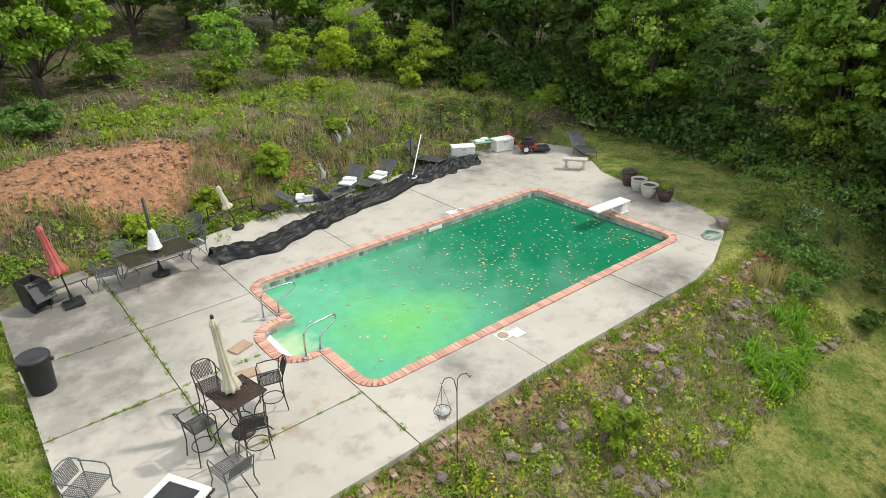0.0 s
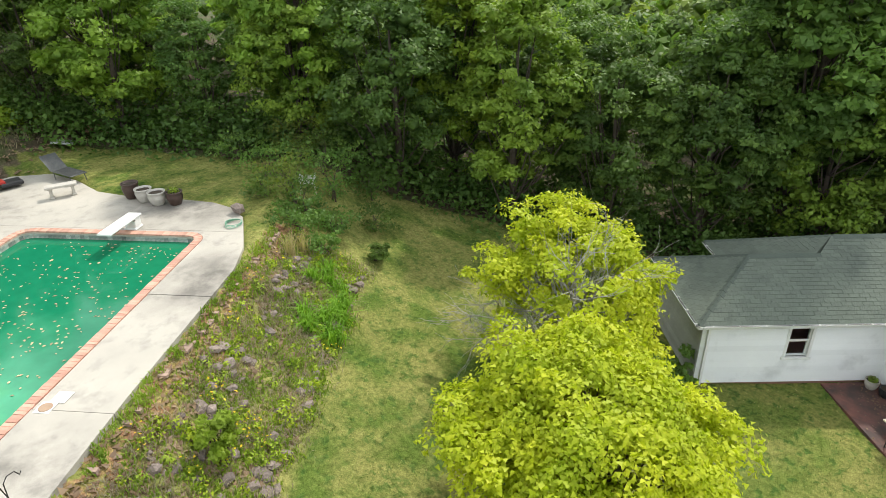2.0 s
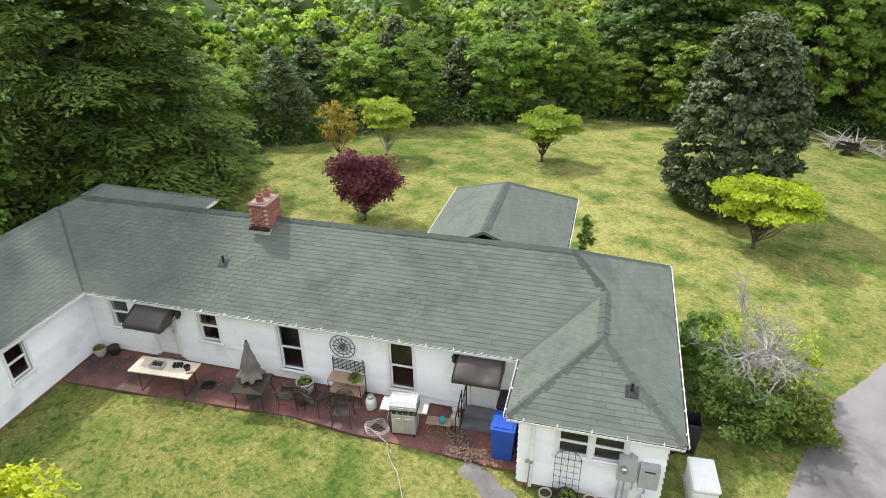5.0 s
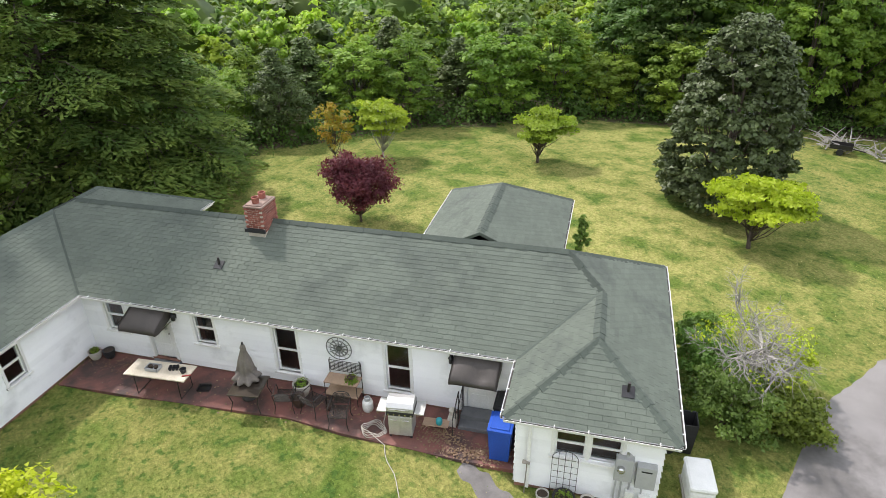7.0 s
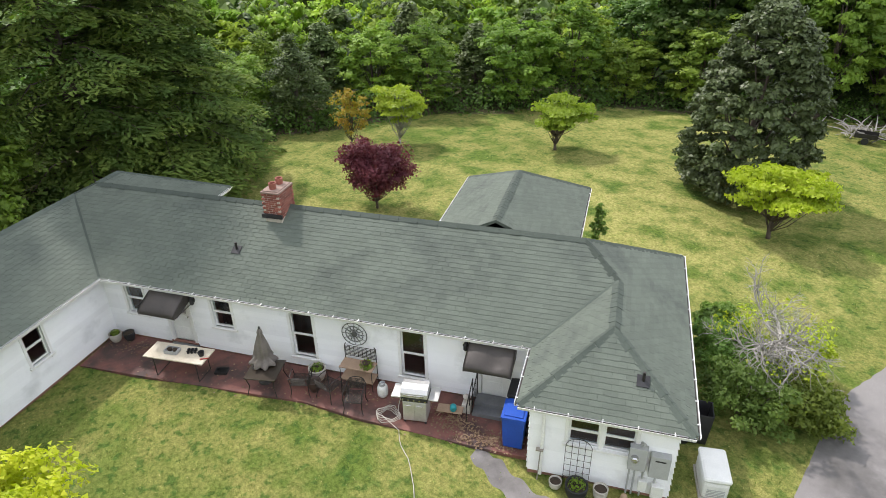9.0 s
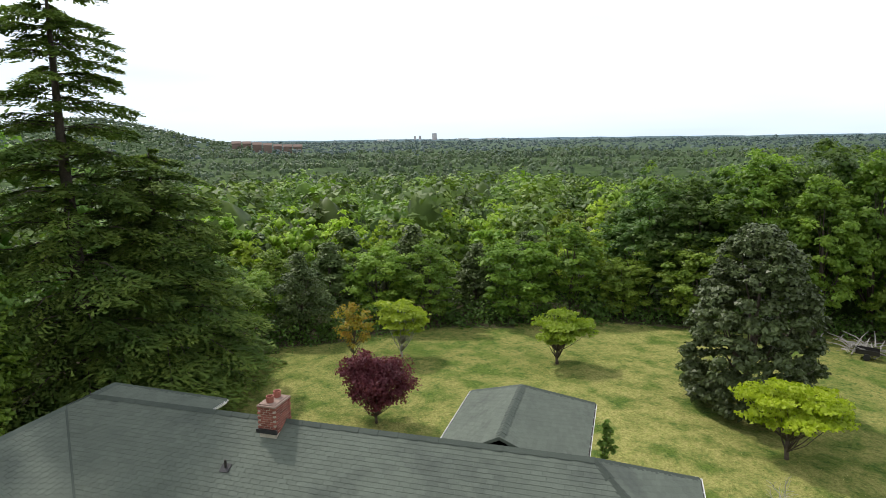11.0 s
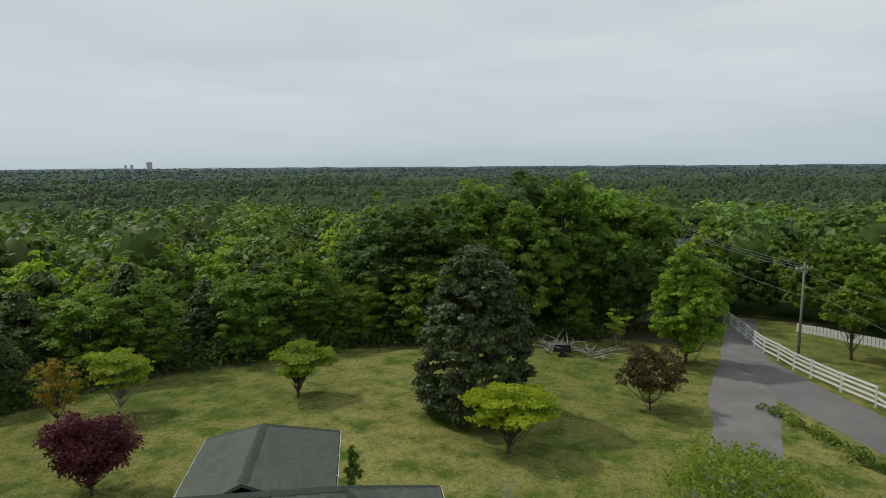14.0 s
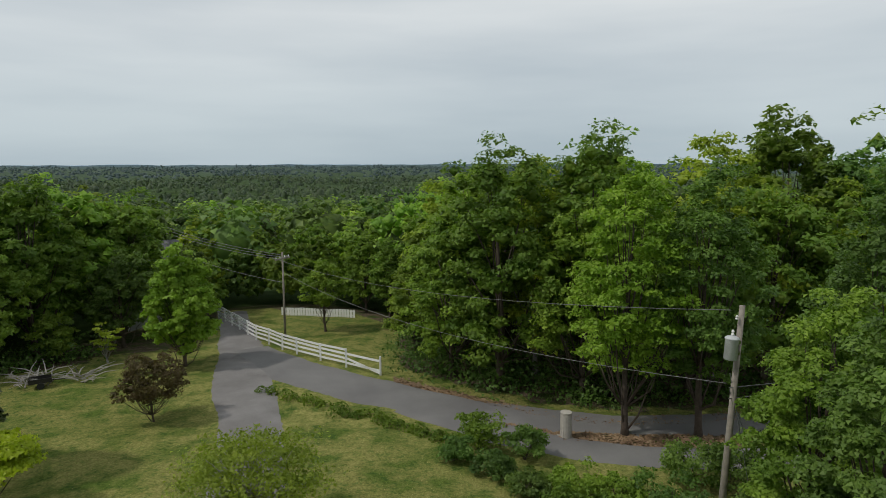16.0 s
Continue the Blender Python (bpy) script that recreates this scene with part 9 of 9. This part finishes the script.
wall_clock()
for x in (3.08, 11.6):
    t = part("wall_lamp", Geo().box((x - 0.05, IN - 0.05, 1.82), (x + 0.05, IN - 0.028, 1.98)), BLACK, house, "small black wall lantern beside the door")
    part("lamp_body", Geo().lathe([(0.03, 1.78), (0.06, 1.80), (0.06, 1.94), (0.08, 1.95), (0.02, 2.02)], 10, pose(x, IN - 0.13, 0)), BLACK, t)
    part("bulb", Geo().lathe([(0.015, 1.74), (0.03, 1.76), (0.03, 1.79)], 8, pose(x, IN - 0.13, 0)), WHITE, t)


def folding_table():
    t = thing("folding_table", "long cream plastic folding table on the patio", "table", at_house(3.15, -0.93, 3))
    part("tabletop", Geo().box((-0.97, -0.36, 0.70), (0.97, 0.36, 0.745)), mat("stained_cream_plastic", (0.66, 0.60, 0.48), (0.52, 0.45, 0.33), 3, 40, 0.6), t, bevel=0.012)
    for x in (-0.7, 0.7):
        part("leg_frame", Geo().tube([(x, -0.28, 0.70), (x, -0.3, 0.012), (x, 0.3, 0.012), (x, 0.28, 0.70)], 0.015, 6), IRON, t)
    b = thing("tray", "grey plastic seed tray with green sprouts", "tray", at_house(2.95, -0.95, 3, 0.806))
    part("tray", Geo().box((-0.2, -0.13, 0), (0.2, 0.13, 0.012)).box((-0.2, -0.13, 0), (-0.185, 0.13, 0.11)).box((0.185, -0.13, 0), (0.2, 0.13, 0.11)).box((-0.2, -0.13, 0), (0.2, -0.115, 0.11)).box((-0.2, 0.115, 0), (0.2, 0.13, 0.11)), GREY_BOX, b)
    part("pot", Geo().lathe([(0.05, 0.012), (0.07, 0.12), (0.06, 0.12)], 10, pose(-0.08, 0, 0)).lathe([(0.05, 0.012), (0.07, 0.12), (0.06, 0.12)], 10, pose(0.09, 0, 0)), SOIL, b)
    c = thing("seed_pots", "black seedling pots lying on the folding table", "pots", at_house(3.55, -0.8, 20, 0.806))
    for k in range(6):
        part("pot", Geo().lathe([(0.035, 0), (0.05, 0.08), (0.042, 0.08), (0.03, 0.01)], 10, pose(-0.12 + 0.1 * (k % 3), -0.05 + 0.1 * (k // 3), 0)), BLACK, c)
    d = thing("garden_tools", "dark bucket and red-handled tools on the table", "tools", at_house(3.95, -0.95, -20, 0.806))
    part("bucket", Geo().lathe([(0.07, 0), (0.10, 0.13), (0.09, 0.13), (0.06, 0.01)], 14, pose(-0.08, 0.05, 0)), BLACK, d)
    part("trowel", Geo().beam((0.05, -0.1, 0.02), (0.22, 0.08, 0.02), 0.03, 0.02), RED_PAINT, d)
    e = thing("seed_crate", "black plastic seedling crate on the patio", "crate", at_house(4.25, -0.62, 15))
    part("crate", lattice(-0.17, -0.13, 0.17, 0.13, 0.05, 5, None, 0.02).box((-0.18, -0.14, 0.0), (0.18, 0.14, 0.02)), BLACK, e)


folding_table()
low_table("square bronze glass-topped patio table under the umbrella", at_house(5.95, -0.85, 8), 0.92, 0.92, 0.66, SMOKED, IRON, "patio_table")
closed_umbrella("taupe closed patio umbrella through the square table", at_house(5.75, -0.62), 1.95, 0.74, 0.29, GREY_CLOTH, "round", lean=4)
for u, w, a in ((7.0, -0.75, 195), (7.85, -0.72, 165), (8.75, -1.0, 10)):
    iron_chair(at_house(u, w, a), 0.42, False, IRON, "patio chairs", "dark metal mesh patio chair on the red patio")
planter(at_house(7.2, -0.15), 0.26, 0.42, PALE_STONE, "pale round planter with green water plants", LEAF_MID, 21)
planter(at_house(7.32, -0.62), 0.20, 0.36, TERRACOTTA, "dark brown glazed pot with soil")
planter(at_house(8.25, -0.55), 0.13, 0.22, TERRACOTTA, "small dark clay pot")
planter(at_house(0.05, -0.15), 0.2, 0.3, PALE_STONE, "pale pot with leafy plant in the corner", LEAF_MID, 22)
planter(at_house(0.45, 0.0), 0.18, 0.3, BLACK, "black plastic pot in the corner of the patio")


def bakers_rack():
    t = thing("bakers_rack", "iron plant rack with slatted shelves against the wall", "plant rack", at_house(8.5, 0.02))
    for x in (-0.48, 0.48):
        part("post", Geo().tube([(x, 0.12, 0), (x, 0.12, 1.2), (x * 0.9, 0.12, 1.28)], 0.014, 6), IRON, t)
        part("leg", Geo().tube([(x, -0.3, 0), (x, -0.3, 0.72)], 0.012, 6), IRON, t)
    for z in (0.3, 0.72):
        part("shelf", Geo().box((-0.5, -0.32, z), (0.5, 0.12, z + 0.03)), TAN_TILE, t, "weathered wooden shelf")
    part("back_scroll", lattice(-0.45, 0.85, 0.45, 1.2, 0, 7, pose(0, 0.12, 0, 90), 0.006), IRON, t)
    rng = np.random.default_rng(4)
    p = thing("trailing_plant", "leafy trailing plant on the rack", "plant", at_house(8.75, -0.05, 0, 0.81))
    d = rng.normal(size=(140, 3)); d /= np.linalg.norm(d, axis=1)[:, None]; d[:, 2] = np.abs(d[:, 2]) * 0.6
    part("leaves", leaf_sheet("leaves", d * 0.26 * rng.uniform(0.4, 1, (140, 1)), d, 0.04, LEAF_MID, 0.5, 4), None, p)
    part("pot", Geo().lathe([(0.08, 0), (0.12, 0.12), (0.10, 0.12)], 12), TERRACOTTA, p)


bakers_rack()


def gas_bottle():
    t = thing("gas_bottle", "white propane gas bottle on the patio", "gas bottle", at_house(9.3, -0.32))
    part("tank", Geo().lathe([(0.12, 0.0), (0.15, 0.05), (0.155, 0.12), (0.155, 0.28), (0.13, 0.36), (0.05, 0.39)], 18), WHITE, t, smooth=True)
    part("collar", Geo().lathe([(0.09, 0.37), (0.09, 0.46), (0.08, 0.46), (0.08, 0.37)], 14), GREY_BOX, t)
    part("foot_ring", Geo().lathe([(0.11, 0.0), (0.12, 0.04)], 16), GREY_BOX, t)


gas_bottle()


def grill():
    t = thing("gas_grill", "stainless steel gas grill with side shelves", "grill", at_house(10.5, -0.85, 6))
    part("cabinet", Geo().box((-0.32, -0.26, 0.08), (0.32, 0.26, 0.76)), STAINLESS, t, bevel=0.01)
    part("firebox", Geo().box((-0.36, -0.28, 0.76), (0.36, 0.28, 0.90)), BLACK, t, bevel=0.01)
    g = Geo()
    pr = [(-0.28, 0.90), (-0.27, 1.02), (-0.18, 1.12), (0.0, 1.16), (0.18, 1.12), (0.27, 0.98), (0.28, 0.90)]
    n = len(pr)
    g.add([(-0.36, y, z) for y, z in pr] + [(0.36, y, z) for y, z in pr], [(i, i + 1, n + i + 1, n + i) for i in range(n - 1)] + [tuple(range(n - 1, -1, -1)), tuple(range(n, 2 * n))])
    hood = part("hood", g, STAINLESS, t, "domed stainless steel hood", bevel=0.008)
    part("hood_handle", Geo().tube([(-0.28, -0.31, 1.0), (0.28, -0.31, 1.0)], 0.014, 8), CHROME, hood)
    for x in (-0.62, 0.38):
        part("side_shelf", Geo().box((x, -0.26, 0.84), (x + 0.26, 0.26, 0.88)), STAINLESS, t, bevel=0.008)
    for k in range(5):
        part("knob", Geo().lathe([(0.028, 0), (0.025, 0.03), (0.01, 0.035)], 10, pose(-0.3 + k * 0.15, -0.28, 0.83, 90)), CHROME, t)
    for x in (-0.16, 0.16):
        part("cabinet_door", Geo().box((x - 0.15, -0.275, 0.12), (x + 0.15, -0.262, 0.72)), STAINLESS, t)
        part("door_handle", Geo().tube([(x - 0.09, -0.30, 0.64), (x + 0.09, -0.30, 0.64)], 0.010, 6), CHROME, t)
    for x in (-0.28, 0.28):
        for y in (-0.22, 0.22):
            part("caster", Geo().lathe([(0.035, 0), (0.035, 0.03)], 10, pose(x, y, 0.035, 90)).box((x - 0.02, y - 0.02, 0.03), (x + 0.02, y + 0.02, 0.08)), BLACK, t)


STAINLESS = mat("stainless_sheet", (0.62, 0.62, 0.61), (0.50, 0.50, 0.49), 4, 70, 0.42, metal=0.55, bump=0.03)
grill()
coil = [(9.78 + (0.30 + 0.05 * math.sin(1.7 * k)) * math.cos(k * 0.42), -1.12 + (0.24 + 0.06 * math.cos(1.3 * k)) * math.sin(k * 0.42), 0.075 + 0.004 * k) for k in range(56)]
trail = [(10.2, -1.5, 0.09), (10.3, -1.75, 0.03), (10.42, -1.95, 0.03), (10.55, -2.1, 0.03), (10.72, -2.28, 0.03), (10.85, -2.5, 0.03), (11.0, -2.8, 0.03), (11.15, -3.1, 0.03), (11.26, -3.4, 0.035), (11.4, -3.7, 0.04), (11.56, -4.0, 0.06), (11.75, -4.25, 0.08), (12.3, -4.85, 0.16)]
hose = Geo().tube([(9.95, -0.45, 0.75), (9.93, -0.5, 0.4), (9.9, -0.7, 0.1)] + coil + trail, 0.011, 6)
tagged(part("water_hose", hose, PALE_STONE, m=HOUSE, smooth=True), "long pale garden hose trailing from the patio over the lawn", "garden hose")
low_table("low weathered wooden stand with clutter on the patio", at_house(11.35, -0.55, 4), 0.7, 0.3, 0.22, TAN_TILE, TAN_TILE, "plant_stand")
tagged(part("watering_pot", Geo().lathe([(0.07, 0), (0.09, 0.04), (0.09, 0.16), (0.05, 0.2), (0.03, 0.2)], 14), TEAL, m=at_house(11.45, -0.6, 0, 0.282), smooth=True), "small teal plastic pot on the stand", "pot")
ln = thing("garden_lantern", "grey stone garden lantern beside the steps", "lantern", at_house(11.75, -0.3))
part("base", Geo().box((-0.12, -0.12, 0), (0.12, 0.12, 0.3)), PALE_STONE, ln, bevel=0.015)
part("cap", Geo().lathe([(0.12, 0.3), (0.08, 0.36), (0.09, 0.48), (0.11, 0.52), (0.02, 0.58)], 10), PALE_STONE, ln)
wheelie_bin(at_house(13.2, -1.05, 0), BLUE, "blue plastic wheeled recycling cart beside the house corner", 1.1)
wheelie_bin(at_house(17.65, 0.35, 90, 0.0), BLACK, "dark grey wheeled waste cart beside the house end", 1.1, 250)
wheelie_bin(at_house(13.2, -0.25, 0), BLACK, "black wheeled waste cart behind the blue one", 1.1)


def generator():
    t = thing("standby_generator", "white boxy standby generator on the grass", "generator", at_house(17.95, -1.15, 4, -0.02))
    part("base", Geo().box((-0.32, -0.52, 0), (0.32, 0.52, 0.10)), PALE_STONE, t)
    part("housing", Geo().box((-0.30, -0.5, 0.10), (0.30, 0.5, 0.62)), WHITE, t, bevel=0.09)
    part("lid", Geo().box((-0.32, -0.52, 0.62), (0.32, 0.52, 0.76)), WHITE, t, bevel=0.07)
    for k in range(5):
        part("louvre", Geo().box((-0.2, -0.508, 0.2 + k * 0.05), (0.2, -0.494, 0.225 + k * 0.05)), GREY_BOX, t)


generator()


def meter_boxes():
    m = HOUSE @ pose(0, -1.85, 0)
    t = thing("meter_cabinet", "grey electric meter boxes and conduits on the wall", "electric meter", m)
    part("meter_box", Geo().box((15.95, -0.20, 0.95), (16.35, -0.03, 1.62)), GREY_BOX, t, bevel=0.01)
    part("meter_glass", Geo().lathe([(0.085, 0), (0.085, 0.09), (0.06, 0.12), (0.01, 0.125)], 18, pose(16.08, -0.20, 1.35, 90)), CHROME, t)
    part("breaker_box", Geo().box((16.42, -0.22, 0.85), (16.85, -0.03, 1.5)), GREY_BOX, t, bevel=0.01)
    part("breaker_label", Geo().box((16.52, -0.226, 1.36), (16.75, -0.219, 1.40)), BLACK, t)
    part("junction_box", Geo().box((16.25, -0.18, 0.30), (16.45, -0.03, 0.62)).box((16.55, -0.2, 0.18), (16.82, -0.03, 0.55)), WHITE, t, bevel=0.01)
    for x in (16.02, 16.14, 16.32, 16.6):
        part("conduit", Geo().tube([(x, -0.08, 0.05), (x, -0.08, 0.98)], 0.022, 8), GREY_BOX, t)
    part("service_mast", Geo().tube([(16.2, -0.09, 1.6), (16.2, -0.09, 1.72), (16.25, -0.2, 1.78)], 0.04, 8), GREY_BOX, t)


meter_boxes()


def trellis():
    t = thing("trellis", "arched dark wire garden trellis against the wall", "trellis", HOUSE @ pose(14.85, -1.98, -0.02))
    for k in range(5):
        x = -0.3 + k * 0.15
        part("wire", Geo().tube([(x, 0, 0), (x, 0, 1.25 + 0.25 * math.sqrt(max(0, 1 - (x / 0.31) ** 2)))], 0.007, 5), IRON, t)
    for k in range(6):
        part("crossbar", Geo().tube([(-0.3, 0, 0.25 + k * 0.2), (0.3, 0, 0.25 + k * 0.2)], 0.006, 5), IRON, t)
    part("arch", Geo().tube([(0.3 * math.cos(a * math.pi / 10), 0, 1.25 + 0.27 * math.sin(a * math.pi / 10)) for a in range(11)], 0.008, 5), IRON, t)


trellis()
planter(at_house(14.4, -2.15, 0, -0.03), 0.16, 0.24, PALE_STONE, "small pale clay pot beside the wall")
planter(at_house(14.9, -2.3, 0, -0.03), 0.27, 0.42, BLACK, "black pot full of green leaves", LEAF_MID, 31)
planter(at_house(15.45, -2.2, 0, -0.03), 0.18, 0.36, PALE_STONE, "grey stone urn beside the wall")
tagged(part("garden_bell", Geo().lathe([(0.17, 0), (0.15, 0.05), (0.09, 0.14), (0.08, 0.3), (0.05, 0.36)], 12), TAN_TILE, m=at_house(15.98, -2.25, 0, -0.03), smooth=True), "tan ceramic chimney pot on the grass", "ceramic pot")
tagged(part("garden_fork", Geo().tube([(0, 0, 0), (0.03, 0.06, 1.0)], 0.014, 6).box((-0.08, -0.01, 0.98), (0.10, 0.09, 1.01)), POLE, m=at_house(13.95, -2.05, 0, -0.03)), "old garden fork leaning on the wall", "garden tool")
# worn path by the house end
pth = Geo()
pl = [(12.3, -1.55, 0.5), (12.9, -2.0, 0.6), (13.6, -2.6, 0.65), (14.4, -3.0, 0.6), (15.3, -3.3, 0.55), (16.4, -3.6, 0.6), (17.5, -3.75, 0.7)]
for i in range(49):
    f = i / 48 * (len(pl) - 1)
    k = min(int(f), len(pl) - 2)
    a, b = pl[k], pl[k + 1]
    q = f - k
    cx, cy, w = (a[j] + (b[j] - a[j]) * q for j in range(3))
    for o in (-0.5, -0.2, 0.2, 0.5):
        v = HOUSE @ Vector((cx + 0.35 * o * w, cy + o * w * (1 + 0.25 * math.sin(i * 0.9 + o)), 0))
        pth.v.append((v.x, v.y, float(land(v.x, v.y)) + (0.028 if abs(o) < 0.4 else 0.0)))
for i in range(48):
    for j in range(3):
        k = i * 4 + j
        pth.f.append((k, k + 4, k + 5, k + 1))
tagged(part("garden_path", pth, ASPHALT, smooth=True), "crumbling grey asphalt garden path", "path", kind="structure")

# ---- along the lane and the field ----
x, y = -9.75, -27.95
col = thing("stone_column", "short fluted pale stone column beside the lane", "column", pose(x, y, float(land(x, y)) - 0.03))
part("shaft", Geo().lathe([(0.26 - 0.02 * (k % 2), 0.08 + 0 * k) for k in range(1)] + [(0.27, 0.1), (0.26, 1.25), (0.28, 1.3), (0.28, 1.36)], 20), PALE_STONE, col)
for k in range(16):
    a = k * math.pi / 8
    part("flute", Geo().beam((0.265 * math.cos(a), 0.265 * math.sin(a), 0.12), (0.255 * math.cos(a), 0.255 * math.sin(a), 1.24), 0.035, 0.035), PALE_STONE, col)
part("plinth", Geo().box((-0.33, -0.33, 0), (0.33, 0.33, 0.10)), PALE_STONE, col, bevel=0.02)


def brush_pile(x, y, seed, n, spread):
    rng = np.random.default_rng(seed)
    t = thing("brush_pile", "heap of cut grey branches on the field", "branches", pose(x, y, float(land(x, y))))
    for k in range(n):
        p = Vector((rng.normal(0, spread * 0.5), rng.normal(0, spread * 0.35), abs(rng.normal(0.15, 0.15)) + 0.05))
        a, L = rng.uniform(0, 6.28), rng.uniform(0.7, 2.0)
        q = p + Vector((L * math.cos(a), L * math.sin(a), rng.uniform(0.0, 0.7)))
        part("branch", Geo().tube([p, p.lerp(q, 0.5) + Vector((0, 0, 0.12)), q], [0.05, 0.035, 0.012], 5), PALE_BARK, t)


brush_pile(20.2, -40.6, 1, 46, 1.6)
brush_pile(17.3, -40.4, 2, 18, 0.8)
tr = thing("utility_trailer", "small dark utility trailer beside the brush pile", "trailer", pose(19.2, -39.4, float(land(19.2, -39.4)), 0, 0, 25))
part("bed", Geo().box((-0.6, -0.4, 0.35), (0.6, 0.4, 0.42)).box((-0.6, -0.4, 0.42), (0.6, -0.36, 0.62)).box((-0.6, 0.36, 0.42), (0.6, 0.4, 0.62)).box((0.56, -0.36, 0.42), (0.6, 0.36, 0.62)), IRON, tr)
for y_ in (-0.48, 0.40):
    part("wheel", Geo().lathe([(0.05, 0), (0.2, 0), (0.2, 0.08), (0.05, 0.08)], 14, pose(0, y_ + 0.08, 0.2, 90)), BLACK, tr)
part("drawbar", Geo().beam((-0.6, 0, 0.38), (-1.3, 0, 0.3), 0.05, 0.05), IRON, tr)


# iron rail at the door steps, leaf heaps on the patio
rl = thing("step_handrail", "thin black iron handrail beside the door steps", "handrail", HOUSE)
part("rail", Geo().tube([(11.85, -0.02, 1.0), (11.85, -0.75, 0.62)], 0.016, 6), IRON, rl)
for y_, z_ in ((-0.04, 1.0), (-0.40, 0.82), (-0.74, 0.63)):
    part("post", Geo().tube([(11.85, y_, 0.05), (11.85, y_, z_)], 0.013, 6), IRON, rl)
rngp = np.random.default_rng(91)
heap = np.concatenate([np.column_stack([rngp.normal(cx, sx_, k), rngp.normal(cy, sy_, k), 0.075 + np.abs(rngp.normal(0, 0.025, k))]) for cx, cy, sx_, sy_, k in ((12.4, -1.25, 0.55, 0.18, 420), (11.5, -0.75, 0.35, 0.2, 260), (8.3, -0.35, 1.2, 0.22, 220), (1.0, -0.3, 0.7, 0.2, 160), (5.0, -1.0, 3.5, 0.5, 160))])
heap = heap[(heap[:, 1] > -1.6) & (heap[:, 1] < 0.12)]
tagged(part("patio_leaves", leaf_sheet("patio_leaves", heap, np.repeat(np.array((0, 0, 1.6))[None], len(heap), 0), 0.035, LITTER, 1.5, 92), None, m=HOUSE), "dry brown fallen leaves heaped on the patio", "leaves", kind="stuff")

# ---- shingles ----
count = 0
for slope, (slab, tabs, single) in zip(SLOPES, SHEETS):
    rest = Geo()
    for pts, faces in tabs:
        if single and count < 300:
            part("shingle", Geo().add(pts, faces), SHINGLE, slope)
            count += 1
        else:
            rest.add(pts, faces)
    if rest.v:
        shingles = part("shingles", rest, SHINGLE, slope)
        shingles["kind"] = "stuff"
